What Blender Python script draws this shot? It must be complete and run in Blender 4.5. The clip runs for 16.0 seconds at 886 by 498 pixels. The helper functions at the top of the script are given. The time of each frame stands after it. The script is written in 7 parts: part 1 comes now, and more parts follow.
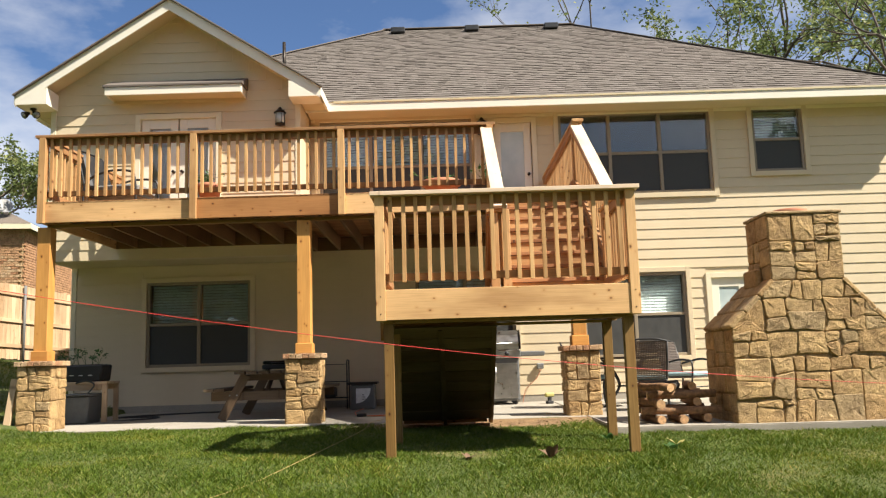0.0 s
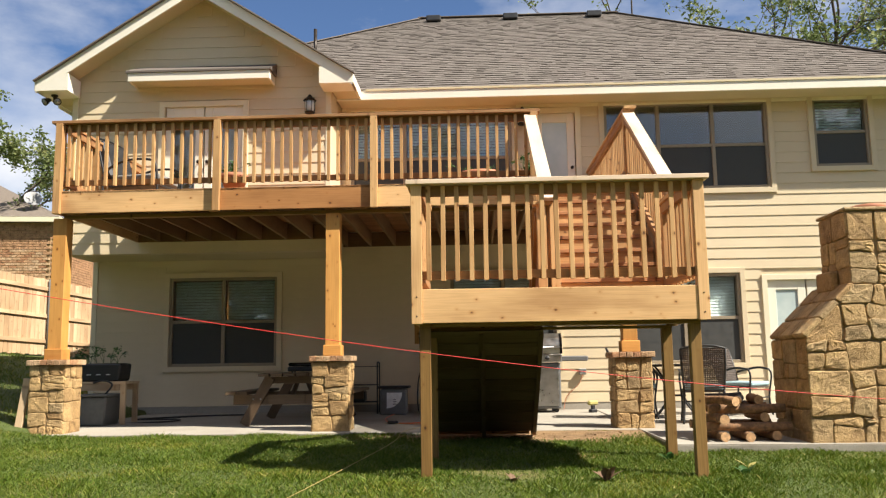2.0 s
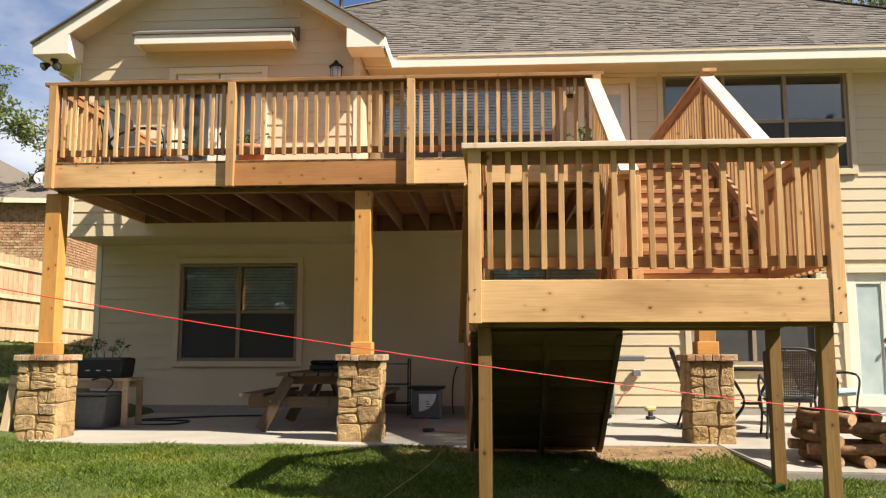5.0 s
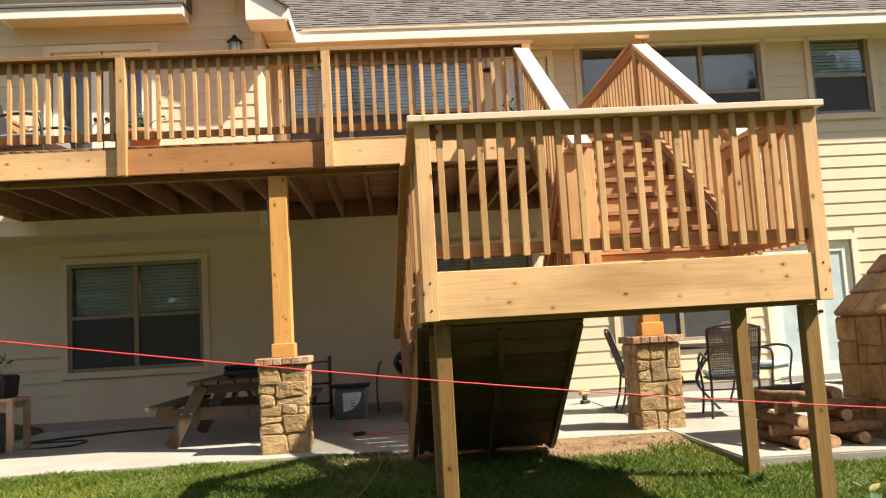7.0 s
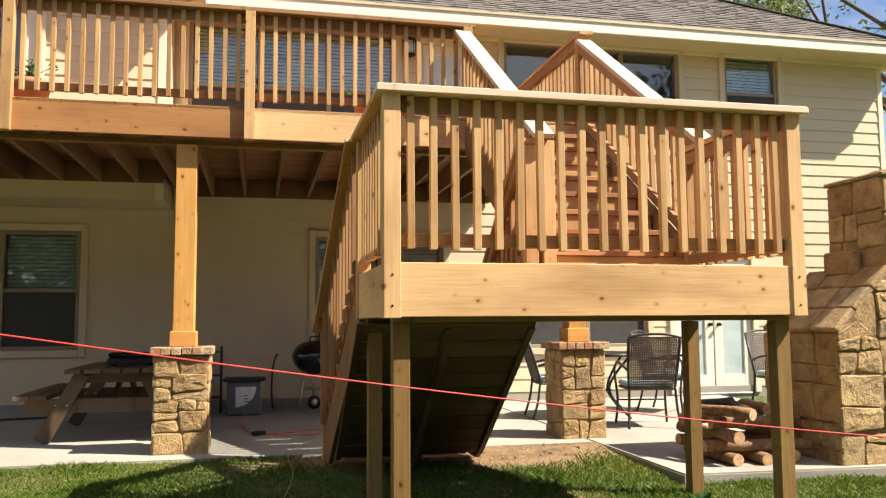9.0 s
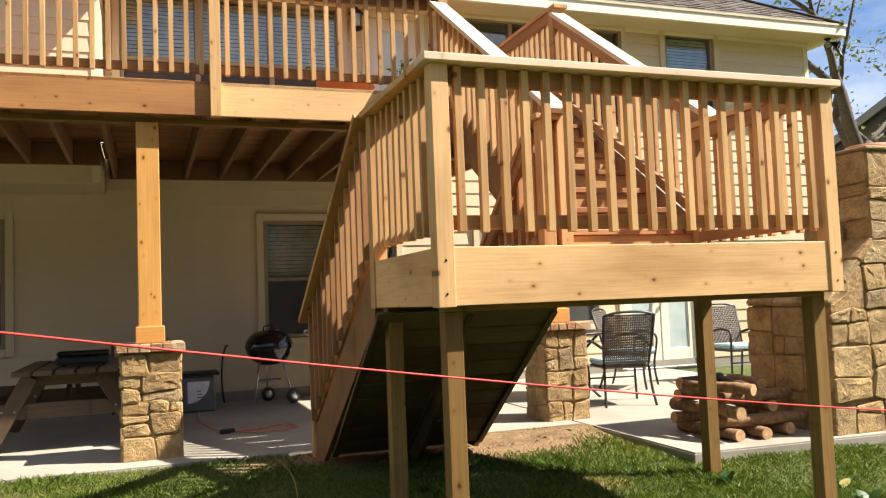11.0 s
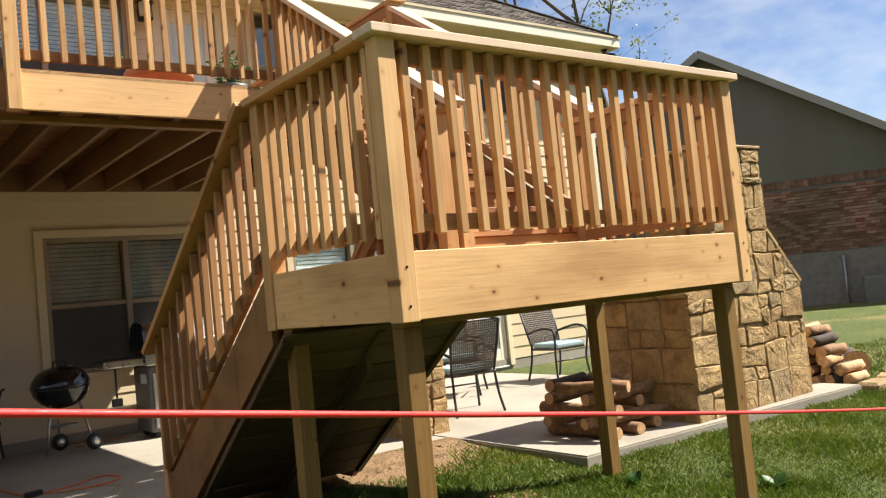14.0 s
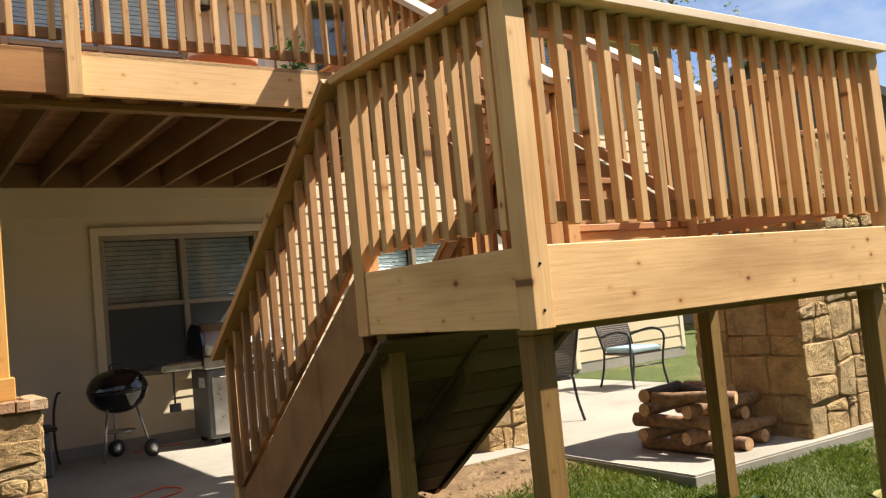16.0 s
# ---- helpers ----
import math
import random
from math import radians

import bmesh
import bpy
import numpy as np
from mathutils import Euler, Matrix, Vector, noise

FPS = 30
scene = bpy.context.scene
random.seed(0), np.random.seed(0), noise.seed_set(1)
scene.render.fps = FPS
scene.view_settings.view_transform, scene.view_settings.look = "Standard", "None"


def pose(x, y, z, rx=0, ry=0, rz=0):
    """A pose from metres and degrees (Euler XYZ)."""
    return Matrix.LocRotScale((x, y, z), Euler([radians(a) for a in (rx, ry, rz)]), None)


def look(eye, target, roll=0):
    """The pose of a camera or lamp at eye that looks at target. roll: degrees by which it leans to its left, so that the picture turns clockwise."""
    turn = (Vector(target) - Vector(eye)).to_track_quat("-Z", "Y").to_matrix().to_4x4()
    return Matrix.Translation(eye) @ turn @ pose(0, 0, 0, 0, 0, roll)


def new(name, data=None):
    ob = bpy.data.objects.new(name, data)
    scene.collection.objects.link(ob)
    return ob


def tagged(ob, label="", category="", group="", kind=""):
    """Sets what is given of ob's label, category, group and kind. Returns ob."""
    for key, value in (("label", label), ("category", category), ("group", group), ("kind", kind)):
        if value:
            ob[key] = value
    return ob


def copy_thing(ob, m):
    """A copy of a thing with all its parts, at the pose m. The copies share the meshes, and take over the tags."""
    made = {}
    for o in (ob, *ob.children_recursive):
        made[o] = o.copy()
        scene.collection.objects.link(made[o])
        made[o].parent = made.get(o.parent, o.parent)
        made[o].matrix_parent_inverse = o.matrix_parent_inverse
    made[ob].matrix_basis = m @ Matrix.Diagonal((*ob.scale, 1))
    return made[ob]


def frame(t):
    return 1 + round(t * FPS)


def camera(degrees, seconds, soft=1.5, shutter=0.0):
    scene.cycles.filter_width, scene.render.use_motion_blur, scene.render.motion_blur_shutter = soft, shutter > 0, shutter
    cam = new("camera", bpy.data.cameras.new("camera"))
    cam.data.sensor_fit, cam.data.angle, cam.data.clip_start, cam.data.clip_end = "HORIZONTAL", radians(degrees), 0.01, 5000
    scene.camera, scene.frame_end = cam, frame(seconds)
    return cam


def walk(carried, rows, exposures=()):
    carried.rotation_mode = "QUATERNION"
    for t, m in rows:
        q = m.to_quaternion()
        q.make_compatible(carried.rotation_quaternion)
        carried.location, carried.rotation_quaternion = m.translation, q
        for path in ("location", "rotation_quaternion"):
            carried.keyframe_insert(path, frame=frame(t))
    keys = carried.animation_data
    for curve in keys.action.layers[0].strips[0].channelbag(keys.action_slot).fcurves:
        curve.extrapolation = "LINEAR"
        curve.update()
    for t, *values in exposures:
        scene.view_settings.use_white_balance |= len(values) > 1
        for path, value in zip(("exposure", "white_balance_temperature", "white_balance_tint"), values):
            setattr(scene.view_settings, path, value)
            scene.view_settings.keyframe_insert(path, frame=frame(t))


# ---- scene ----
cam = camera(56.4, 16.0, soft=1.25)
EXPOSURES = [(0.0, 1.18), (2.5, 1.16), (4.0, 1.06), (6.5, 1.36), (11.0, 1.38), (12.5, 1.36), (13.5, 1.36), (14.5, 1.08), (15.5, 1.08), (16.0, 1.25)]
PATH = [
    (0, (0.651, -7.632, 0.704), (0.647, -5.651, 0.978), -1.7),
    (0.5, (0.624, -7.548, 0.715), (0.643, -5.566, 0.987), -2.5),
    (1, (0.609, -7.282, 0.741), (0.599, -5.3, 1.011), -1.7),
    (1.5, (0.614, -7.072, 0.764), (0.541, -5.091, 1.029), -1.1),
    (2, (0.535, -6.839, 0.789), (0.458, -4.859, 1.061), -0.8),
    (2.5, (0.442, -6.672, 0.82), (0.364, -4.691, 1.085), -0.9),
    (3, (0.411, -6.449, 0.828), (0.336, -4.464, 1.064), -0.3),
    (3.5, (0.392, -6.173, 0.895), (0.291, -4.191, 1.143), -0.4),
    (4, (0.299, -5.918, 0.894), (0.151, -3.939, 1.146), -0.4),
    (6.5, (-0.057, -4.949, 1.023), (-0.02, -2.961, 1.24), -1.7),
    (7, (-0.188, -4.783, 1.044), (-0.056, -2.797, 1.244), -3.3),
    (7.5, (-0.271, -4.616, 1.028), (-0.034, -2.639, 1.215), -2.5),
    (8, (-0.391, -4.447, 1.074), (-0.056, -2.484, 1.266), -2.8),
    (8.5, (-0.499, -4.306, 1.078), (-0.113, -2.352, 1.263), -1.3),
    (11, (-1.291, -3.659, 1.141), (-0.613, -1.782, 1.265), -2.2),
    (11.5, (-1.465, -3.565, 1.166), (-0.714, -1.714, 1.262), -2.6),
    (12, (-1.631, -3.527, 1.169), (-0.842, -1.692, 1.271), -3.3),
    (12.5, (-1.675, -3.317, 1.148), (-0.849, -1.496, 1.212), -2.6),
    (13, (-1.719, -3.111, 1.181), (-0.776, -1.349, 1.258), -2.7),
    (13.5, (-1.753, -2.911, 1.19), (-0.677, -1.226, 1.242), -3.5),
    (14, (-1.85, -2.731, 1.202), (-0.638, -1.144, 1.313), -5.7),
    (14.5, (-1.898, -2.556, 1.193), (-0.68, -0.971, 1.263), -5.0),
    (14.8, (-1.892, -2.452, 1.168), (-0.706, -0.842, 1.226), -4.8),
    (15, (-1.884, -2.387, 1.166), (-0.725, -0.757, 1.19), -4.6),
    (15.2, (-1.868, -2.32, 1.175), (-0.731, -0.676, 1.193), -4.6),
    (15.5, (-1.844, -2.221, 1.207), (-0.732, -0.558, 1.213), -4.7),
    (16, (-1.814, -2.12, 1.238), (-0.678, -0.478, 1.36), -5.5),
]
walk(cam, [(t, look(eye, target, roll)) for t, eye, target, roll in PATH], EXPOSURES)

# ---- daylight ----
SUN = Vector((1.86, -0.85, 2.42)).normalized()
world = bpy.data.worlds.new("sky")
scene.world = world
world.use_nodes = True
wn, wl = world.node_tree.nodes, world.node_tree.links
wn.clear()
sky = wn.new("ShaderNodeTexSky")
sky.sky_type, sky.sun_disc = "NISHITA", False
sky.sun_elevation = math.asin(SUN.z)
sky.sun_rotation = math.atan2(SUN.x, SUN.y)
sky.air_density, sky.dust_density, sky.ozone_density = 1.0, 0.3, 2.0
wco = wn.new("ShaderNodeTexCoord")
wmap = wn.new("ShaderNodeMapping")
wmap.inputs["Scale"].default_value = (1.0, 1.0, 2.2)
wmap.inputs["Location"].default_value = (0.35, 0.2, 0.1)
wnoise = wn.new("ShaderNodeTexNoise")
wnoise.inputs["Scale"].default_value, wnoise.inputs["Detail"].default_value = 2.6, 7.0
wnoise.inputs["Roughness"].default_value = 0.55
wramp = wn.new("ShaderNodeValToRGB")
wramp.color_ramp.elements[0].position, wramp.color_ramp.elements[1].position = 0.40, 0.68
wmix = wn.new("ShaderNodeMix")
wmix.data_type = "RGBA"
wmix.inputs["B"].default_value = (10.5, 10.5, 10.7, 1)
wbg = wn.new("ShaderNodeBackground")
wbg.inputs["Strength"].default_value = 0.044
wout = wn.new("ShaderNodeOutputWorld")
wl.new(wco.outputs["Generated"], wmap.inputs["Vector"])
wl.new(wmap.outputs["Vector"], wnoise.inputs["Vector"])
wl.new(wnoise.outputs["Fac"], wramp.inputs["Fac"])
wl.new(wramp.outputs["Color"], wmix.inputs["Factor"])
wtint = wn.new("ShaderNodeMix")
wtint.data_type, wtint.blend_type = "RGBA", "MULTIPLY"
wtint.inputs["Factor"].default_value = 1.0
wtint.inputs["B"].default_value = (0.90, 1.03, 1.24, 1)
wl.new(sky.outputs["Color"], wtint.inputs["A"])
wl.new(wtint.outputs["Result"], wmix.inputs["A"])
wl.new(wmix.outputs["Result"], wbg.inputs["Color"])
wl.new(wbg.outputs["Background"], wout.inputs["Surface"])
sun = new("sun", bpy.data.lights.new("sun", "SUN"))
sun.data.energy, sun.data.angle, sun.data.color = 5.0, radians(0.53), (1.0, 0.93, 0.81)
sun.matrix_world = look(SUN * 30, (0, 0, 0))


# ---- materials ----
def material(name, rough=0.7, metal=0.0):
    m = bpy.data.materials.new(name)
    m.use_nodes = True
    b = m.node_tree.nodes["Principled BSDF"]
    b.inputs["Roughness"].default_value, b.inputs["Metallic"].default_value = rough, metal
    return m, m.node_tree.nodes, m.node_tree.links, b


def ramp(nodes, stops):
    r = nodes.new("ShaderNodeValToRGB")
    els = r.color_ramp.elements
    els[0].position, els[0].color = stops[0][0], (*stops[0][1], 1)
    els[1].position, els[1].color = stops[-1][0], (*stops[-1][1], 1)
    for p, c in stops[1:-1]:
        els.new(p).color = (*c, 1)
    return r


def mixed(nodes, links, fac, a, b, blend="MIX"):
    x = nodes.new("ShaderNodeMix")
    x.data_type, x.blend_type = "RGBA", blend
    for key, v in (("Factor", fac), ("A", a), ("B", b)):
        if isinstance(v, (int, float)):
            x.inputs[key].default_value = v
        elif isinstance(v, tuple):
            x.inputs[key].default_value = (*v, 1)
        else:
            links.new(v, x.inputs[key])
    return x.outputs["Result"]


def noise_at(nodes, links, scale, detail=4.0, vec=None, stretch=(1, 1, 1), coord="Object", rough=0.55):
    n = nodes.new("ShaderNodeTexNoise")
    n.inputs["Scale"].default_value, n.inputs["Detail"].default_value = scale, detail
    n.inputs["Roughness"].default_value = rough
    if vec is None:
        vec = nodes.new("ShaderNodeTexCoord").outputs[coord]
    mp = nodes.new("ShaderNodeMapping")
    mp.inputs["Scale"].default_value = stretch
    links.new(vec, mp.inputs["Vector"])
    links.new(mp.outputs["Vector"], n.inputs["Vector"])
    return n.outputs["Fac"]


def shifted(nodes, links, amount=7.0):
    """Object coordinates, moved by chance from object to object."""
    co = nodes.new("ShaderNodeTexCoord").outputs["Object"]
    info = nodes.new("ShaderNodeObjectInfo")
    add = nodes.new("ShaderNodeVectorMath")
    add.operation = "MULTIPLY_ADD"
    com = nodes.new("ShaderNodeCombineXYZ")
    for k in "XYZ":
        links.new(info.outputs["Random"], com.inputs[k])
    links.new(com.outputs["Vector"], add.inputs[0])
    add.inputs[1].default_value = (amount, amount * 1.7, amount * 2.3)
    links.new(co, add.inputs[2])
    return add.outputs["Vector"], info.outputs["Random"]


def bumped(nodes, links, bsdf, height, strength=0.3, dist=0.01):
    b = nodes.new("ShaderNodeBump")
    b.inputs["Strength"].default_value, b.inputs["Distance"].default_value = strength, dist
    links.new(height, b.inputs["Height"])
    links.new(b.outputs["Normal"], bsdf.inputs["Normal"])


def wood(name, dark, mid, light, rough=0.62, knots=1.0, vary=0.25, sheen=0.35):
    m, n, l, b = material(name, rough)
    vec, rnd = shifted(n, l)
    grain = noise_at(n, l, 9.0, 6.0, vec, (0.35, 9, 9))
    fine = noise_at(n, l, 40.0, 3.0, vec, (0.25, 6, 6))
    broad = noise_at(n, l, 1.6, 3.0, vec, (0.6, 2.0, 2.0))
    col = ramp(n, [(0.3, dark), (0.5, mid), (0.72, light)])
    l.new(grain, col.inputs["Fac"])
    c = mixed(n, l, 0.66, col.outputs["Color"], mid)
    br = ramp(n, [(0.3, (0.64, 0.56, 0.49)), (0.5, (0.97, 0.96, 0.94)), (0.7, (1.16, 1.16, 1.15))])
    l.new(broad, br.inputs["Fac"])
    c = mixed(n, l, 0.8, c, br.outputs["Color"], "MULTIPLY")
    tone = ramp(n, [(0.0, (1 - vary, 1 - vary * 1.25, 1 - vary * 1.5)), (1.0, (1.1, 1.1, 1.1))])
    l.new(rnd, tone.inputs["Fac"])
    c = mixed(n, l, 1.0, c, tone.outputs["Color"], "MULTIPLY")
    if knots:
        vo = n.new("ShaderNodeTexVoronoi")
        vo.voronoi_dimensions = "2D"
        vo.inputs["Scale"].default_value = 5.2
        mp = n.new("ShaderNodeMapping")
        mp.inputs["Scale"].default_value = (0.8, 1.15, 1.0)
        wob = n.new("ShaderNodeTexNoise")
        wob.inputs["Scale"].default_value = 22.0
        l.new(vec, wob.inputs["Vector"])
        bend = n.new("ShaderNodeVectorMath")
        bend.operation = "MULTIPLY_ADD"
        l.new(wob.outputs["Color"], bend.inputs[0])
        bend.inputs[1].default_value = (0.007, 0.007, 0.007)
        l.new(vec, bend.inputs[2])
        l.new(bend.outputs["Vector"], mp.inputs["Vector"])
        l.new(mp.outputs["Vector"], vo.inputs["Vector"])
        kr = ramp(n, [(0.0, (0.09, 0.05, 0.028)), (0.056, (0.17, 0.10, 0.06)), (0.074, (0.74, 0.60, 0.48)), (0.12, (0.94, 0.89, 0.82)), (0.2, (1, 1, 1))])
        # knots of many sizes, and none in half of the cells
        tone_of = n.new("ShaderNodeSeparateColor")
        l.new(vo.outputs["Color"], tone_of.inputs["Color"])
        size = n.new("ShaderNodeMath")
        size.operation = "MULTIPLY_ADD"
        l.new(tone_of.outputs["Red"], size.inputs[0])
        size.inputs[1].default_value = 0.085
        l.new(vo.outputs["Distance"], size.inputs[2])
        l.new(size.outputs[0], kr.inputs["Fac"])
        c = mixed(n, l, 0.85 * knots, c, kr.outputs["Color"], "MULTIPLY")
    l.new(c, b.inputs["Base Color"])
    b.inputs["Specular IOR Level"].default_value = sheen
    h = mixed(n, l, 0.4, grain, fine)
    bumped(n, l, b, h, 0.24, 0.004)
    return m


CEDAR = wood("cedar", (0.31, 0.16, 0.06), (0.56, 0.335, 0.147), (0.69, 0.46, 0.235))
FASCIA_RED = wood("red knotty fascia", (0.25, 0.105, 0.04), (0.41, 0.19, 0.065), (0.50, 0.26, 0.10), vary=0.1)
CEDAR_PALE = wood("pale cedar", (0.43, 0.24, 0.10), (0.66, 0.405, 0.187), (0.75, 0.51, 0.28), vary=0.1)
CEDAR_GOLD = wood("gold stained cedar", (0.42, 0.19, 0.045), (0.58, 0.285, 0.075), (0.66, 0.36, 0.11), vary=0.06)
CEDAR_RAIL = wood("weathered cedar rail", (0.20, 0.10, 0.045), (0.33, 0.175, 0.075), (0.42, 0.25, 0.12), vary=0.15, knots=0.5)
# cap colour made paler: sun on the upper faces is put into it
CAP_PALE = wood("sunlit cap board", (0.50, 0.37, 0.255), (0.61, 0.47, 0.345), (0.67, 0.54, 0.41), vary=0.06, knots=0.4)
CEDAR_RED = wood("red cedar", (0.26, 0.115, 0.048), (0.42, 0.205, 0.09), (0.52, 0.29, 0.135), vary=0.3)
TREATED = wood("treated pine", (0.085, 0.045, 0.014), (0.27, 0.16, 0.05), (0.40, 0.26, 0.09), vary=0.25)
# lower flight's outer balusters: the shade on them is darkened into this brown
CEDAR_SHADED = wood("shade-darkened brown cedar", (0.22, 0.105, 0.042), (0.37, 0.195, 0.082), (0.46, 0.27, 0.125), vary=0.3)
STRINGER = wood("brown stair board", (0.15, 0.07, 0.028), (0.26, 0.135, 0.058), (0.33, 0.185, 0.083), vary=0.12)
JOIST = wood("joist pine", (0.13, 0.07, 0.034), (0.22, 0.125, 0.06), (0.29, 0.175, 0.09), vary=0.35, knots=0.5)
OLD_WOOD = wood("weathered brown wood", (0.065, 0.042, 0.026), (0.125, 0.085, 0.053), (0.19, 0.135, 0.088), vary=0.3, knots=0.4)
DARK_BOARD = wood("dark brown board", (0.085, 0.06, 0.04), (0.16, 0.115, 0.076), (0.23, 0.165, 0.11), vary=0.3, knots=0.3)
FENCE_WOOD = wood("fence pine", (0.42, 0.29, 0.17), (0.56, 0.41, 0.26), (0.65, 0.50, 0.34), vary=0.25, knots=0.5)


def painted(name, colour, rough=0.55, stain=0.12, coord="Object", relief=0.12):
    m, n, l, b = material(name, rough)
    a = noise_at(n, l, 1.1, 5.0, coord=coord)
    f = noise_at(n, l, 60.0, 3.0, coord=coord, stretch=(0.2, 1, 1))
    lo = tuple(v * (1 - stain * k) for v, k in zip(colour, (1.0, 1.15, 1.4)))
    r = ramp(n, [(0.3, lo), (0.6, colour)])
    l.new(a, r.inputs["Fac"])
    l.new(r.outputs["Color"], b.inputs["Base Color"])
    bumped(n, l, b, f, relief, 0.003)
    return m


SIDING = painted("cream siding paint", (0.66, 0.545, 0.365), 0.5, 0.09)
TRIM = painted("pale cream trim paint", (0.76, 0.68, 0.49), 0.5, 0.08)
FASCIA_WHITE = painted("warm white fascia paint", (0.80, 0.75, 0.63), 0.5, 0.07)
SOFFIT = painted("tan soffit paint", (0.62, 0.52, 0.33), 0.6, 0.08)
WINDOW_TAN = painted("almond window vinyl", (0.29, 0.235, 0.165), 0.45, 0.08)
GREY_SIDING = painted("grey siding paint", (0.115, 0.115, 0.105), 0.6, 0.15)
DOOR_PAINT = painted("white door paint", (0.80, 0.75, 0.62), 0.45, 0.06)


def stone_mat(name, tints, rough=0.88):
    m, n, l, b = material(name, rough)
    vec, rnd = shifted(n, l, 5.0)
    a = noise_at(n, l, 7.0, 6.0, vec)
    f = noise_at(n, l, 26.0, 8.0, vec, rough=0.72)
    r = ramp(n, tints)
    l.new(rnd, r.inputs["Fac"])
    sh = ramp(n, [(0.3, (0.55, 0.50, 0.44)), (0.5, (0.95, 0.92, 0.88)), (0.72, (1.2, 1.17, 1.1))])
    l.new(a, sh.inputs["Fac"])
    c = mixed(n, l, 1.0, r.outputs["Color"], sh.outputs["Color"], "MULTIPLY")
    fr = ramp(n, [(0.3, (0.7, 0.68, 0.64)), (0.6, (1.08, 1.08, 1.08))])
    l.new(f, fr.inputs["Fac"])
    c = mixed(n, l, 0.8, c, fr.outputs["Color"], "MULTIPLY")
    l.new(c, b.inputs["Base Color"])
    h = mixed(n, l, 0.55, a, f)
    bumped(n, l, b, h, 1.0, 0.045)
    return m


STONE = stone_mat("tan limestone", [(0.0, (0.38, 0.24, 0.105)), (0.35, (0.47, 0.315, 0.145)), (0.7, (0.51, 0.35, 0.165)), (1.0, (0.40, 0.29, 0.155))])
MORTAR = stone_mat("sandy mortar", [(0.0, (0.36, 0.25, 0.13)), (1.0, (0.40, 0.285, 0.15))])
BRICK = stone_mat("tan brick", [(0.0, (0.40, 0.21, 0.11)), (0.5, (0.50, 0.32, 0.18)), (1.0, (0.56, 0.40, 0.25))])
HOUSE_BRICK = stone_mat("red brown brick", [(0.0, (0.13, 0.065, 0.045)), (0.5, (0.20, 0.11, 0.08)), (1.0, (0.27, 0.18, 0.14))])


def concrete_mat():
    m, n, l, b = material("broom finished concrete", 0.9)
    a = noise_at(n, l, 0.9, 6.0)
    f = noise_at(n, l, 90.0, 4.0)
    r = ramp(n, [(0.28, (0.25, 0.22, 0.175)), (0.5, (0.325, 0.295, 0.245)), (0.75, (0.37, 0.34, 0.285))])
    l.new(a, r.inputs["Fac"])
    fr = ramp(n, [(0.3, (0.82, 0.81, 0.8)), (0.65, (1.05, 1.05, 1.05))])
    l.new(f, fr.inputs["Fac"])
    l.new(mixed(n, l, 1.0, r.outputs["Color"], fr.outputs["Color"], "MULTIPLY"), b.inputs["Base Color"])
    bumped(n, l, b, f, 0.35, 0.004)
    return m


CONCRETE = concrete_mat()


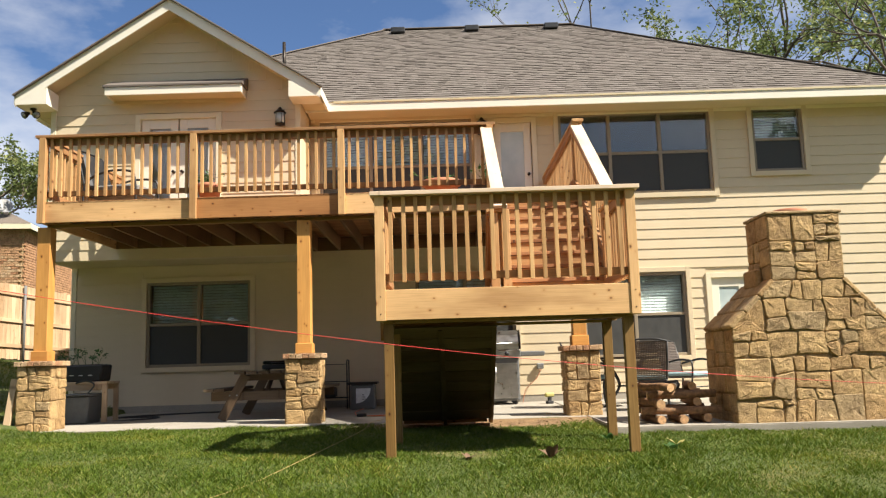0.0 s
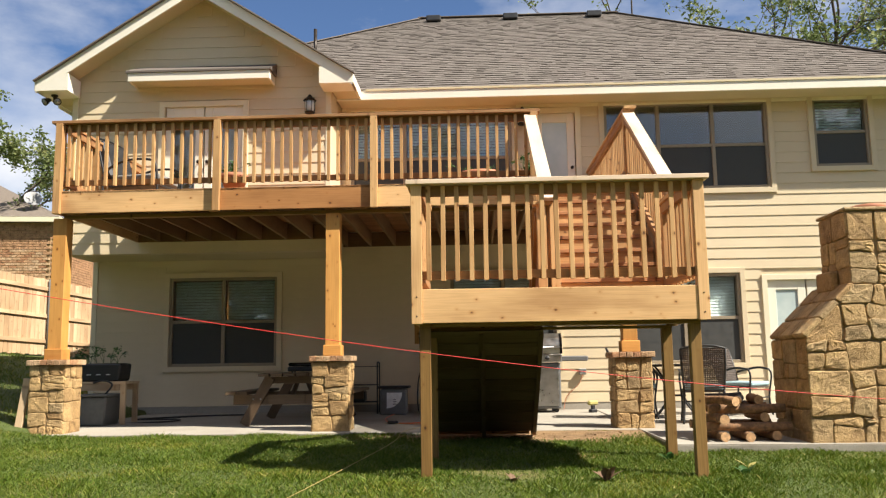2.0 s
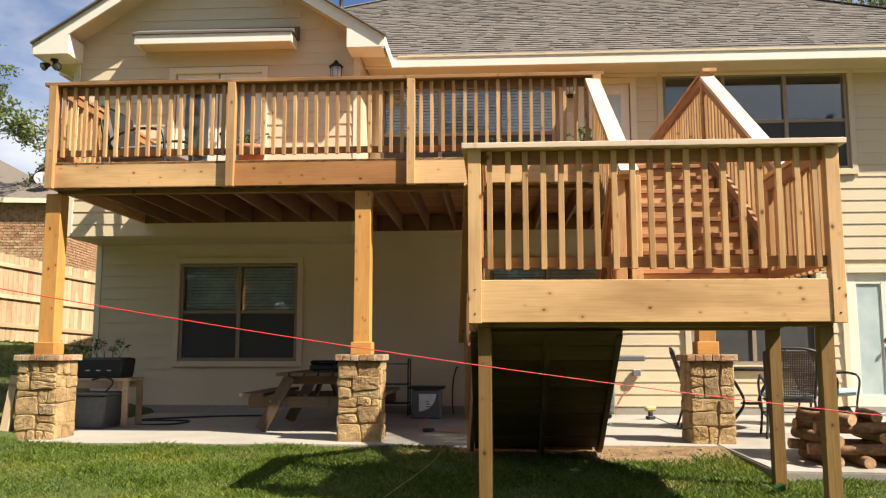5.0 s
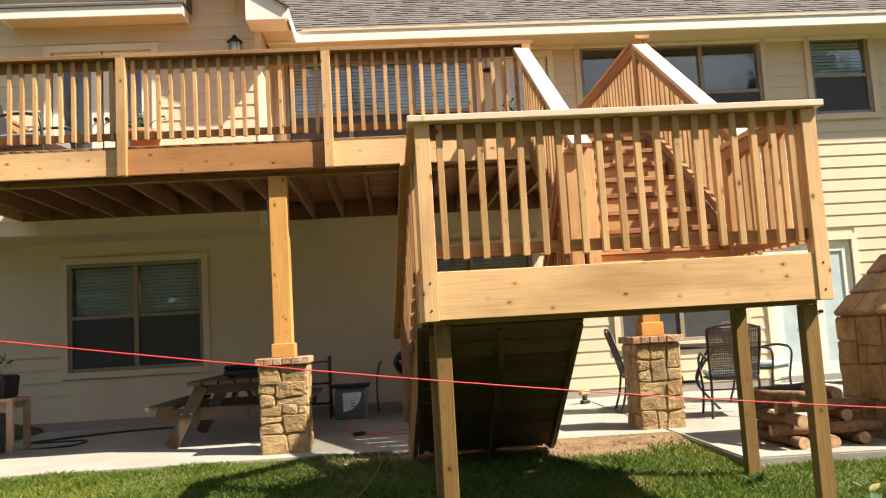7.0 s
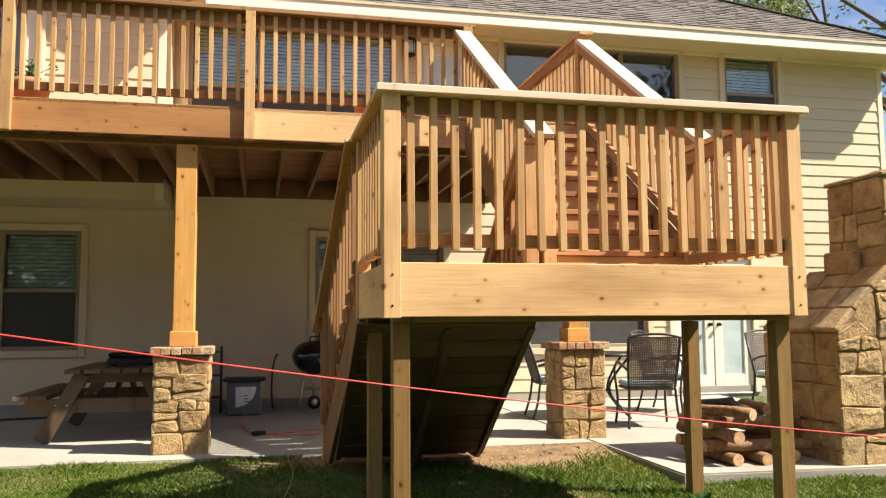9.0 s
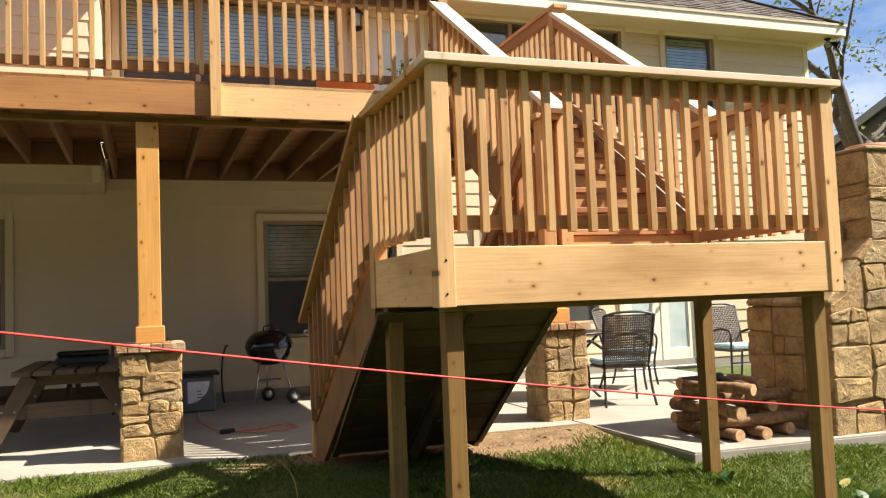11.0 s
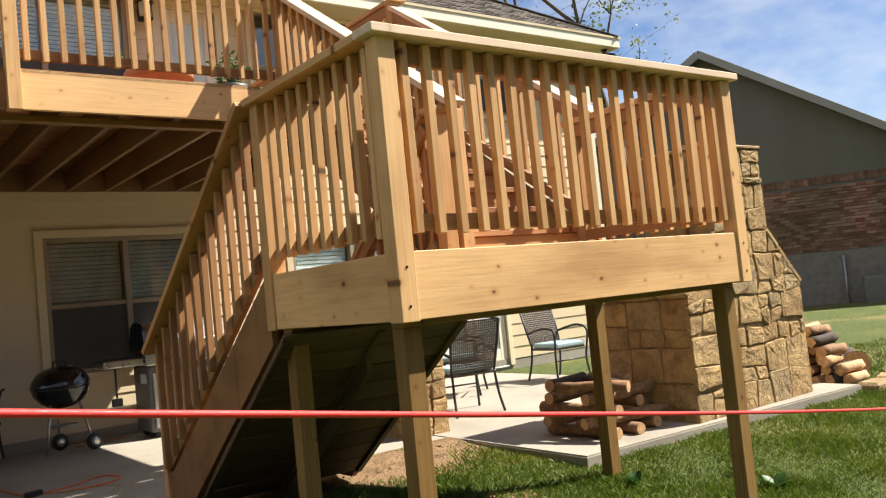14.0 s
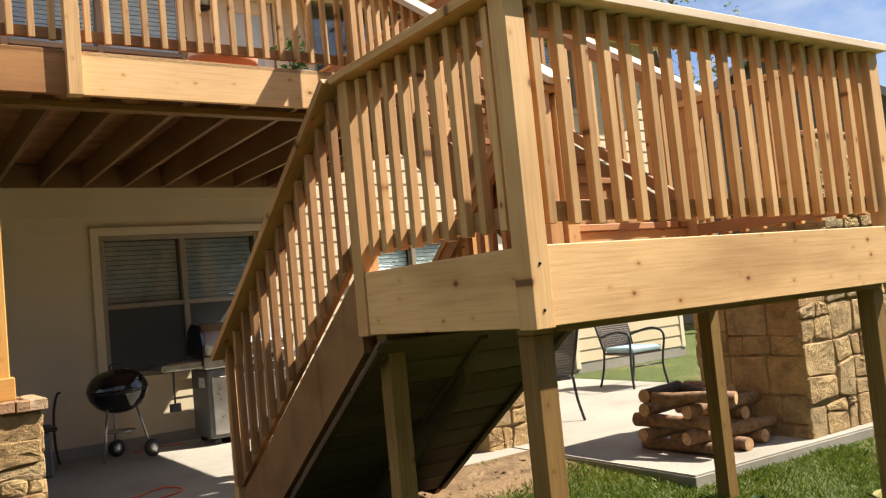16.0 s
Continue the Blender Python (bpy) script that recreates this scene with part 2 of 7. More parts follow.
def lawn_mat():
    m, n, l, b = material("lawn soil and thatch", 0.95)
    a = noise_at(n, l, 0.55, 5.0)
    f = noise_at(n, l, 14.0, 6.0, rough=0.7)
    g = noise_at(n, l, 120.0, 4.0, rough=0.7)
    r = ramp(n, [(0.34, (0.22, 0.18, 0.06)), (0.46, (0.10, 0.125, 0.022)), (0.62, (0.08, 0.11, 0.018)), (0.75, (0.12, 0.14, 0.03))])
    l.new(a, r.inputs["Fac"])
    fr = ramp(n, [(0.3, (0.55, 0.6, 0.5)), (0.7, (1.25, 1.2, 1.2))])
    l.new(f, fr.inputs["Fac"])
    c = mixed(n, l, 1.0, r.outputs["Color"], fr.outputs["Color"], "MULTIPLY")
    gr = ramp(n, [(0.3, (0.6, 0.6, 0.6)), (0.7, (1.3, 1.3, 1.3))])
    l.new(g, gr.inputs["Fac"])
    c = mixed(n, l, 1.0, c, gr.outputs["Color"], "MULTIPLY")
    # bare dry earth by the patio's corner and under the stair
    co = n.new("ShaderNodeTexCoord").outputs["Object"]
    earth = None
    for (cx, cy, rx, ry) in ((1.6, 2.6, 1.0, 0.5), (0.35, 2.75, 1.2, 0.35), (1.59, 1.31, 0.24, 0.2)):
        mp = n.new("ShaderNodeMapping")
        mp.inputs["Location"].default_value = (-cx / rx, -cy / ry, 0)
        mp.inputs["Scale"].default_value = (1 / rx, 1 / ry, 0)
        l.new(co, mp.inputs["Vector"])
        ln = n.new("ShaderNodeVectorMath")
        ln.operation = "LENGTH"
        l.new(mp.outputs["Vector"], ln.inputs[0])
        mn = n.new("ShaderNodeMath")
        mn.operation = "MULTIPLY_ADD"
        l.new(f, mn.inputs[0])
        mn.inputs[1].default_value = 1.7
        l.new(ln.outputs["Value"], mn.inputs[2])
        if earth is None:
            earth = mn.outputs[0]
        else:
            mi = n.new("ShaderNodeMath")
            mi.operation = "MINIMUM"
            l.new(earth, mi.inputs[0])
            l.new(mn.outputs[0], mi.inputs[1])
            earth = mi.outputs[0]
    er = ramp(n, [(0.0, (1, 1, 1)), (0.98, (1, 1, 1)), (1.0, (0, 0, 0))])
    half = n.new("ShaderNodeMath")
    half.operation = "MULTIPLY"
    half.inputs[1].default_value = 0.55
    l.new(earth, half.inputs[0])
    l.new(half.outputs[0], er.inputs["Fac"])
    soil = ramp(n, [(0.3, (0.15, 0.08, 0.036)), (0.5, (0.27, 0.165, 0.08)), (0.72, (0.44, 0.30, 0.16))])
    l.new(g, soil.inputs["Fac"])
    c = mixed(n, l, er.outputs["Color"], c, soil.outputs["Color"])
    l.new(c, b.inputs["Base Color"])
    h = mixed(n, l, 0.5, f, g)
    bumped(n, l, b, h, 0.9, 0.04)
    return m


LAWN = lawn_mat()


def island_mat(name, stops, rough=0.6, trans=0.0, spec=0.3, blotch=1.0):
    m, n, l, b = material(name, rough)
    geo = n.new("ShaderNodeNewGeometry")
    r = ramp(n, stops)
    l.new(geo.outputs["Random Per Island"], r.inputs["Fac"])
    a = noise_at(n, l, 0.8, 3.0)
    sh = ramp(n, [(0.3, (0.72, 0.8, 0.65)), (0.56, (1.0, 1.0, 1.0)), (0.72, (1.65, 1.3, 1.35))])
    l.new(a, sh.inputs["Fac"])
    c = mixed(n, l, blotch, r.outputs["Color"], sh.outputs["Color"], "MULTIPLY")
    l.new(c, b.inputs["Base Color"])
    b.inputs["Specular IOR Level"].default_value = spec
    if trans:
        t = n.new("ShaderNodeBsdfTranslucent")
        l.new(c, t.inputs["Color"])
        mx = n.new("ShaderNodeMixShader")
        mx.inputs["Fac"].default_value = trans
        out = n["Material Output"]
        l.new(b.outputs["BSDF"], mx.inputs[1])
        l.new(t.outputs["BSDF"], mx.inputs[2])
        l.new(mx.outputs["Shader"], out.inputs["Surface"])
    return m


GRASS = island_mat("grass blades", [(0.0, (0.055, 0.098, 0.008)), (0.5, (0.10, 0.155, 0.012)), (0.9, (0.16, 0.195, 0.022)), (1.0, (0.30, 0.27, 0.085))], 0.55, 0.3)
LEAF = island_mat("oak leaves", [(0.0, (0.09, 0.12, 0.04)), (0.6, (0.16, 0.20, 0.065)), (1.0, (0.25, 0.28, 0.11))], 0.5, 0.35)
LEAF_POT = island_mat("pot plant leaves", [(0.0, (0.03, 0.08, 0.02)), (1.0, (0.08, 0.17, 0.04))], 0.45, 0.25)
SHINGLE = island_mat("asphalt shingles", [(0.0, (0.118, 0.101, 0.088)), (0.35, (0.140, 0.120, 0.105)), (0.75, (0.162, 0.141, 0.124)), (1.0, (0.130, 0.112, 0.098))], 0.95, 0.0, 0.15, 0.06)


def plain(name, colour, rough=0.5, metal=0.0, grain=0.15, scale=12.0, spec=0.5):
    m, n, l, b = material(name, rough, metal)
    a = noise_at(n, l, scale, 5.0)
    lo, hi = tuple(v * (1 - grain) for v in colour), tuple(min(1, v * (1 + grain)) for v in colour)
    r = ramp(n, [(0.3, lo), (0.7, hi)])
    l.new(a, r.inputs["Fac"])
    l.new(r.outputs["Color"], b.inputs["Base Color"])
    b.inputs["Specular IOR Level"].default_value = spec
    rr = ramp(n, [(0.3, (rough * 0.8,) * 3), (0.7, (min(1, rough * 1.25),) * 3)])
    l.new(a, rr.inputs["Fac"])
    l.new(rr.outputs["Color"], b.inputs["Roughness"])
    return m


BLACK_IRON = plain("black iron", (0.018, 0.018, 0.018), 0.45)
BLACK_ENAMEL = plain("black enamel", (0.010, 0.010, 0.011), 0.12, spec=0.7)
BLACK_PLASTIC = plain("black plastic", (0.02, 0.02, 0.021), 0.5)
GREY_PLASTIC = plain("grey plastic", (0.13, 0.13, 0.125), 0.55)
STEEL = plain("brushed stainless steel", (0.48, 0.47, 0.45), 0.32, 1.0)
GALV = plain("galvanised steel", (0.36, 0.36, 0.35), 0.45, 0.9)
WICKER = plain("dark brown wicker", (0.10, 0.075, 0.06), 0.6, scale=80.0, grain=0.5)
CUSHION = plain("pale blue cushion cloth", (0.30, 0.42, 0.45), 0.9, scale=30.0)
CUSHION_GREY = plain("grey striped cushion cloth", (0.17, 0.165, 0.15), 0.9, scale=30.0)
TERRACOTTA = plain("terracotta", (0.42, 0.17, 0.09), 0.8, scale=9.0)
BARK = plain("grey brown bark", (0.08, 0.062, 0.047), 0.95, scale=18.0, grain=0.5)
LOG_BARK = plain("peeled log bark", (0.23, 0.125, 0.06), 0.85, scale=26.0, grain=0.5)
LOG_DARK = plain("dark log bark", (0.05, 0.034, 0.024), 0.9, scale=22.0, grain=0.5)
LOG_END = plain("cut log end", (0.50, 0.30, 0.15), 0.85, scale=30.0, grain=0.35)
RED_CORD = plain("red cord", (0.60, 0.03, 0.025), 0.55, scale=200.0)
ORANGE_CORD = plain("orange cable", (0.75, 0.12, 0.03), 0.45)
YELLOW_CORD = plain("faded yellow cable", (0.32, 0.245, 0.08), 0.6)
YELLOW_LEAF = plain("yellowing leaf", (0.36, 0.32, 0.10), 0.6)
BROWN_LEAF = plain("dry brown leaf", (0.14, 0.08, 0.045), 0.7)
WHITE_PAPER = plain("white label", (0.75, 0.75, 0.72), 0.6)
BLIND = plain("pale blind slats", (0.62, 0.72, 0.70), 0.6)
DARK_ROOM = plain("room wall coloured as unlit", (0.12, 0.115, 0.10), 0.9)
LAMP_GLASS = plain("seeded lamp glass", (0.55, 0.55, 0.5), 0.2)
BRONZE = plain("dark bronze metal", (0.025, 0.018, 0.013), 0.4, 0.6)
DISH_GREY = plain("grey dish metal", (0.22, 0.22, 0.22), 0.5)


def glass_mat():
    m, n, l, b = material("window glass", 0.02)
    b.inputs["Transmission Weight"].default_value = 1.0
    b.inputs["IOR"].default_value = 1.5
    b.inputs["Base Color"].default_value = (0.93, 0.96, 0.96, 1)
    b.inputs["Specular IOR Level"].default_value = 0.9
    # the thin mirror coat of insulated glass
    g = n.new("ShaderNodeBsdfGlossy")
    g.inputs["Roughness"].default_value = 0.015
    g.inputs["Color"].default_value = (0.86, 0.95, 1.0, 1)
    mx = n.new("ShaderNodeMixShader")
    mx.inputs["Fac"].default_value = 0.025
    l.new(b.outputs["BSDF"], mx.inputs[1])
    l.new(g.outputs["BSDF"], mx.inputs[2])
    l.new(mx.outputs["Shader"], n["Material Output"].inputs["Surface"])
    return m


def frosted_mat():
    m, n, l, b = material("curtained door glass", 0.08)
    a = noise_at(n, l, 3.0, 3.0)
    r = ramp(n, [(0.3, (0.42, 0.50, 0.50)), (0.7, (0.55, 0.62, 0.60))])
    l.new(a, r.inputs["Fac"])
    l.new(r.outputs["Color"], b.inputs["Base Color"])
    b.inputs["Specular IOR Level"].default_value = 0.8
    return m


GLASS = glass_mat()
CURTAIN_GLASS = frosted_mat()
SCREEN = plain("dark insect screen", (0.045, 0.045, 0.042), 0.6)


# ---- building helpers ----
def thing(name, label, category, group="", kind="", m=None):
    ob = new(name)
    ob.empty_display_size = 0.1
    if m is not None:
        ob.matrix_basis = m
    return tagged(ob, label, category, group, kind)


def finish(bm, name, mat, smooth=False):
    me = bpy.data.meshes.new(name)
    bmesh.ops.recalc_face_normals(bm, faces=bm.faces)
    bm.to_mesh(me)
    bm.free()
    me.materials.append(mat)
    if smooth:
        for p in me.polygons:
            p.use_smooth = True
    return me


def put_mesh(name, me, parent=None, m=None, label=""):
    ob = new(name, me)
    ob.parent = parent
    if m is not None:
        ob.matrix_basis = m
    if label:
        tagged(ob, label)
    return ob


def part(name, bm, mat, parent, label="", m=None, smooth=False):
    return put_mesh(name, finish(bm, name, mat, smooth), parent, m, label)


def add_box(bm, lo, hi, bevel=0.0):
    c = [(a + b) / 2 for a, b in zip(lo, hi)]
    s = [abs(b - a) for a, b in zip(lo, hi)]
    vs = bmesh.ops.create_cube(bm, size=1, matrix=Matrix.Translation(c) @ Matrix.Diagonal((*s, 1)))["verts"]
    if bevel:
        es = {e for v in vs for e in v.link_edges}
        bmesh.ops.bevel(bm, geom=list(es), offset=min(bevel, min(s) * 0.3), segments=1, affect="EDGES")
    return vs


def box_part(name, lo, hi, mat, parent, bevel=0.004, label=""):
    bm = bmesh.new()
    add_box(bm, lo, hi, bevel)
    return part(name, bm, mat, parent, label)


BOARDS = {}


def board_mesh(name, length, w, t, mat, bevel=0.003):
    key = (round(length, 3), round(w, 3), round(t, 3), mat.name, bevel)
    if key not in BOARDS:
        bm = bmesh.new()
        add_box(bm, (-length / 2, -w / 2, -t / 2), (length / 2, w / 2, t / 2), bevel)
        BOARDS[key] = finish(bm, name, mat)
    return BOARDS[key]


def along(p0, p1, up=(0, 0, 1)):
    """A pose at the middle of p0-p1 whose x runs along it and whose z is near up."""
    p0, p1 = Vector(p0), Vector(p1)
    x = (p1 - p0).normalized()
    y = Vector(up).cross(x).normalized()
    z = x.cross(y)
    m = Matrix((x, y, z)).transposed().to_4x4()
    m.translation = (p0 + p1) / 2
    return m


def board(parent, name, p0, p1, w, t, mat, up=(0, 0, 1), label="", bevel=0.003):
    """A board from p0 to p1 along its middle line; t is its thickness along up, w its width across."""
    length = (Vector(p1) - Vector(p0)).length
    return put_mesh(name, board_mesh(name, length, w, t, mat, bevel), parent, along(p0, p1, up), label)


def tube_into(bm, pts, r, seg=8, closed=False, radii=None):
    pts = [Vector(p) for p in pts]
    rings = []
    prev = None
    for i, p in enumerate(pts):
        a = pts[max(i - 1, 0)] if not closed else pts[i - 1]
        b = pts[min(i + 1, len(pts) - 1)] if not closed else pts[(i + 1) % len(pts)]
        d = (b - a).normalized()
        if prev is None:
            prev = d.orthogonal().normalized()
        u = (prev - d * prev.dot(d)).normalized()
        prev = u
        v = d.cross(u)
        rr = radii[i] if radii else r
        rings.append([bm.verts.new(p + (u * math.cos(k * math.tau / seg) + v * math.sin(k * math.tau / seg)) * rr) for k in range(seg)])
    n = len(rings)
    for i in range(n if closed else n - 1):
        a, b = rings[i], rings[(i + 1) % n]
        for k in range(seg):
            bm.faces.new((a[k], a[(k + 1) % seg], b[(k + 1) % seg], b[k]))
    if not closed:
        bm.faces.new(rings[0][::-1])
        bm.faces.new(rings[-1])


def tube_part(name, pts, r, mat, parent, seg=8, label="", closed=False, radii=None, m=None):
    bm = bmesh.new()
    tube_into(bm, pts, r, seg, closed, radii)
    return part(name, bm, mat, parent, label, m, smooth=True)


def lathe_part(name, profile, mat, parent, m=None, seg=24, label=""):
    bm = bmesh.new()
    rings = []
    for r, z in profile:
        rings.append([bm.verts.new((max(r, 0.0005) * math.cos(k * math.tau / seg), max(r, 0.0005) * math.sin(k * math.tau / seg), z)) for k in range(seg)])
    for a, b in zip(rings, rings[1:]):
        for k in range(seg):
            bm.faces.new((a[k], a[(k + 1) % seg], b[(k + 1) % seg], b[k]))
    bm.faces.new(rings[0][::-1])
    bm.faces.new(rings[-1])
    return part(name, bm, mat, parent, label, m, smooth=True)


def curve_pts(pts, n=6):
    """Points on a smooth line through pts."""
    pts = [Vector(p) for p in pts]
    out = []
    for i in range(len(pts) - 1):
        p0, p1, p2, p3 = pts[max(i - 1, 0)], pts[i], pts[i + 1], pts[min(i + 2, len(pts) - 1)]
        for k in range(n):
            t = k / n
            out.append(0.5 * (2 * p1 + (p2 - p0) * t + (2 * p0 - 5 * p1 + 4 * p2 - p3) * t * t + (3 * p1 - p0 - 3 * p2 + p3) * t ** 3))
    return out + [pts[-1]]


# ---- plan ----
DECK_L, DECK_R, DECK_F = -4.83, 2.515, 3.345
DECK_Z, DECK_LOW = 3.03, 2.74
GABLE_Y, WALL_Y = 5.97, 6.94
HOUSE_L, HOUSE_R, GABLE_R = -5.975, 9.07, -1.73
LAND_R, LAND_B, LAND_Z, LAND_LOW = 2.45, 1.245, 1.40, 1.11
SLAB_F, SLAB2_F, SLAB2_L, SLAB2_R = 3.04, 1.445, 2.425, 6.0


def slab_z(y):
    return -0.02 + 0.006 * (y - 3.3)


def lawn_z(x, y):
    z = -0.16 + (0.04 * min(y, 2.95) if y > 0 else 0.085 * max(y, -12))
    if x < -4.5:
        z += 0.21 * (-4.5 - max(x, -12.0)) * min(1.0, max(0.0, (y + 3) / 8))
    return z


# ---- ground ----
def make_ground():
    def ticks(edges, near, step):
        far = [-900, -400, -200, -110, -70, -45, -30, -22]
        v = set(far + [-f for f in far] + edges)
        k = near[0]
        while k <= near[1]:
            v.add(round(k, 3))
            k += step
        return sorted(v)
    inside_x, inside_y = (-5.8, -4.9, 2.30, 2.55, 5.85, 8.9), (1.6, 3.2, 7.1, 16.5)
    xs, ys = ticks(list(inside_x), (-14, 14), 0.5), ticks(list(inside_y), (-12, 16), 0.5)
    bm = bmesh.new()
    grid = []
    for y in ys:
        row = []
        for x in xs:
            z = lawn_z(x, y) + 0.02 * noise.noise((x * 0.7, y * 0.7, 0))
            under = (-4.9 <= x <= 5.85 and 3.2 <= y <= 7.1) or (2.55 <= x <= 5.85 and 1.6 <= y <= 7.1) or (-5.8 <= x <= 8.9 and 7.1 <= y <= 16.5)
            row.append(bm.verts.new((x, y, z - (0.16 if under else 0))))
        grid.append(row)
    for a, b in zip(grid, grid[1:]):
        for i in range(len(xs) - 1):
            bm.faces.new((a[i], a[i + 1], b[i + 1], b[i]))
    g = part("ground", bm, LAWN, None, smooth=True)
    tagged(g, "green mown lawn with dry thatch patches and bare soil", "lawn", kind="structure")


make_ground()


def make_slabs():
    for name, x0, x1, y0, y1, label in (("patio_slab", -5.06, SLAB2_L, SLAB_F, WALL_Y + 0.02, "pale concrete patio slab under the raised deck"),
                                         ("patio_slab_extension", SLAB2_L + 0.006, SLAB2_R, SLAB2_F, WALL_Y + 0.02, "pale concrete patio extension below the stone fireplace")):
        bm = bmesh.new()
        add_box(bm, (x0, y0, -0.22), (x1, y1, 0.0))
        for v in bm.verts:
            if v.co.z > -0.1:
                v.co.z = slab_z(v.co.y)
            if v.co.y < SLAB2_F + 0.1:
                v.co.y -= 0.055 * (v.co.x - SLAB2_L)
        es = [e for e in bm.edges if all(v.co.z > -0.1 for v in e.verts)]
        bmesh.ops.bevel(bm, geom=es, offset=0.012, segments=2, affect="EDGES")
        ob = part(name, bm, CONCRETE, None)
        tagged(ob, label, "patio", kind="structure")


make_slabs()


# ---- house walls ----
def cuts(x0, x1, spans):
    """What is left of x0-x1 when the spans are taken away."""
    out, at = [], x0
    for a, b in sorted(spans):
        if a > at:
            out.append((at, min(a, x1)))
        at = max(at, b)
    if at < x1:
        out.append((at, x1))
    return [(a, b) for a, b in out if b - a > 0.02]


def wall_core(name, x0, x1, z0, z1, y, holes, label, thick=0.16, top=None):
    """A wall along x with its outer face at y, open where holes (x0, x1, z0, z1) say."""
    bm = bmesh.new()
    zs = sorted({z0, z1} | {h for a in holes for h in a[2:] if z0 < h < z1})
    for za, zb in zip(zs, zs[1:]):
        mid = (za + zb) / 2
        for a, b in cuts(x0, x1, [(h[0], h[1]) for h in holes if h[2] < mid < h[3]]):
            add_box(bm, (a, y, za), (b, y + thick, zb))
    ob = part(name, bm, SIDING, None)
    return tagged(ob, label, "wall", kind="structure")


PLANKS = {}


def siding(wall, x0, x1, z0, z1, y, holes, exposure=0.178, limit=None):
    """Lap boards, each one a piece of the wall; limit(z) narrows a course to a gable."""
    k = 0
    z = z0
    while z < z1 - 0.02:
        za, zb = z, min(z + exposure + 0.025, z1 + 0.01)
        a0, b0 = (x0, x1) if limit is None else limit(zb)
        mid = (za + zb) / 2
        spans = [(h[0], h[1]) for h in holes if h[2] < zb - 0.04 and h[3] > za + 0.04]
        for a, b in cuts(a0, b0, spans):
            key = (round(b - a, 2), round(zb - za, 3))
            if key not in PLANKS:
                bm = bmesh.new()
                w, h = key
                prof = [(-0.004, 0), (-0.021, 0), (-0.008, h), (-0.004, h)]
                ends = [[bm.verts.new((s * w / 2, p[0], p[1])) for p in prof] for s in (-1, 1)]
                for i in range(4):
                    bm.faces.new((ends[0][i], ends[0][(i + 1) % 4], ends[1][(i + 1) % 4], ends[1][i]))
                bm.faces.new(ends[0])
                bm.faces.new(ends[1][::-1])
                PLANKS[key] = finish(bm, "siding_plank", SIDING)
            put_mesh("siding_plank", PLANKS[key], wall, Matrix.Translation(((a + b) / 2, y, za)))
        z += exposure
        k += 1


def trim_frame(parent, x0, x1, z0, z1, y, w=0.09, mat=None, sill=True, out=0.03):
    mat = mat or TRIM
    ym = y - out / 2 - 0.003
    board(parent, "casing", (x0 - w / 2, ym, z0 - (w if sill else 0)), (x0 - w / 2, ym, z1 + w), w, out, mat, (0, 1, 0))
    board(parent, "casing", (x1 + w / 2, ym, z0 - (w if sill else 0)), (x1 + w / 2, ym, z1 + w), w, out, mat, (0, 1, 0))
    board(parent, "casing", (x0, ym, z1 + w / 2), (x1, ym, z1 + w / 2), w, out, mat, (0, 1, 0))
    if sill:
        board(parent, "window_sill", (x0, ym, z0 - w / 2), (x1, ym, z0 - w / 2), w, out + 0.012, mat, (0, 1, 0))


def window(index, x0, x1, z0, z1, y, lights=1, sash=0.5, blind=1.0, label=""):
    """A single-hung window: lights side by side, each with an upper and a lower pane, blinds behind."""
    w = thing("window_%d" % index, label, "window", kind="structure")
    f = 0.05
    yc = y + 0.035
    for xa, xb, za, zb in ((x0, x0 + f, z0, z1), (x1 - f, x1, z0, z1), (x0 + f, x1 - f, z0, z0 + f), (x0 + f, x1 - f, z1 - f, z1)):
        box_part("window_frame", (xa, y - 0.02, za), (xb, y + 0.10, zb), WINDOW_TAN, w)
    step = (x1 - x0) / lights
    zs = z0 + (z1 - z0) * sash
    for i in range(lights):
        a, b = x0 + i * step, x0 + (i + 1) * step
        if i:
            box_part("mullion", (a - 0.03, y - 0.015, z0 + f), (a + 0.03, y + 0.09, z1 - f), WINDOW_TAN, w)
        a, b = a + (f if i == 0 else 0.03), b - (f if i == lights - 1 else 0.03)
        box_part("sash_rail", (a, y - 0.005, zs - 0.025), (b, y + 0.06, zs + 0.025), WINDOW_TAN, w)
        for za, zb, dy in ((zs + 0.025, z1 - f, 0.03), (z0 + f, zs - 0.025, 0.045)):
            p = box_part("pane", (a, y + dy, za), (b, y + dy + 0.006, zb), GLASS, w, 0)
            p.visible_shadow = False
        s = box_part("insect_screen", (a + 0.002, y + 0.012, z0 + f + 0.002), (b - 0.002, y + 0.015, zs - 0.027), SCREEN, w, 0, "dark mesh screen")
        if blind > 0:
            bm = bmesh.new()
            z = z1 - f - 0.03
            stop = z1 - (z1 - z0) * blind
            while z > max(stop, z0 + f):
                vs = add_box(bm, (a + 0.01, -0.024, -0.0015), (b - 0.01, 0.024, 0.0015))
                bmesh.ops.transform(bm, matrix=pose(0, y + 0.11, z, 68, 0, 0), verts=vs)
                z -= 0.05
            part("blind", bm, BLIND, w, "closed pale slatted blind")
    trim_frame(w, x0, x1, z0, z1, y - 0.02, 0.085, SIDING)
    return w


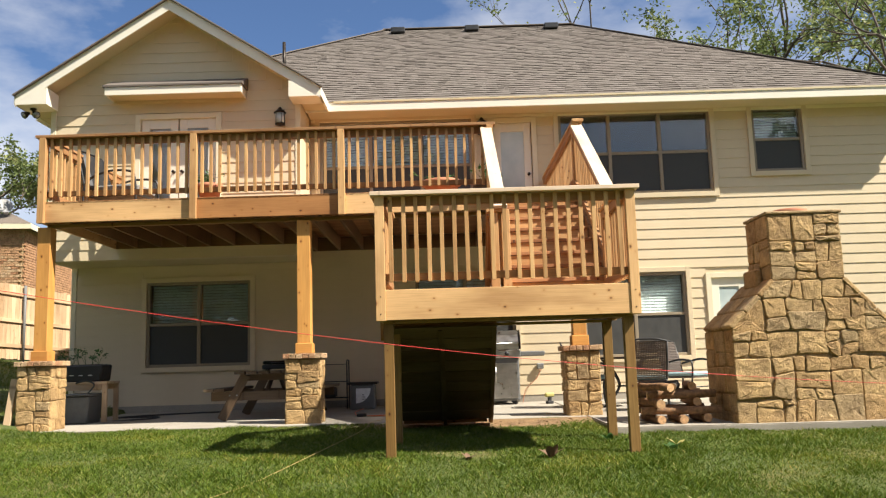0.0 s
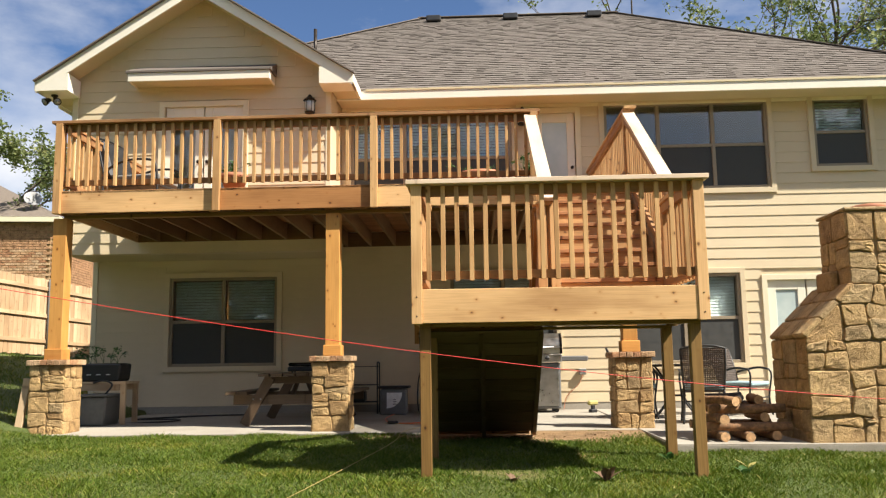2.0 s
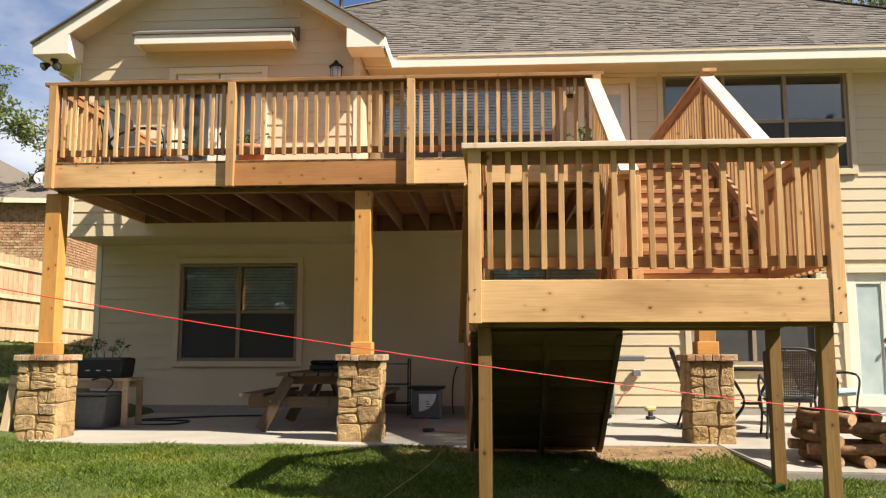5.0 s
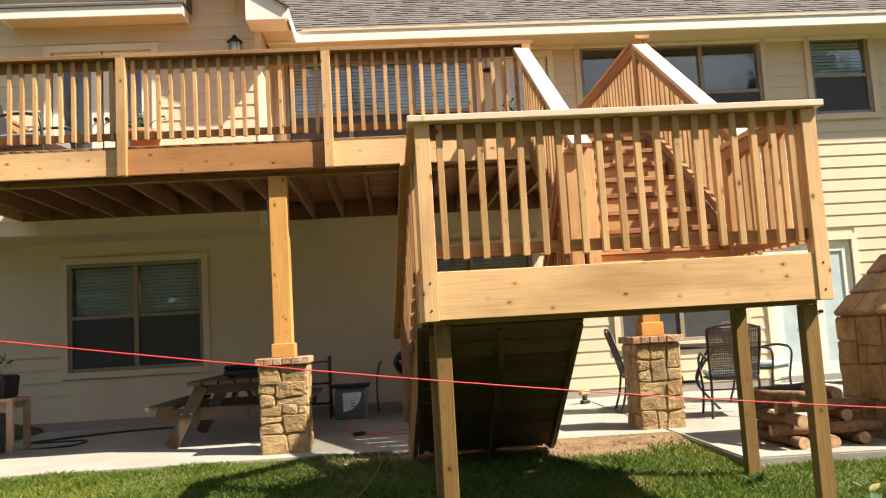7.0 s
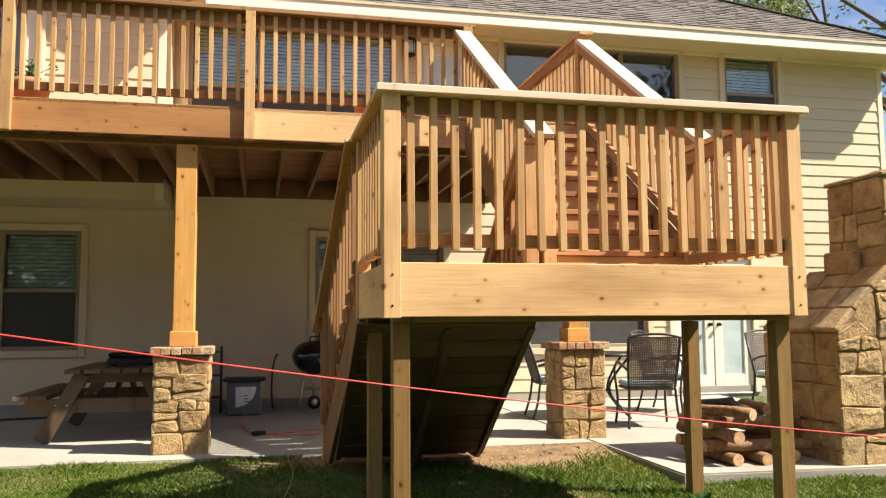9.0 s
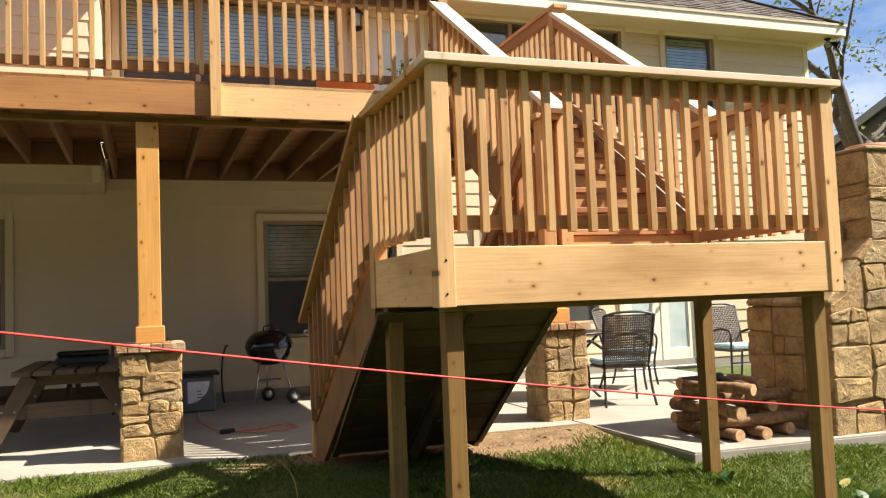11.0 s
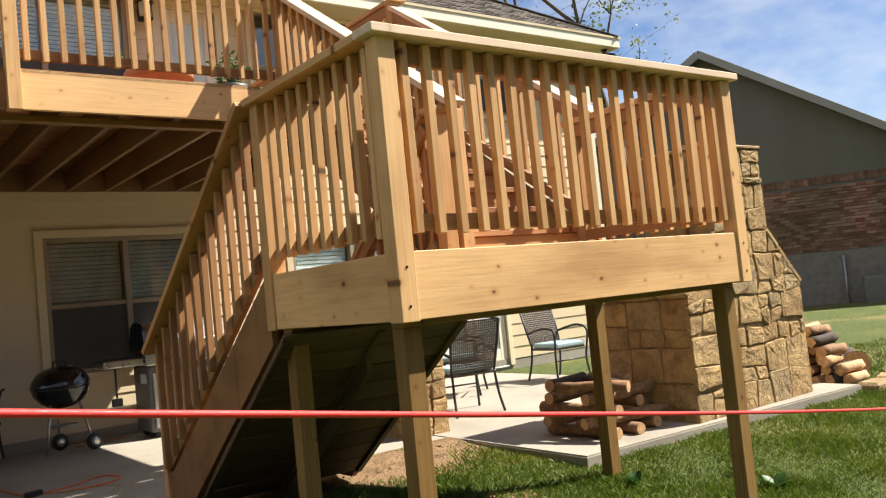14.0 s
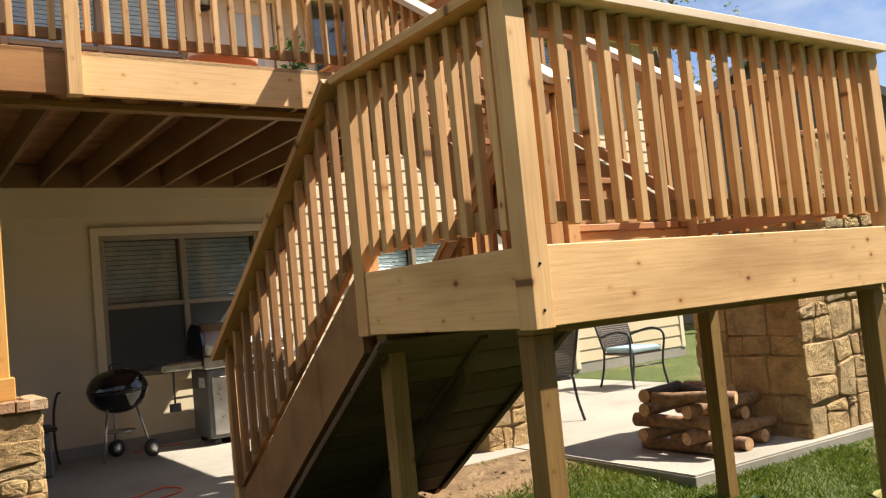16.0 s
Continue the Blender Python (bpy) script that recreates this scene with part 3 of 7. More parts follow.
# openings: x0, x1, z0, z1
UP_BIG = (2.77, 5.51, 3.615, 5.12)
UP_SMALL = (6.27, 7.185, 3.95, 5.14)
UP_DECK = (-1.55, 1.20, 3.55, 5.10)
UP_DOOR = (1.58, 2.28, DECK_Z, 4.99)
LOW_LEFT = (-4.63, -2.80, 0.775, 2.262)
LOW_MID = (0.115, 1.86, 0.74, 2.235)
LOW_RIGHT = (3.06, 4.89, 0.72, 2.19)
LOW_DOOR = (5.33, 6.60, slab_z(WALL_Y) + 0.03, 2.06)
MAIN_HOLES = [UP_BIG, UP_SMALL, UP_DECK, UP_DOOR, LOW_LEFT, LOW_MID, LOW_RIGHT, LOW_DOOR]
GABLE_DOORS = (-4.44, -3.16, DECK_Z, 4.95)
SKIRT = 2.56
EAVE_Z = 5.15

wall_main = wall_core("wall_main", HOUSE_L, HOUSE_R, -0.15, EAVE_Z + 0.04, WALL_Y, MAIN_HOLES, "cream painted lap siding rear wall of the house")
wall_left = tagged(box_part("wall_left", (HOUSE_L, WALL_Y + 0.16, -0.15), (HOUSE_L + 0.16, 17.2, EAVE_Z + 0.04), SIDING, None, 0), "cream painted end wall of the house", "wall", kind="structure")
wall_right = tagged(box_part("wall_right", (HOUSE_R - 0.16, WALL_Y + 0.16, -0.15), (HOUSE_R, 17.2, EAVE_Z + 0.04), SIDING, None, 0), "cream painted end wall of the house", "wall", kind="structure")
wall_far = tagged(box_part("wall_far", (HOUSE_L, 17.2, -0.15), (HOUSE_R, 17.36, EAVE_Z + 0.04), SIDING, None, 0), "plain painted street wall of the house", "wall", kind="structure")
# added room surfaces; the darkness of an unlit interior is put into their colour
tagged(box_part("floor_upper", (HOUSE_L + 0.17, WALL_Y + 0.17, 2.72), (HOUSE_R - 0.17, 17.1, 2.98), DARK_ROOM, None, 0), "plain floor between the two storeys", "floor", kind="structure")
tagged(box_part("wall_inner", (HOUSE_L + 0.17, 10.6, 0.0), (HOUSE_R - 0.17, 10.7, 5.1), DARK_ROOM, None, 0), "added inner wall coloured dark like an unlit room", "wall", kind="structure")
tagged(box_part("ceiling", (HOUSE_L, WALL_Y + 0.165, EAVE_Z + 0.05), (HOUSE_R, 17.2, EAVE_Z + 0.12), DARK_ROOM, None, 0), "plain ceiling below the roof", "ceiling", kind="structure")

wall_gable = wall_core("wall_gable", HOUSE_L, GABLE_R, SKIRT, EAVE_Z + 0.14, GABLE_Y, [GABLE_DOORS], "cream lap siding gable wall jutting over the patio")
box_part("gable_cheek", (HOUSE_L, GABLE_Y + 0.16, SKIRT), (HOUSE_L + 0.16, WALL_Y - 0.03, EAVE_Z + 0.14), SIDING, wall_gable, 0)
box_part("gable_cheek", (GABLE_R - 0.16, GABLE_Y + 0.16, SKIRT), (GABLE_R, WALL_Y - 0.03, EAVE_Z + 0.14), SIDING, wall_gable, 0)
box_part("overhang_floor", (HOUSE_L + 0.16, GABLE_Y + 0.16, SKIRT), (GABLE_R - 0.16, WALL_Y - 0.03, SKIRT + 0.12), SOFFIT, wall_gable, 0)

GX, G_APEX, G_EAVE = (HOUSE_L + GABLE_R) / 2, 6.90, 5.30
G_LOW = EAVE_Z + 0.01
G_HALF = (GABLE_R - HOUSE_L) / 2 + 0.40
PITCH = (G_APEX - G_EAVE) / G_HALF


def gable_span(z):
    half = min((GABLE_R - HOUSE_L) / 2, max(0.05, (G_APEX - 0.14 - z) / PITCH))
    return GX - half, GX + half


bm = bmesh.new()
tri = [(HOUSE_L, EAVE_Z + 0.14), (GABLE_R, EAVE_Z + 0.14), (GABLE_R, G_APEX - 0.12 - PITCH * (GABLE_R - GX)), (GX, G_APEX - 0.12), (HOUSE_L, G_APEX - 0.12 - PITCH * (GABLE_R - GX))]
fr, bk = [bm.verts.new((x, GABLE_Y, z)) for x, z in tri], [bm.verts.new((x, GABLE_Y + 0.16, z)) for x, z in tri]
bm.faces.new(fr), bm.faces.new(bk[::-1])
for i in range(5):
    bm.faces.new((fr[i], bk[i], bk[(i + 1) % 5], fr[(i + 1) % 5]))
part("gable_peak", bm, SIDING, wall_gable)

siding(wall_main, HOUSE_L + 0.09, HOUSE_R - 0.09, 0.12, EAVE_Z - 0.01, WALL_Y, [(a - 0.08, b + 0.08, c - 0.08, d + 0.08) for a, b, c, d in MAIN_HOLES] + [(HOUSE_L, GABLE_R + 0.02, 2.55, 9)])
siding(wall_gable, HOUSE_L + 0.09, GABLE_R - 0.09, SKIRT + 0.005, G_APEX - 0.2, GABLE_Y, [(GABLE_DOORS[0] - 0.09, GABLE_DOORS[1] + 0.09, 3, GABLE_DOORS[3] + 0.09)], limit=lambda z: (max(HOUSE_L + 0.09, gable_span(z)[0]), min(GABLE_R - 0.09, gable_span(z)[1])))
for x, y, z0, z1, w in ((HOUSE_L, WALL_Y, 0.1, SKIRT, wall_main), (HOUSE_R - 0.09, WALL_Y, 0.1, EAVE_Z, wall_main), (HOUSE_L, GABLE_Y, SKIRT, EAVE_Z, wall_gable), (GABLE_R - 0.09, GABLE_Y, SKIRT, EAVE_Z, wall_gable)):
    box_part("corner_board", (x, y - 0.028, z0), (x + 0.09, y - 0.002, z1), TRIM, w)
box_part("foundation_strip", (HOUSE_L, WALL_Y - 0.012, -0.12), (HOUSE_R, WALL_Y - 0.001, 0.13), CONCRETE, wall_main, 0, "bare grey foundation edge")

window(1, *UP_BIG, WALL_Y, 3, 0.5, 0.0, "wide upstairs window of three lights reflecting the sky")
window(2, *UP_SMALL, WALL_Y, 1, 0.5, 1.0, "upstairs window with pale closed blinds")
window(3, *UP_DECK, WALL_Y, 3, 0.45, 1.0, "upstairs window of three lights behind the deck rail")
window(4, *LOW_LEFT, WALL_Y, 2, 0.5, 0.55, "dim patio window with pale blinds half down")
window(5, *LOW_MID, WALL_Y, 2, 0.5, 0.5, "dim patio window behind the barbecues")
window(6, *LOW_RIGHT, WALL_Y, 2, 0.5, 1.0, "patio window with closed green-grey blinds")


def door(index, x0, x1, z0, z1, y, leaves, label, pane=None):
    d = thing("door_%d" % index, label, "door", kind="structure")
    step = (x1 - x0) / leaves
    for i in range(leaves):
        a, b = x0 + i * step + 0.012, x0 + (i + 1) * step - 0.012
        st = 0.13
        bm = bmesh.new()
        for lo, hi in (((a, y, z0), (a + st, y + 0.045, z1)), ((b - st, y, z0), (b, y + 0.045, z1)), ((a + st, y + 0.001, z0), (b - st, y + 0.044, z0 + 0.26)), ((a + st, y + 0.001, z1 - 0.16), (b - st, y + 0.044, z1))):
            add_box(bm, lo, hi, 0.004)
        leaf = part("door_leaf", bm, DOOR_PAINT, d)
        box_part("pane", (a + st, y + 0.02, z0 + 0.26), (b - st, y + 0.03, z1 - 0.16), pane or CURTAIN_GLASS, leaf, 0)
        hx = b - 0.06 if i == 0 else a + 0.06
        lathe_part("handle", [(0.026, 0), (0.026, 0.008), (0.010, 0.012), (0.010, 0.04), (0.026, 0.045), (0.028, 0.06), (0.018, 0.07)], BRONZE, leaf, pose(hx, y, z0 + 1.0, 90), 12, "dark round handle")
    trim_frame(d, x0, x1, z0, z1, y - 0.012, 0.09, TRIM, sill=False)
    box_part("threshold", (x0, y - 0.03, z0 - 0.03), (x1, y + 0.1, z0), GALV, d)
    return d


door(1, *UP_DOOR, WALL_Y, 1, "white upstairs door with a tall pale glass")
door(2, *LOW_DOOR, WALL_Y, 2, "white double patio door with curtained glass")
door(3, *GABLE_DOORS, GABLE_Y, 2, "white double door with tall glass onto the deck", GLASS)


# ---- roof ----
RIDGE = plain("ridge shingles", (0.15, 0.122, 0.098), 0.95, scale=30.0, grain=0.3)
RX0, RX1, RY0, RY1 = HOUSE_L - 0.45, HOUSE_R + 0.28, WALL_Y - 0.55, 17.8
ROOF_Z = 5.31
RIDGE_Y = (RY0 + RY1) / 2
RIDGE_Z = ROOF_Z + (RIDGE_Y - RY0) * 0.645
RIDGE_A, RIDGE_B = RX0 + (RIDGE_Y - RY0), 4.05


def make_roof():
    roof = thing("roof", "brown grey asphalt shingle hip roof with three vents", "roof", kind="structure")
    bm = bmesh.new()
    c = [bm.verts.new(p) for p in ((RX0, RY0, ROOF_Z), (RX1, RY0, ROOF_Z), (RX1, RY1, ROOF_Z), (RX0, RY1, ROOF_Z), (RIDGE_A, RIDGE_Y, RIDGE_Z), (RIDGE_B, RIDGE_Y, RIDGE_Z))]
    for f in ((0, 1, 5, 4), (1, 2, 5), (2, 3, 4, 5), (3, 0, 4), (3, 2, 1, 0)):
        bm.faces.new([c[i] for i in f])
    part("roof_deck", bm, SHINGLE, roof)
    # overlapping tabs on the slope towards the garden
    slope = Vector((0, RIDGE_Y - RY0, RIDGE_Z - ROOF_Z))
    length = slope.length
    s = slope.normalized()
    nrm = Vector((0, -s.z, s.y))
    verts, faces = [], []
    rnd = random.Random(4)
    rows = int(length / 0.145)
    for r in range(rows):
        d0, d1 = r * 0.145, min((r + 1) * 0.145 + 0.02, length)
        inset = (RIDGE_Y - RY0) * d0 / length
        x = RX0 + inset - rnd.random() * 0.2
        end = RX1 - (RX1 - RIDGE_B) * d0 / length
        while x < end:
            w = rnd.choice((0.07, 0.1, 0.13, 0.16, 0.2))
            a, b = max(x, RX0 + inset), min(x + w, end)
            x += w
            if b - a < 0.03:
                continue
            h = rnd.choice((0.008, 0.008, 0.015))
            p = Vector((0, RY0, ROOF_Z))
            lo, hi = p + s * (d0 - (0.03 if r == 0 else 0)), p + s * d1
            k = len(verts)
            for xx in (a, b):
                for q, hh in ((lo, 0.001), (lo, h + 0.006), (hi, 0.004)):
                    v = q + nrm * hh
                    verts.append((xx, v.y, v.z))
            faces += [(k + 1, k + 4, k + 5, k + 2), (k, k + 3, k + 4, k + 1), (k, k + 1, k + 2), (k + 3, k + 5, k + 4)]
    me = bpy.data.meshes.new("shingles")
    me.from_pydata(verts, [], faces)
    me.materials.append(SHINGLE)
    tagged(put_mesh("shingles", me, roof), kind="stuff")
    for p0, p1 in (((RX0, RY0, ROOF_Z), (RIDGE_A, RIDGE_Y, RIDGE_Z)), ((RX1, RY0, ROOF_Z), (RIDGE_B, RIDGE_Y, RIDGE_Z)), ((RIDGE_A, RIDGE_Y, RIDGE_Z), (RIDGE_B, RIDGE_Y, RIDGE_Z))):
        board(roof, "ridge_cap", p0, p1, 0.24, 0.02, RIDGE)
    for x in (-0.33, 1.47, 3.41):
        y = RIDGE_Y - 0.35
        z = RIDGE_Z - 0.35 * 0.645
        bm = bmesh.new()
        add_box(bm, (x - 0.17, y - 0.2, z - 0.05), (x + 0.17, y + 0.15, z + 0.09), 0.02)
        part("roof_vent", bm, BLACK_PLASTIC, roof, "low black roof vent")
    tube_part("vent_pipe", [(-2.60, 9.0, 6.6), (-2.60, 9.0, 7.5)], 0.035, BRONZE, roof, 10)
    return roof


roof = make_roof()


def make_eaves():
    e = thing("eaves", "warm white fascia and tan soffit along the roof edge", "eaves", kind="structure")
    box_part("fascia", (GABLE_R + 0.01, RY0 - 0.02, EAVE_Z - 0.02), (RX1, RY0 + 0.02, ROOF_Z - 0.004), FASCIA_WHITE, e)
    box_part("fascia", (RX1 - 0.02, RY0 + 0.02, EAVE_Z - 0.02), (RX1 + 0.02, RY1, ROOF_Z - 0.004), FASCIA_WHITE, e)
    box_part("fascia", (RX0 - 0.02, GABLE_Y + 0.4, EAVE_Z - 0.02), (RX0 + 0.02, RY1, ROOF_Z - 0.004), FASCIA_WHITE, e)
    box_part("drip_edge", (GABLE_R + 0.5, RY0 - 0.035, ROOF_Z - 0.03), (RX1 + 0.03, RY0 - 0.021, ROOF_Z + 0.004), SOFFIT, e, 0)
    box_part("soffit", (GABLE_R + 0.02, RY0 + 0.02, EAVE_Z), (RX1 - 0.02, WALL_Y - 0.03, EAVE_Z + 0.02), SOFFIT, e, 0)
    box_part("soffit", (HOUSE_R + 0.01, WALL_Y - 0.02, EAVE_Z), (RX1 - 0.02, RY1, EAVE_Z + 0.02), SOFFIT, e, 0)
    box_part("soffit", (RX0 + 0.02, GABLE_Y + 0.4, EAVE_Z), (HOUSE_L - 0.01, RY1, EAVE_Z + 0.02), SOFFIT, e, 0)
    # frieze board below the soffit
    box_part("frieze", (GABLE_R + 0.02, WALL_Y - 0.05, EAVE_Z - 0.06), (HOUSE_R, WALL_Y - 0.024, EAVE_Z - 0.001), TRIM, e)


make_eaves()


def make_gable_roof():
    g = thing("gable_roof", "shingled gable roof with warm white rake boards", "roof", kind="structure")
    y0, y1 = GABLE_Y - 0.42, 10.2
    t = 0.09
    for s in (-1, 1):
        bm = bmesh.new()
        pts = [(GX, G_APEX), (GX + s * G_HALF, G_EAVE), (GX + s * G_HALF, G_EAVE - t), (GX, G_APEX - t)]
        a, b = [bm.verts.new((x, y0, z)) for x, z in pts], [bm.verts.new((x, y1, z)) for x, z in pts]
        bm.faces.new(a), bm.faces.new(b[::-1])
        for i in range(4):
            bm.faces.new((a[i], a[(i + 1) % 4], b[(i + 1) % 4], b[i]))
        part("roof_slope", bm, SHINGLE, g)
        # shingle lip over the rake
        board(g, "shingle_edge", (GX, y0 - 0.035, G_APEX + 0.012), (GX + s * (G_HALF + 0.03), y0 - 0.035, G_EAVE + 0.012 - 0.03 * PITCH), 0.09, 0.024, SHINGLE)
        # rake board
        bm = bmesh.new()
        d = 0.19
        pts = [(GX, G_APEX - 0.004), (GX + s * G_HALF, G_EAVE - 0.004), (GX + s * G_HALF, G_EAVE - d), (GX, G_APEX - d)]
        a, b = [bm.verts.new((x, y0 - 0.03, z)) for x, z in pts], [bm.verts.new((x, y0 - 0.003, z)) for x, z in pts]
        bm.faces.new(a), bm.faces.new(b[::-1])
        for i in range(4):
            bm.faces.new((a[i], a[(i + 1) % 4], b[(i + 1) % 4], b[i]))
        part("rake_board", bm, FASCIA_WHITE, g)
        # sloping soffit behind the rake
        bm = bmesh.new()
        pts = [(GX, G_APEX - t - 0.006), (GX + s * G_HALF, G_EAVE - t - 0.006), (GX + s * G_HALF, G_EAVE - t - 0.03), (GX, G_APEX - t - 0.03)]
        a, b = [bm.verts.new((x, y0 - 0.002, z)) for x, z in pts], [bm.verts.new((x, GABLE_Y + 0.06, z)) for x, z in pts]
        bm.faces.new(a), bm.faces.new(b[::-1])
        for i in range(4):
            bm.faces.new((a[i], a[(i + 1) % 4], b[(i + 1) % 4], b[i]))
        part("rake_soffit", bm, SOFFIT, g)
        # boxed cornice return
        x0, x1 = (GX + s * ((GABLE_R - HOUSE_L) / 2 - 0.12), GX + s * (G_HALF + 0.004))
        bm = bmesh.new()
        pts = [(x1, G_LOW - 0.02), (x0, G_LOW - 0.02), (x0, G_LOW + 0.26), (x1, G_EAVE - 0.06)]
        if s > 0:
            pts = pts[::-1]
        a, b = [bm.verts.new((x, y0 - 0.034, z)) for x, z in pts], [bm.verts.new((x, GABLE_Y - 0.03, z)) for x, z in pts]
        bm.faces.new(a), bm.faces.new(b[::-1])
        for i in range(4):
            bm.faces.new((a[i], a[(i + 1) % 4], b[(i + 1) % 4], b[i]))
        part("cornice_return", bm, FASCIA_WHITE, g)
        xe = GX + s * G_HALF
        box_part("fascia", (xe - 0.02, y0 - 0.03, G_LOW - 0.02), (xe + 0.02, RY0 + (0.0 if s > 0 else 3.0), G_EAVE - 0.004), FASCIA_WHITE, g)
        xi = GX + s * ((GABLE_R - HOUSE_L) / 2 + 0.01)
        box_part("soffit", (min(xi, xe), GABLE_Y - 0.02, G_LOW), (max(xi, xe), (RY0 if s > 0 else WALL_Y), G_LOW + 0.02), SOFFIT, g, 0)


make_gable_roof()


def make_awning():
    a = thing("door_hood", "small shingled hood with a cream fascia over the deck door", "awning", kind="structure")
    x0, x1, zt, zb, d = -4.92, -2.65, 5.63, 5.44, 0.42
    bm = bmesh.new()
    pr = [(GABLE_Y - 0.025, zt), (GABLE_Y - d, zb), (GABLE_Y - d, zb - 0.03), (GABLE_Y - 0.025, zb - 0.03)]
    p, q = [bm.verts.new((x0 - 0.03, y, z)) for y, z in pr], [bm.verts.new((x1 + 0.03, y, z)) for y, z in pr]
    bm.faces.new(p), bm.faces.new(q[::-1])
    for i in range(4):
        bm.faces.new((p[i], p[(i + 1) % 4], q[(i + 1) % 4], q[i]))
    part("shingle_top", bm, SHINGLE, a)
    box_part("fascia", (x0, GABLE_Y - d + 0.02, zb - 0.17), (x1, GABLE_Y - d + 0.045, zb - 0.032), FASCIA_WHITE, a)
    for x in (x0, x1 - 0.025):
        box_part("end_board", (x, GABLE_Y - d + 0.046, zb - 0.17), (x + 0.025, GABLE_Y - 0.025, zb - 0.032), FASCIA_WHITE, a)
    box_part("soffit", (x0 + 0.026, GABLE_Y - d + 0.046, zb - 0.15), (x1 - 0.026, GABLE_Y - 0.025, zb - 0.13), SOFFIT, a, 0)


make_awning()


# ---- railings ----
def rail_run(label, p0, p1, out, cap_mat=None, posts=(), name="deck_railing", spacing=0.122, cap_side=0.0, group="deck railings", bal_mat=None, cap_extra=(0.0, 0.0)):
    """A railing over the floor line p0-p1. out: the side on which the balusters stand."""
    p0, p1, out = Vector(p0), Vector(p1), Vector(out)
    r = thing(name, label, "railing", group)
    d = p1 - p0
    u = d.normalized()
    cap_mat = cap_mat or CEDAR_RAIL
    a, b = p0 - u * cap_extra[0], p1 + u * cap_extra[1]
    board(r, "cap", a + Vector((0, 0, 0.901)) + out * 0.04, b + Vector((0, 0, 0.901)) + out * 0.04, 0.15, 0.038, cap_mat)
    board(r, "top_rail", p0 + Vector((0, 0, 0.835)), p1 + Vector((0, 0, 0.835)), 0.038, 0.089, CEDAR_RAIL)
    board(r, "bottom_rail", p0 + Vector((0, 0, 0.115)), p1 + Vector((0, 0, 0.115)), 0.038, 0.07, CEDAR_RAIL)
    flat = Vector((d.x, d.y, 0)).length
    n = max(1, round(flat / spacing))
    hgt = 0.81
    rnd = random.Random(int(1000 * (p0.x + 3 * p0.y + 7 * p1.x)))
    me = board_mesh("baluster", hgt, 0.038, 0.038, bal_mat or CEDAR, 0.002)
    for i in range(n):
        q = p0 + d * ((i + 0.5) / n)
        if any((q - Vector(k)).length < 0.07 for k in posts):
            continue
        base = q + out * 0.039 + Vector((0, 0, 0.063 + rnd.uniform(-0.004, 0.004)))
        m = along(base, base + Vector((rnd.uniform(-0.004, 0.004), rnd.uniform(-0.004, 0.004), hgt)), out)
        put_mesh("baluster", me, r, m)
    return r


def rail_post(x, y, z0, z1, mat=None, size=0.089, parent=None, name="rail_post"):
    mat = mat or CEDAR
    return board(parent, name, (x, y, z0), (x, y, z1), size, size, mat, (0, 1, 0))


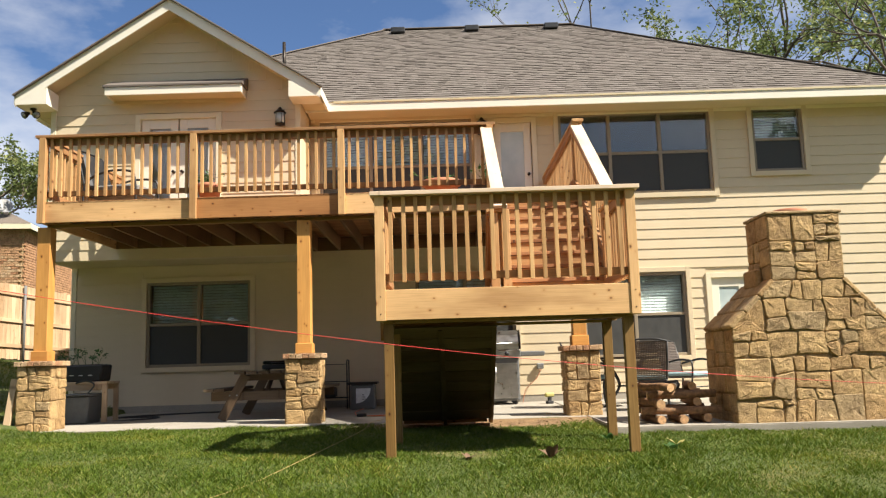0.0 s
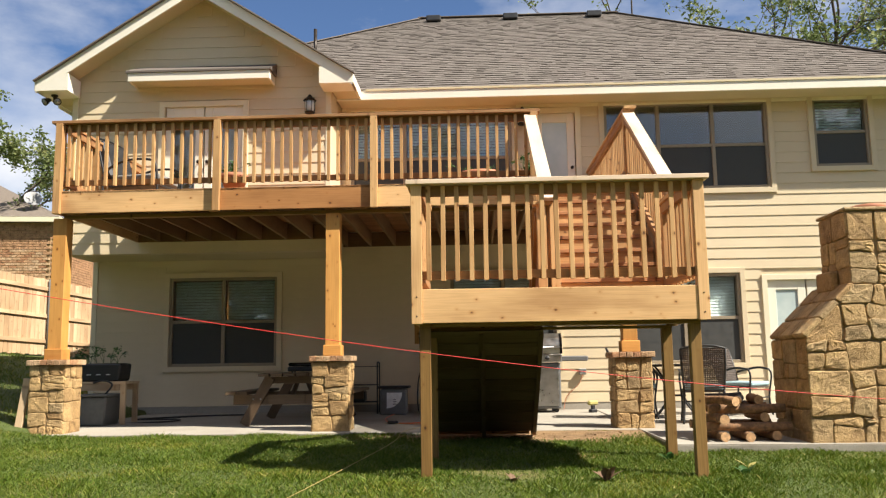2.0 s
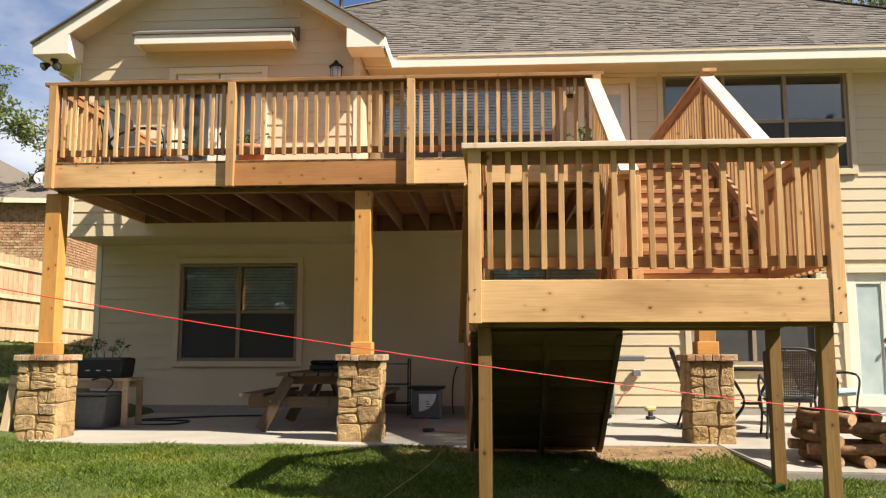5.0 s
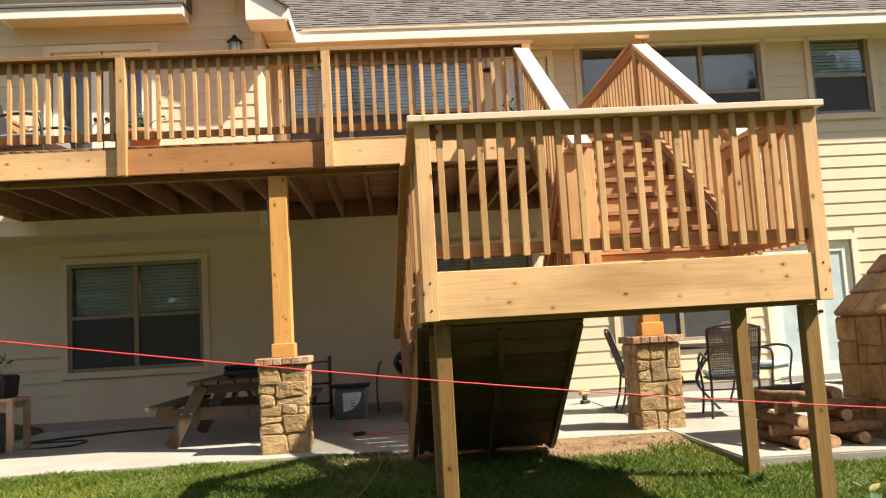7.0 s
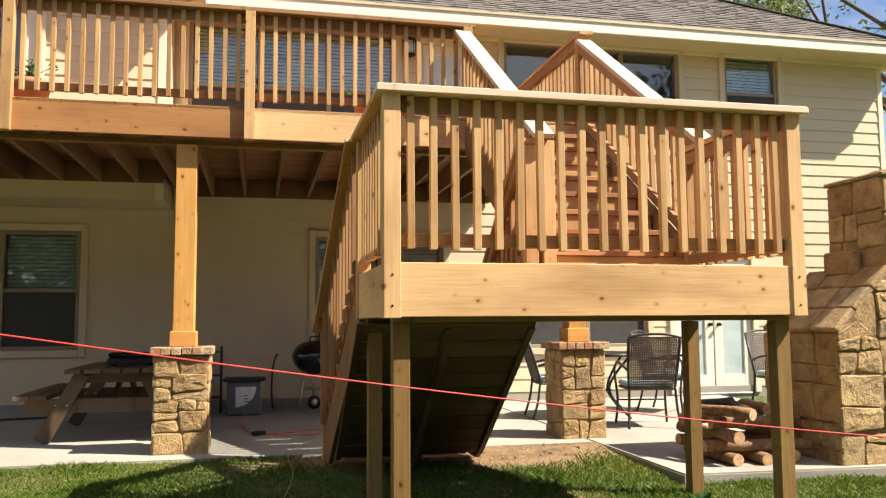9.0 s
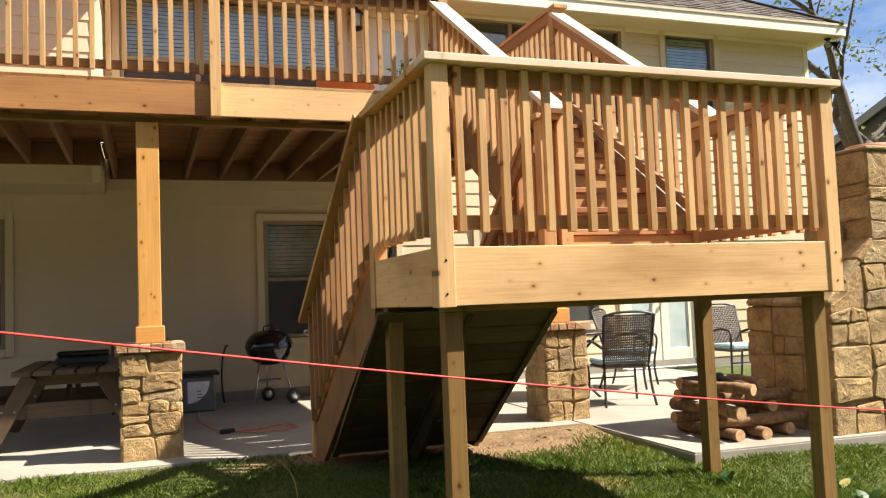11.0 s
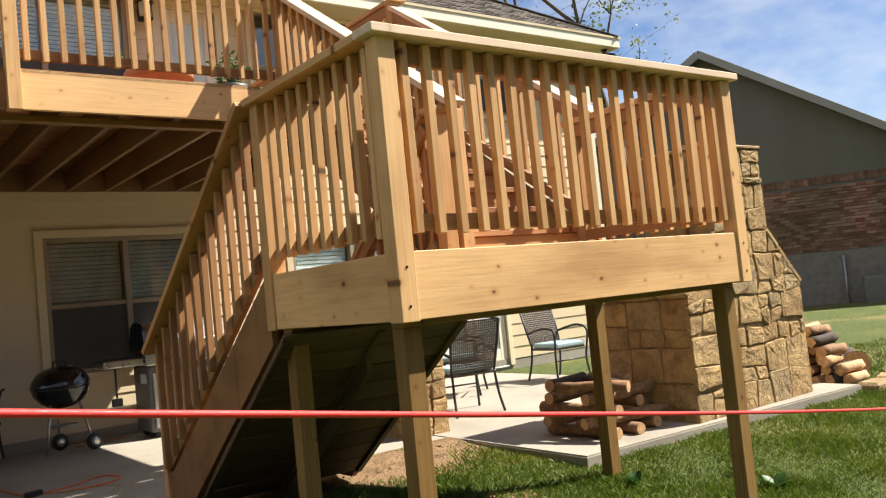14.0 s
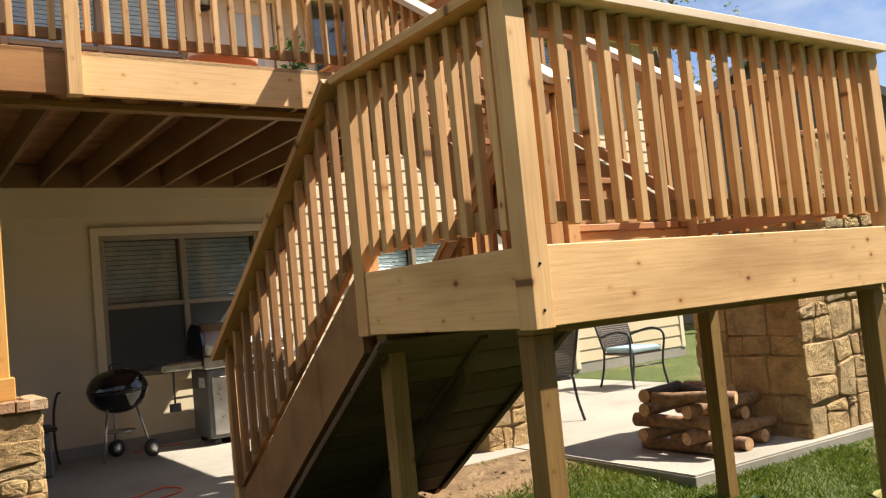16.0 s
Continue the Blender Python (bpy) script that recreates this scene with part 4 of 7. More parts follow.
# ---- raised deck ----
def make_deck():
    d = thing("deck", "raised cedar deck on joists beside the upper storey", "deck")
    f = DECK_F
    # front boards between the posts
    edges = [DECK_L + 0.09, -2.775, -2.685, -0.766, -0.677, DECK_R]
    for (a, b), mat in zip(((edges[0], edges[1]), (edges[2], edges[3]), (edges[4], edges[5])), (CEDAR_PALE, FASCIA_RED, CEDAR_PALE)):
        board(d, "fascia_board", (a, f + 0.02, (DECK_LOW + DECK_Z) / 2), (b, f + 0.02, (DECK_LOW + DECK_Z) / 2), 0.285, 0.038, mat, (0, 1, 0))
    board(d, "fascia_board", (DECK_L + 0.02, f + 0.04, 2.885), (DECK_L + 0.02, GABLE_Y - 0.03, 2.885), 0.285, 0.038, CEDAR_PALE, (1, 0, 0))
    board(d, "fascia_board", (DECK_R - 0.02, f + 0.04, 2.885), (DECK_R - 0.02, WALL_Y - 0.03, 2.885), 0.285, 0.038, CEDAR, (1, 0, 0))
    for x in (DECK_L + 0.045, -2.73, -0.7215, 1.31, DECK_R - 0.045):
        low = DECK_LOW - 0.01 if x < 1 else DECK_Z
        board(d, "post", (x, f - 0.012, low), (x, f - 0.012, DECK_Z + 0.88), 0.089, 0.089, CEDAR, (0, 1, 0))
    # joists with hangers at the house
    x = -4.45
    while x < DECK_R - 0.1:
        back = GABLE_Y if x < GABLE_R else WALL_Y
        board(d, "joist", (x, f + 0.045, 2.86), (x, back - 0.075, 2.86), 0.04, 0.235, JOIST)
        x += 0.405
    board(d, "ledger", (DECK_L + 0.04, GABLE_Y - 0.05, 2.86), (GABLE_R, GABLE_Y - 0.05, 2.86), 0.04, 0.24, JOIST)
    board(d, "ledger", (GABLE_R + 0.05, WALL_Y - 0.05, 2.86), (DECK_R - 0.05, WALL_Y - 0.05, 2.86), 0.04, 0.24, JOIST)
    board(d, "beam", (DECK_L + 0.06, 3.53, 2.717), (DECK_R - 0.04, 3.53, 2.717), 0.09, 0.045, TREATED)
    y = f + 0.0
    while y < WALL_Y - 0.1:
        a = DECK_L if y < GABLE_Y - 0.12 else GABLE_R + 0.03
        board(d, "deck_board", (a, y + 0.07, 3.012), (DECK_R, y + 0.07, 3.012), 0.138, 0.032, CEDAR_RED)
        y += 0.1445
    # added strips cover board gaps where daylight leaked under the deck
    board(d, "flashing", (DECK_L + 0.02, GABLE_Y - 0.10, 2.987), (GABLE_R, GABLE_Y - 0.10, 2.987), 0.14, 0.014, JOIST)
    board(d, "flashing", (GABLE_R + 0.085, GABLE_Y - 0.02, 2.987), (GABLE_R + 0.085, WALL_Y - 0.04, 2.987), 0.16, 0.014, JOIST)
    return d


deck = make_deck()
Z = DECK_Z
rail_run("cedar deck railing with square balusters along the front", (DECK_L + 0.09, DECK_F + 0.065, Z), (-2.775, DECK_F + 0.065, Z), (0, -1, 0), cap_extra=(0.15, 0.045))
rail_run("cedar deck railing with square balusters along the front", (-2.685, DECK_F + 0.065, Z), (-0.766, DECK_F + 0.065, Z), (0, -1, 0), cap_extra=(0.045, 0.045))
rail_run("cedar deck railing with square balusters along the front", (-0.677, DECK_F + 0.065, Z), (1.265, DECK_F + 0.065, Z), (0, -1, 0), cap_extra=(0.045, 0.12))
rail_run("cedar deck railing running back to the gable wall", (DECK_L + 0.08, DECK_F + 0.05, Z), (DECK_L + 0.08, GABLE_Y - 0.03, Z), (-1, 0, 0))
rail_run("cedar deck railing running back to the house", (DECK_R - 0.045, DECK_F + 0.05, Z), (DECK_R - 0.045, WALL_Y - 0.06, Z), (1, 0, 0), cap_mat=CEDAR, cap_extra=(0.13, 0))


# ---- stair landing ----
def make_landing():
    g = thing("stair_landing", "square cedar stair landing on four treated posts", "landing")
    zc = (LAND_LOW + 1.395) / 2
    h = 1.395 - LAND_LOW
    board(g, "fascia_board", (0.089, 0.03, zc), (LAND_R - 0.089, 0.03, zc), h - 0.004, 0.038, CEDAR_PALE, (0, 1, 0), "pale board with dark knots")
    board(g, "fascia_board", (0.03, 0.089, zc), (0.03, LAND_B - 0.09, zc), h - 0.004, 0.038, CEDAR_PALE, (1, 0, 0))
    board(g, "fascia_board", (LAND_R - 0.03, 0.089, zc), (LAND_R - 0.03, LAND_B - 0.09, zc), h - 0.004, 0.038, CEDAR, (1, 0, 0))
    board(g, "fascia_board", (0.05, LAND_B - 0.02, zc), (LAND_R - 0.05, LAND_B - 0.02, zc), h - 0.03, 0.038, TREATED, (0, 1, 0))
    for x, y in ((0.0445, 0.0445), (LAND_R - 0.0445, 0.0445), (0.0445, LAND_B - 0.0445), (LAND_R - 0.0445, LAND_B - 0.0445)):
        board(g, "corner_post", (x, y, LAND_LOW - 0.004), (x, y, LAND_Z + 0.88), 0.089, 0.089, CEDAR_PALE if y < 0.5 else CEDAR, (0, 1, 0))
    for x in (1.19, 1.315):
        board(g, "newel_post", (x, LAND_B - 0.06, LAND_Z + 0.002), (x, LAND_B - 0.06, LAND_Z + (0.90 if x < 1.25 else 0.93)), 0.089, 0.089, CEDAR, (0, 1, 0))
    board(g, "newel_cap", (1.11, LAND_B - 0.06, LAND_Z + 0.918), (1.28, LAND_B - 0.06, LAND_Z + 0.918), 0.14, 0.034, CEDAR)
    for x in (0.4, 0.8, 1.2, 1.6, 2.0):
        board(g, "joist", (x, 0.05, zc - 0.02), (x, LAND_B - 0.04, zc - 0.02), 0.04, 0.22, TREATED)
    for y in (0.134, 1.143):
        board(g, "beam", (0.06, y, LAND_LOW - 0.012), (LAND_R - 0.06, y, LAND_LOW - 0.012), 0.09, 0.028, TREATED)
    n = 9
    w = (LAND_B - 0.05) / n
    for i in range(n):
        y = 0.052 + w * (i + 0.5)
        board(g, "deck_board", (0.052, y, 1.379), (LAND_R - 0.052, y, 1.379), w - 0.006, 0.032, CEDAR_RED)
    for x, y in ((0.106, 0.134), (2.344, 0.134), (0.112, 1.15), (2.338, 1.137)):
        z = lawn_z(x, y) - 0.25
        board(g, "support_post", (x, y, z), (x, y, LAND_LOW - 0.027), 0.089, 0.089, TREATED, (0, 1, 0), "greenish treated pine post")
    # bolt heads
    for x in (0.045, LAND_R - 0.045):
        for z in (LAND_LOW + 0.06, 1.33):
            lathe_part("bolt", [(0.006, 0), (0.006, 0.003), (0.002, 0.005)], BRONZE, g, pose(x, 0.0005, z, 90), 8)
    return g


landing = make_landing()
Z = LAND_Z
rail_run("cedar landing railing facing the garden", (0.089, 0.08, Z), (LAND_R - 0.089, 0.08, Z), (0, -1, 0), CAP_PALE, cap_extra=(0.13, 0.13), group="landing railings", name="landing_railing")
rail_run("cedar landing railing over the lower flight", (0.08, 0.089, Z), (0.08, LAND_B - 0.089, Z), (-1, 0, 0), CEDAR, group="landing railings", name="landing_railing", cap_extra=(-0.035, 0.11))
rail_run("cedar landing railing towards the fireplace", (LAND_R - 0.08, 0.089, Z), (LAND_R - 0.08, LAND_B - 0.089, Z), (1, 0, 0), CEDAR, group="landing railings", name="landing_railing", cap_extra=(-0.035, 0.11))


# ---- stairs ----
def stairs(label, x0, x1, y0, z0, y1, z1, risers, stringers=3, splay=0.0):
    """A flight that climbs from (y0, z0) to (y1, z1)."""
    s = thing("staircase", label, "stairs", "flights of stairs")
    rise, run = (z1 - z0) / risers, (y1 - y0) / (risers - 1)
    sgn = 1 if run > 0 else -1
    for i in range(1, risers):
        y = y0 + run * (i - 1)
        z = z0 + rise * i
        for k in range(2):
            ya = y + run * (k * 0.5 + 0.25) - sgn * 0.012
            board(s, "tread", (x0 + 0.04, ya, z - 0.019), (x1 - 0.04, ya, z - 0.019), abs(run) * 0.5 - 0.004 + (0.012 if k == 0 else 0), 0.038, CEDAR_RED)
    for i in range(risers):
        y = y0 + run * i
        z = z0 + rise * i
        board(s, "riser", (x0 + 0.04, y + sgn * 0.012, z + rise / 2 - 0.02), (x1 - 0.04, y + sgn * 0.012, z + rise / 2 - 0.02), rise - 0.044, 0.02, CEDAR, (0, 1, 0))
    sl = rise / abs(run)
    for k in range(stringers):
        x = x0 + (x1 - x0) * k / (stringers - 1)
        side = k in (0, stringers - 1)
        # sawn board below the steps, cut level with the floor at its foot
        up = 0.0 if side else -0.13
        deep = 0.285
        bm = bmesh.new()
        top0 = z0 + rise * 0.55 + (rise * 0.45 if side else 0) + up
        pts = [(y0 - sgn * 0.03, z0 + 0.004), (y0 - sgn * 0.03, top0), (y1 - sgn * 0.0, top0 + sl * abs(y1 - y0)), (y1 - sgn * 0.0, top0 + sl * abs(y1 - y0) - deep * math.sqrt(1 + sl * sl)), (y0 + sgn * (deep * math.sqrt(1 + sl * sl) - top0 + z0) / sl, z0 + 0.004)]
        a, b = [bm.verts.new((-0.019, p[0], p[1])) for p in pts], [bm.verts.new((0.019, p[0], p[1])) for p in pts]
        bm.faces.new(a), bm.faces.new(b[::-1])
        for i in range(5):
            bm.faces.new((a[i], a[(i + 1) % 5], b[(i + 1) % 5], b[i]))
        if k == 0 and splay:
            # the outer stringer stands a little wider at the foot
            for v in bm.verts:
                v.co.x += splay * (v.co.y - y1) / (y1 - y0)
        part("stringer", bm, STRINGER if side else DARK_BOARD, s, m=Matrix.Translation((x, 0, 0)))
    return s


FOOT_Y = 2.74
SPLAY = 0.11


def close_underside(x0, x1, ya, za, yb, zb):
    u = thing("stair_underside", "dark boards closing the underside of the stairs", "panel")
    p, q = Vector((0, ya, za)), Vector((0, yb, zb))
    d = q - p
    n = 9
    for k in range(n):
        a, b = p + d * (k / n + 0.004), p + d * ((k + 1) / n - 0.004)
        mid = (a + b) / 2
        nrm = Vector((0, -d.z, d.y)).normalized()
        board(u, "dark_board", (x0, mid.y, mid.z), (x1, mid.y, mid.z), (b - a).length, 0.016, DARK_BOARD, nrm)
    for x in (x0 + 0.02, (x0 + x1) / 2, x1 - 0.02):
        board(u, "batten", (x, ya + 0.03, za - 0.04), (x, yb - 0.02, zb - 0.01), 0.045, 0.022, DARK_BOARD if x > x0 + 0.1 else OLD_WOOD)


F2L, F2R, F1L, F1R = 0.045, 1.15, 1.30, 2.43
stairs("lower cedar flight from the patio to the landing", F2L, F2R, FOOT_Y, slab_z(FOOT_Y), LAND_B + 0.01, LAND_Z, 8, splay=SPLAY)
stairs("upper cedar flight from the landing to the deck", F1L, F1R, LAND_B - 0.0, LAND_Z, DECK_F - 0.01, DECK_Z, 9)
rail_run("sloping cedar stair railing of the lower flight", (F2L, LAND_B + 0.02, LAND_Z - 0.0), (F2L - SPLAY, FOOT_Y, 0.15), (-1, 0, 0), CEDAR, name="stair_railing", group="stair railings", cap_extra=(0, 0.05), bal_mat=CEDAR_SHADED)
rail_run("sloping cedar stair railing of the lower flight", (F2R, LAND_B + 0.02, LAND_Z - 0.0), (F2R, FOOT_Y, 0.15), (1, 0, 0), CEDAR, name="stair_railing", group="stair railings", cap_extra=(0, 0.05), bal_mat=CEDAR_RED)
rail_run("sloping cedar stair railing with a pale sun-brightened cap", (F1L, DECK_F - 0.04, DECK_Z - 0.08), (F1L, LAND_B - 0.1, LAND_Z + 0.09), (-1, 0, 0), CAP_PALE, name="stair_railing", group="stair railings", cap_extra=(0.02, 0.08))
rail_run("sloping cedar stair railing with a pale sun-brightened cap", (F1R + 0.02, DECK_F - 0.04, DECK_Z - 0.08), (F1R + 0.02, LAND_B - 0.1, LAND_Z + 0.09), (1, 0, 0), CAP_PALE, name="stair_railing", group="stair railings", cap_extra=(0.02, 0.1))
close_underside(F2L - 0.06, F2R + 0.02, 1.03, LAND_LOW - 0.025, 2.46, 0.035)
foot = thing("stair_newel_post", "cedar newel post at the foot of the stairs", "post")
board(foot, "shaft", (F2L - SPLAY, FOOT_Y + 0.0, slab_z(FOOT_Y) - 0.0), (F2L - SPLAY, FOOT_Y + 0.0, 1.02), 0.07, 0.07, CEDAR, (0, 1, 0))


# ---- stonework ----
def clip(poly, a, b, c):
    """The part of a convex polygon where a*x + b*y <= c."""
    out = []
    for i, p in enumerate(poly):
        q = poly[(i + 1) % len(poly)]
        dp, dq = a * p[0] + b * p[1] - c, a * q[0] + b * q[1] - c
        if dp <= 0:
            out.append(p)
        if dp * dq < 0:
            t = dp / (dp - dq)
            out.append((p[0] + (q[0] - p[0]) * t, p[1] + (q[1] - p[1]) * t))
    return out


def rubble(w, h, size, rnd, skew=0.3):
    """Rough stone outlines that fill a panel w by h: courses of uneven height, broken and tilted by chance."""
    cells = []

    def split(x0, z0, x1, z1, depth):
        ww, hh = x1 - x0, z1 - z0
        lim = size * rnd.uniform(0.75, 1.65)
        if (ww > lim * 1.25 or hh > lim) and depth < 9 and min(ww, hh) > 0.04:
            if ww * rnd.uniform(0.7, 1.15) > hh * 1.25:
                c = x0 + ww * rnd.uniform(0.32, 0.68)
                split(x0, z0, c, z1, depth + 1), split(c, z0, x1, z1, depth + 1)
            else:
                c = z0 + hh * rnd.uniform(0.32, 0.68)
                split(x0, z0, x1, c, depth + 1), split(x0, c, x1, z1, depth + 1)
        else:
            cells.append((x0, z0, x1, z1))
    split(0, 0, w, h, 0)
    memo = {}

    def jit(x, z):
        k = (round(x, 4), round(z, 4))
        if k not in memo:
            jx = 0 if x < 0.001 or x > w - 0.001 else rnd.uniform(-1, 1) * size * skew * 0.4
            jz = 0 if z < 0.001 or z > h - 0.001 else rnd.uniform(-1, 1) * size * skew * 0.4
            memo[k] = (x + jx, z + jz)
        return memo[k]
    polys = []
    for x0, z0, x1, z1 in cells:
        polys.append([jit(x0, z0), jit(x1, z0), jit(x1, z1), jit(x0, z1)])
    return polys


def stone_mesh(poly, depth, rnd, gap=0.006, rough=0.25):
    """One stone: its outline drawn in, cut corners, a domed and pitted face towards -y."""
    cx, cz = sum(p[0] for p in poly) / len(poly), sum(p[1] for p in poly) / len(poly)
    ring = []
    n = len(poly)
    for i, p in enumerate(poly):
        a, b = poly[i - 1], poly[(i + 1) % n]
        for q in (a, b):
            t = min(0.2, 0.018 / max(0.03, math.hypot(q[0] - p[0], q[1] - p[1])) * rnd.uniform(0.7, 1.6))
            ring.append((p[0] + (q[0] - p[0]) * t, p[1] + (q[1] - p[1]) * t))
        mid = ((p[0] + b[0]) / 2 + rnd.uniform(-0.006, 0.006), (p[1] + b[1]) / 2 + rnd.uniform(-0.006, 0.006))
        ring.append(mid)

    def shrink(q, g):
        d = math.hypot(q[0] - cx, q[1] - cz)
        k = max(0.2, 1 - g / max(d, 0.02))
        return cx + (q[0] - cx) * k, cz + (q[1] - cz) * k
    bm = bmesh.new()
    levels = ((gap * 0.7, 0.0), (gap, -depth * 0.74), (gap + 0.009, -depth * 0.95))
    rings = []
    for g, y in levels:
        rings.append([bm.verts.new((*(lambda s: (s[0] - cx, y + (rnd.uniform(-1, 1) * depth * 0.06 if y else 0), s[1] - cz))(shrink(q, g)),)) for q in ring])
    inner = []
    for q in ring:
        sx, sz = cx + (q[0] - cx) * 0.5, cz + (q[1] - cz) * 0.5
        inner.append(bm.verts.new((sx - cx, -depth * (1 + rnd.uniform(-rough, rough)), sz - cz)))
    rings.append(inner)
    m = len(ring)
    for a, b in zip(rings, rings[1:]):
        for i in range(m):
            bm.faces.new((a[i], a[(i + 1) % m], b[(i + 1) % m], b[i]))
    c = bm.verts.new((0, -depth * (1 + rnd.uniform(-rough, rough)), 0))
    for i in range(m):
        bm.faces.new((inner[i], inner[(i + 1) % m], c))
    return finish(bm, "stone", STONE), (cx, cz)


def stone_panel(parent, polys, frame_m, depth, rnd, rough=0.3):
    """Stones on a face: frame_m takes panel x, 0, z (outwards is -y) to the parent's space."""
    for poly in polys:
        if len(poly) < 3:
            continue
        area = abs(sum(poly[i][0] * poly[(i + 1) % len(poly)][1] - poly[(i + 1) % len(poly)][0] * poly[i][1] for i in range(len(poly)))) / 2
        if area < 0.0012:
            continue
        me, (cx, cz) = stone_mesh(poly, depth * rnd.uniform(0.75, 1.2), rnd, rough=rough)
        put_mesh("stone", me, parent, frame_m @ Matrix.Translation((cx, 0, cz)))


def pier(cx, seed, label):
    """A stone pier with a soldier-brick cap and a boxed cedar post."""
    p = thing("stone_pier", label, "column", "porch columns")
    rnd = random.Random(seed)
    w, cy, z0, z1 = 0.46, 3.535, slab_z(3.05) - 0.03, 0.82
    hw = w / 2 - 0.03
    bm = bmesh.new()
    hc = w / 2 - 0.017
    add_box(bm, (cx - hc, cy - hc, z0), (cx + hc, cy + hc, z1 - 0.002))
    part("core", bm, MORTAR, p)
    for k in range(4):
        m = Matrix.Translation((cx, cy, z0)) @ pose(0, 0, 0, 0, 0, 90 * k) @ Matrix.Translation((-w / 2 + 0.006, -hw, 0))
        stone_panel(p, rubble(w - 0.012, z1 - z0, 0.19, rnd, 0.28), m, 0.032, rnd, 0.13)
    # cap of bricks on edge
    bm = bmesh.new()
    add_box(bm, (cx - 0.215, cy - 0.215, z1), (cx + 0.215, cy + 0.215, z1 + 0.052))
    part("cap_bed", bm, MORTAR, p)
    n = 6
    bw = 0.52 / n
    me = board_mesh("brick", 0.10, bw - 0.007, 0.066, BRICK, 0.006)
    for k in range(4):
        for i in range(n - 1):
            off = -0.26 + bw * (i + 0.5) + (bw * 0.0)
            m = Matrix.Translation((cx, cy, z1 + 0.034)) @ pose(0, 0, 0, 0, 0, 90 * k) @ pose(off, -0.21, rnd.uniform(-0.002, 0.002), 0, 0, 90 + rnd.uniform(-1, 1))
            put_mesh("brick", me, p, m)
    return p


def boxed_post(cx, z1, label, cy=3.53):
    q = thing("porch_post", label, "post", "porch columns")
    z0 = 0.888
    board(q, "shaft", (cx, cy, z0), (cx, cy, z1), 0.178, 0.178, CEDAR_GOLD, (0, 1, 0), bevel=0.006)
    bm = bmesh.new()
    add_box(bm, (cx - 0.112, cy - 0.112, z0), (cx + 0.112, cy + 0.112, z0 + 0.135), 0.005)
    part("base_trim", bm, CEDAR_GOLD, q)
    return q


for i, cx in enumerate((-4.79, -1.262, 2.42)):
    pier(cx, 11 + i, ("tan rubble stone pier at the patio's outer corner", "tan rubble stone pier at the middle of the patio edge", "tan rubble stone pier beside the patio furniture")[i])
    boxed_post(cx, 2.694, "golden cedar porch post standing on a stone pier")


